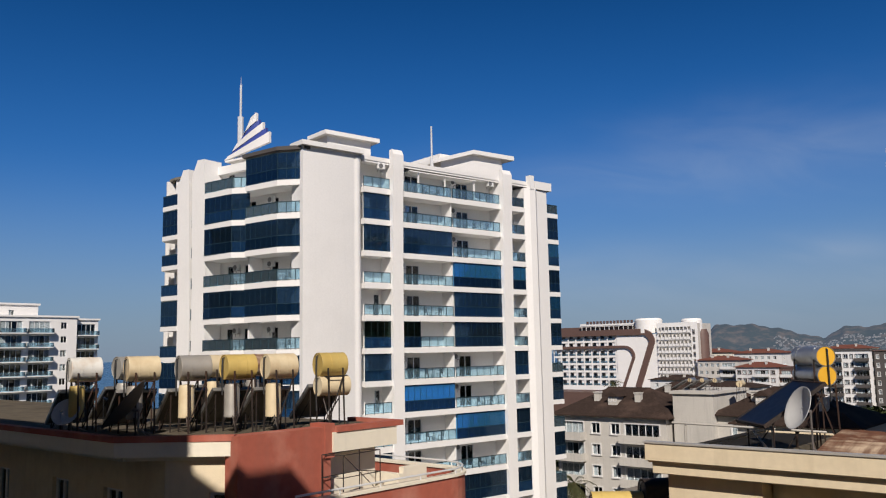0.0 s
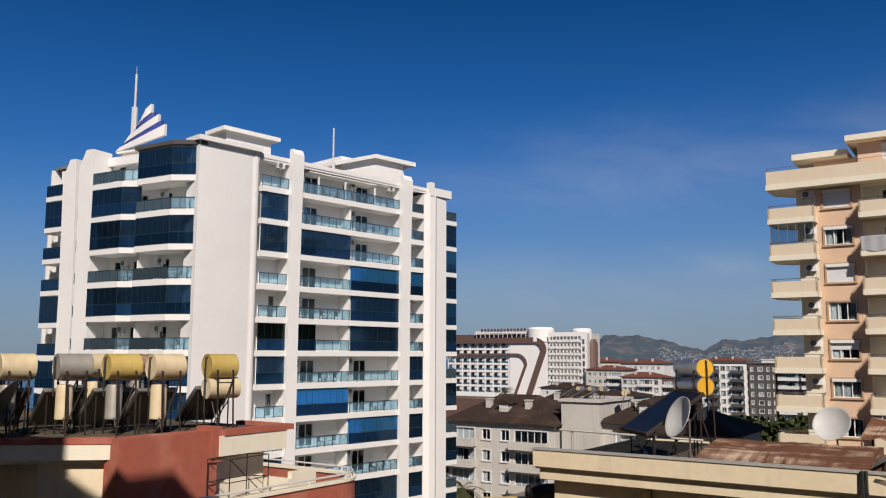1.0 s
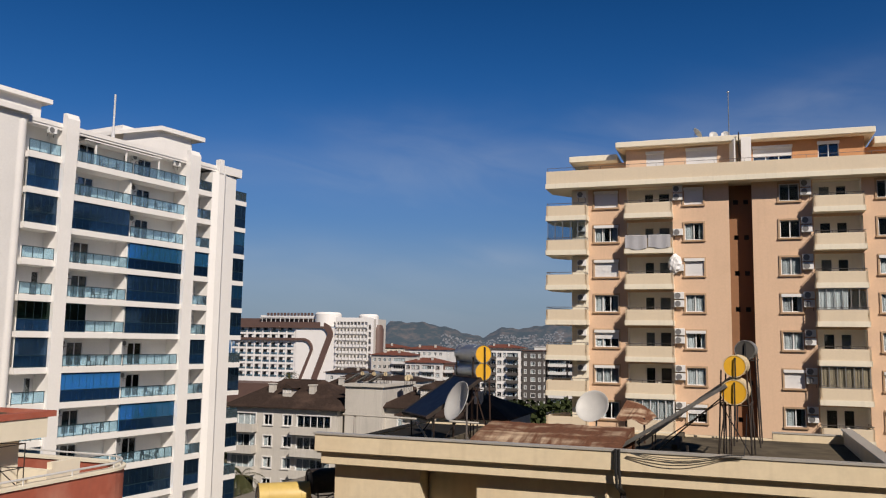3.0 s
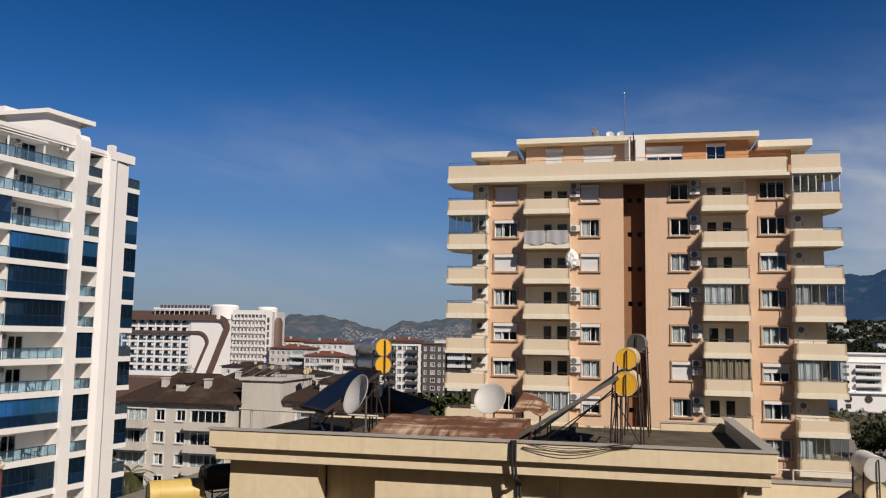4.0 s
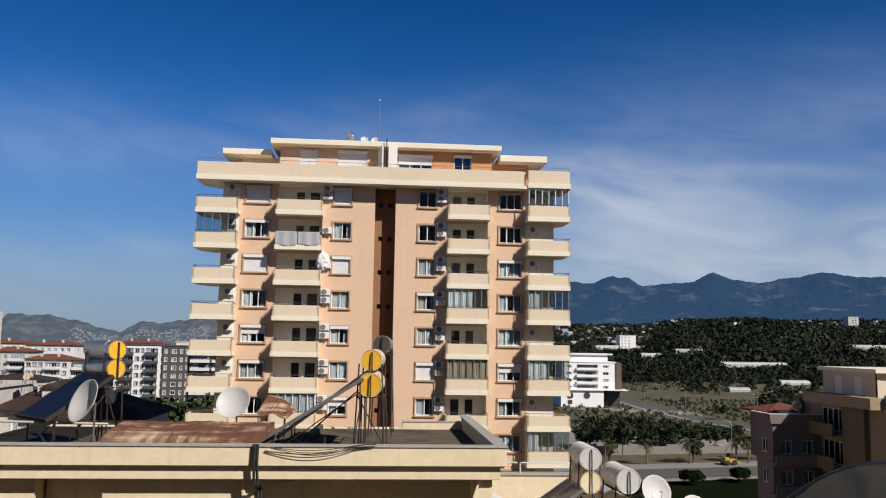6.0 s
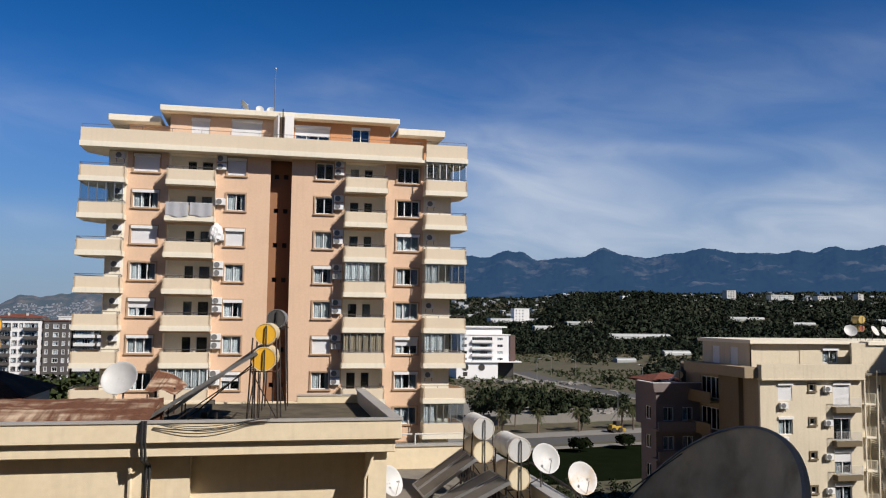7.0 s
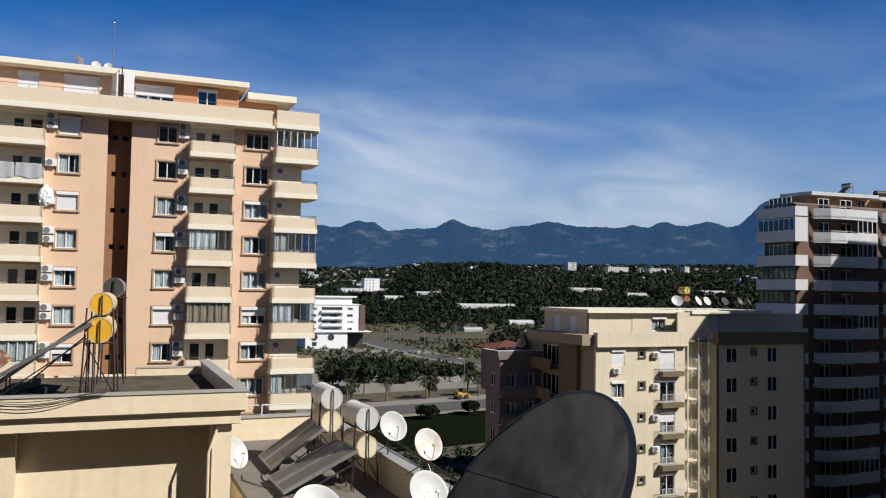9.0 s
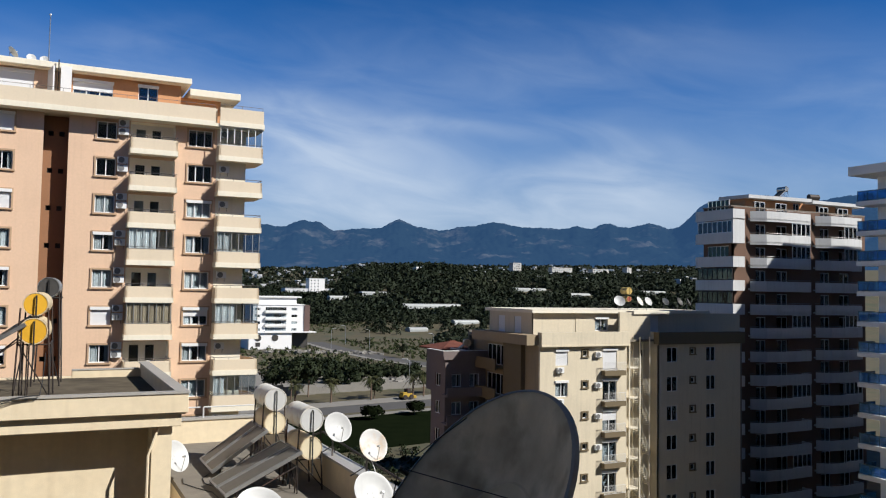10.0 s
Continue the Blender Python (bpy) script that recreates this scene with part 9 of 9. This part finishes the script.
def digger(at, rz):
    ob = thing("loader", at, "small yellow wheel loader parked by the kerb", "loader")
    ob.rotation_euler = (0, 0, radians(rz))
    bm = bmesh.new()
    box(bm, -1.6, 1.3, -0.8, 0.8, 0.6, 1.5), box(bm, -1.5, -0.3, -0.75, 0.75, 1.5, 1.8)
    part("body", bm, YELLOW_PLANT, ob, bevel=0.08)
    bm = bmesh.new()
    box(bm, -0.2, 0.9, -0.7, 0.7, 1.5, 2.6)
    part("cab", bm, STEEL_DARK, ob, bevel=0.06)
    bm = bmesh.new()
    prism(bm, [(1.6, -1.0), (2.5, -1.0), (2.5, 1.0), (1.6, 1.0)], 0.2, 0.9)
    part("bucket", bm, YELLOW_PLANT, ob, bevel=0.1)
    w = bmesh.new()
    lathe(w, [(0, -0.2), (0.55, -0.2), (0.62, -0.1), (0.62, 0.1), (0.55, 0.2), (0, 0.2)], 16, pose(0, 0, 0, 90))
    me = mesh_of("wheel", w, STEEL_DARK)
    for x in (-1.0, 0.9):
        for y in (-0.9, 0.9):
            piece("wheel", me, ob, pose(x, y, 0.6))


digger((82.0, 187.0, 0.12), 15)


def greenhouse(a, d, l, w, first=[None]):
    x, y = d * math.sin(radians(a)), d * math.cos(radians(a))
    z = float(land(np.array([x]), np.array([y]))[0])
    ob = thing("greenhouse", (x, y, z), "long white film greenhouse among the trees", "greenhouse", "greenhouses")
    nb = max(1, int(w / 5))
    for i in range(nb):
        bm = bmesh.new()
        ra = []
        for xx in (-l / 2, l / 2):
            ra.append([bm.verts.new((xx, -w / 2 + w / nb * (i + 0.5) - w / nb / 2 * math.cos(t), (1.2 + 1.3 * math.sin(t)) if 0 < t < 3.14 else 1.2)) for t in [math.pi * j / 8 for j in range(9)]])
            lo = [bm.verts.new((xx, -w / 2 + w / nb * i, -5)), bm.verts.new((xx, -w / 2 + w / nb * (i + 1), -6))]
            ra[-1] = [lo[0]] + ra[-1] + [lo[1]]
        for p in range(10):
            bm.faces.new((ra[0][p], ra[1][p], ra[1][p + 1], ra[0][p + 1]))
        bm.faces.new(ra[0]), bm.faces.new(ra[1][::-1])
        part("bay", bm, POLY, ob)


for g in GREENHOUSES:
    greenhouse(*g)
block("long white depot with a taller white office", 217, 276, 797, 812, 26.6, 1, 3.2, WHITE_FAR, (3, 8, 13, 18, 23, 28, 33, 40, 46), 0, name="depot", base=5)
block("white office house above the depot", 241, 257, 796, 808, 36.6, 4, 3.0, WHITE, (1.5, 5, 8.5), -1, (3, 7), name="office_building", base=8)
block("old stone-coloured farm shed in the trees", 306, 333, 790, 802, 24, 1, 3.0, OCHRE_WALL, (3, 10, 20), 0, name="farm_shed", base=10)
for az, d, w, h, lab in ((31.2, 1650, 19, 42, "pale tower block on the far plain"), (34.3, 1750, 50, 33, "large white hospital on the far plain"), (36.9, 1800, 42, 30, "wide pale apartment block on the far plain"), (32.8, 1720, 42, 22, "long white hall on the far plain"),
                         (38.8, 1850, 12, 32, "slim white tower pair on the far plain"), (27.2, 1800, 30, 20, "white hall on the far plain")):
    x, y = d * math.sin(radians(az)), d * math.cos(radians(az))
    z = float(land(np.array([x]), np.array([y]))[0])
    n = max(1, min(4, int(h / 4) - 1))
    block(lab, x - w / 2, x + w / 2, y, y + 16, z + h, n, 4.0, GREY_WALL, tuple((2 + 5.0 * i, 3.2) for i in range(int((w - 3) / 5.0))), 0, base=z - 8, win=(3.2, 2.0), name="distant_building", lights=1)
# sheds with pale roofs below the hill
for x, y, w, l, h in ((196, 330, 22, 10, 4.5), (215, 345, 20, 10, 4.5), (226, 318, 26, 12, 5), (250, 352, 22, 10, 5), (185, 300, 16, 9, 4.5), (210, 298, 18, 9, 5), (270, 330, 30, 12, 5)):
    block("low shed with a pale sheet roof", x, x + w, y, y + l, h, 1, 3.0, GREY_WALL, (2, 6), 0, roof="hip", roof_paint=POLY, name="shed", group="sheds", rise=1.6, parapet=0.2)


def parked_car(at, rz):
    ob = thing("car", at, "grey saloon car parked by the kerb", "car", "parked cars")
    bm = bmesh.new()
    prof = [(-2.1, 0.35), (2.1, 0.35), (2.15, 0.7), (1.3, 0.85), (0.7, 1.38), (-0.9, 1.42), (-1.6, 0.95), (-2.12, 0.85)]
    a = [bm.verts.new((x, -0.85, z)) for x, z in prof]
    b = [bm.verts.new((x, 0.85, z)) for x, z in prof]
    bm.faces.new(a), bm.faces.new(b[::-1])
    for i in range(8):
        j = (i + 1) % 8
        bm.faces.new((a[i], a[j], b[j], b[i]))
    part("body", bm, CAR_PAINT, ob, bevel=0.08)
    w = bmesh.new()
    lathe(w, [(0, -0.1), (0.3, -0.1), (0.33, 0), (0.3, 0.1), (0, 0.1)], 14, pose(0, 0, 0, 90))
    me = mesh_of("wheel", w, CABLE)
    for x in (-1.3, 1.35):
        for y in (-0.82, 0.82):
            piece("wheel", me, ob, pose(x, y, 0.33))
    ob.matrix_basis = pose(*at, 0, 0, rz)
    return ob


car = parked_car((100, 200.5, 0.1), 12)
copy_thing(car, pose(108, 190.5, 0.1, 0, 0, 12)), copy_thing(car, pose(104, 203.5, 0.15, 0, 0, 100)), copy_thing(car, pose(109, 204.5, 0.15, 0, 0, 95))


# ---- unseen blocks added behind the viewpoint to cut the skylight on shaded walls ----
for x, y, w, l, h in ((-150, -60, 50, 26, 55), (-95, -55, 40, 26, 58), (-50, -62, 44, 30, 62), (-34, -30, 18, 14, 36), (0, -66, 46, 24, 64), (52, -64, 38, 30, 60), (96, -60, 44, 30, 62), (145, -50, 30, 60, 60), (-70, -20, 22, 20, 36), (24, -22, 18, 14, 36), (150, 20, 26, 40, 50)):
    block("unseen cream apartment block behind the viewpoint", x, x + w, y, y + l, h, 10, 3.0, OCHRE_WALL, (), 0, group="blocks behind")
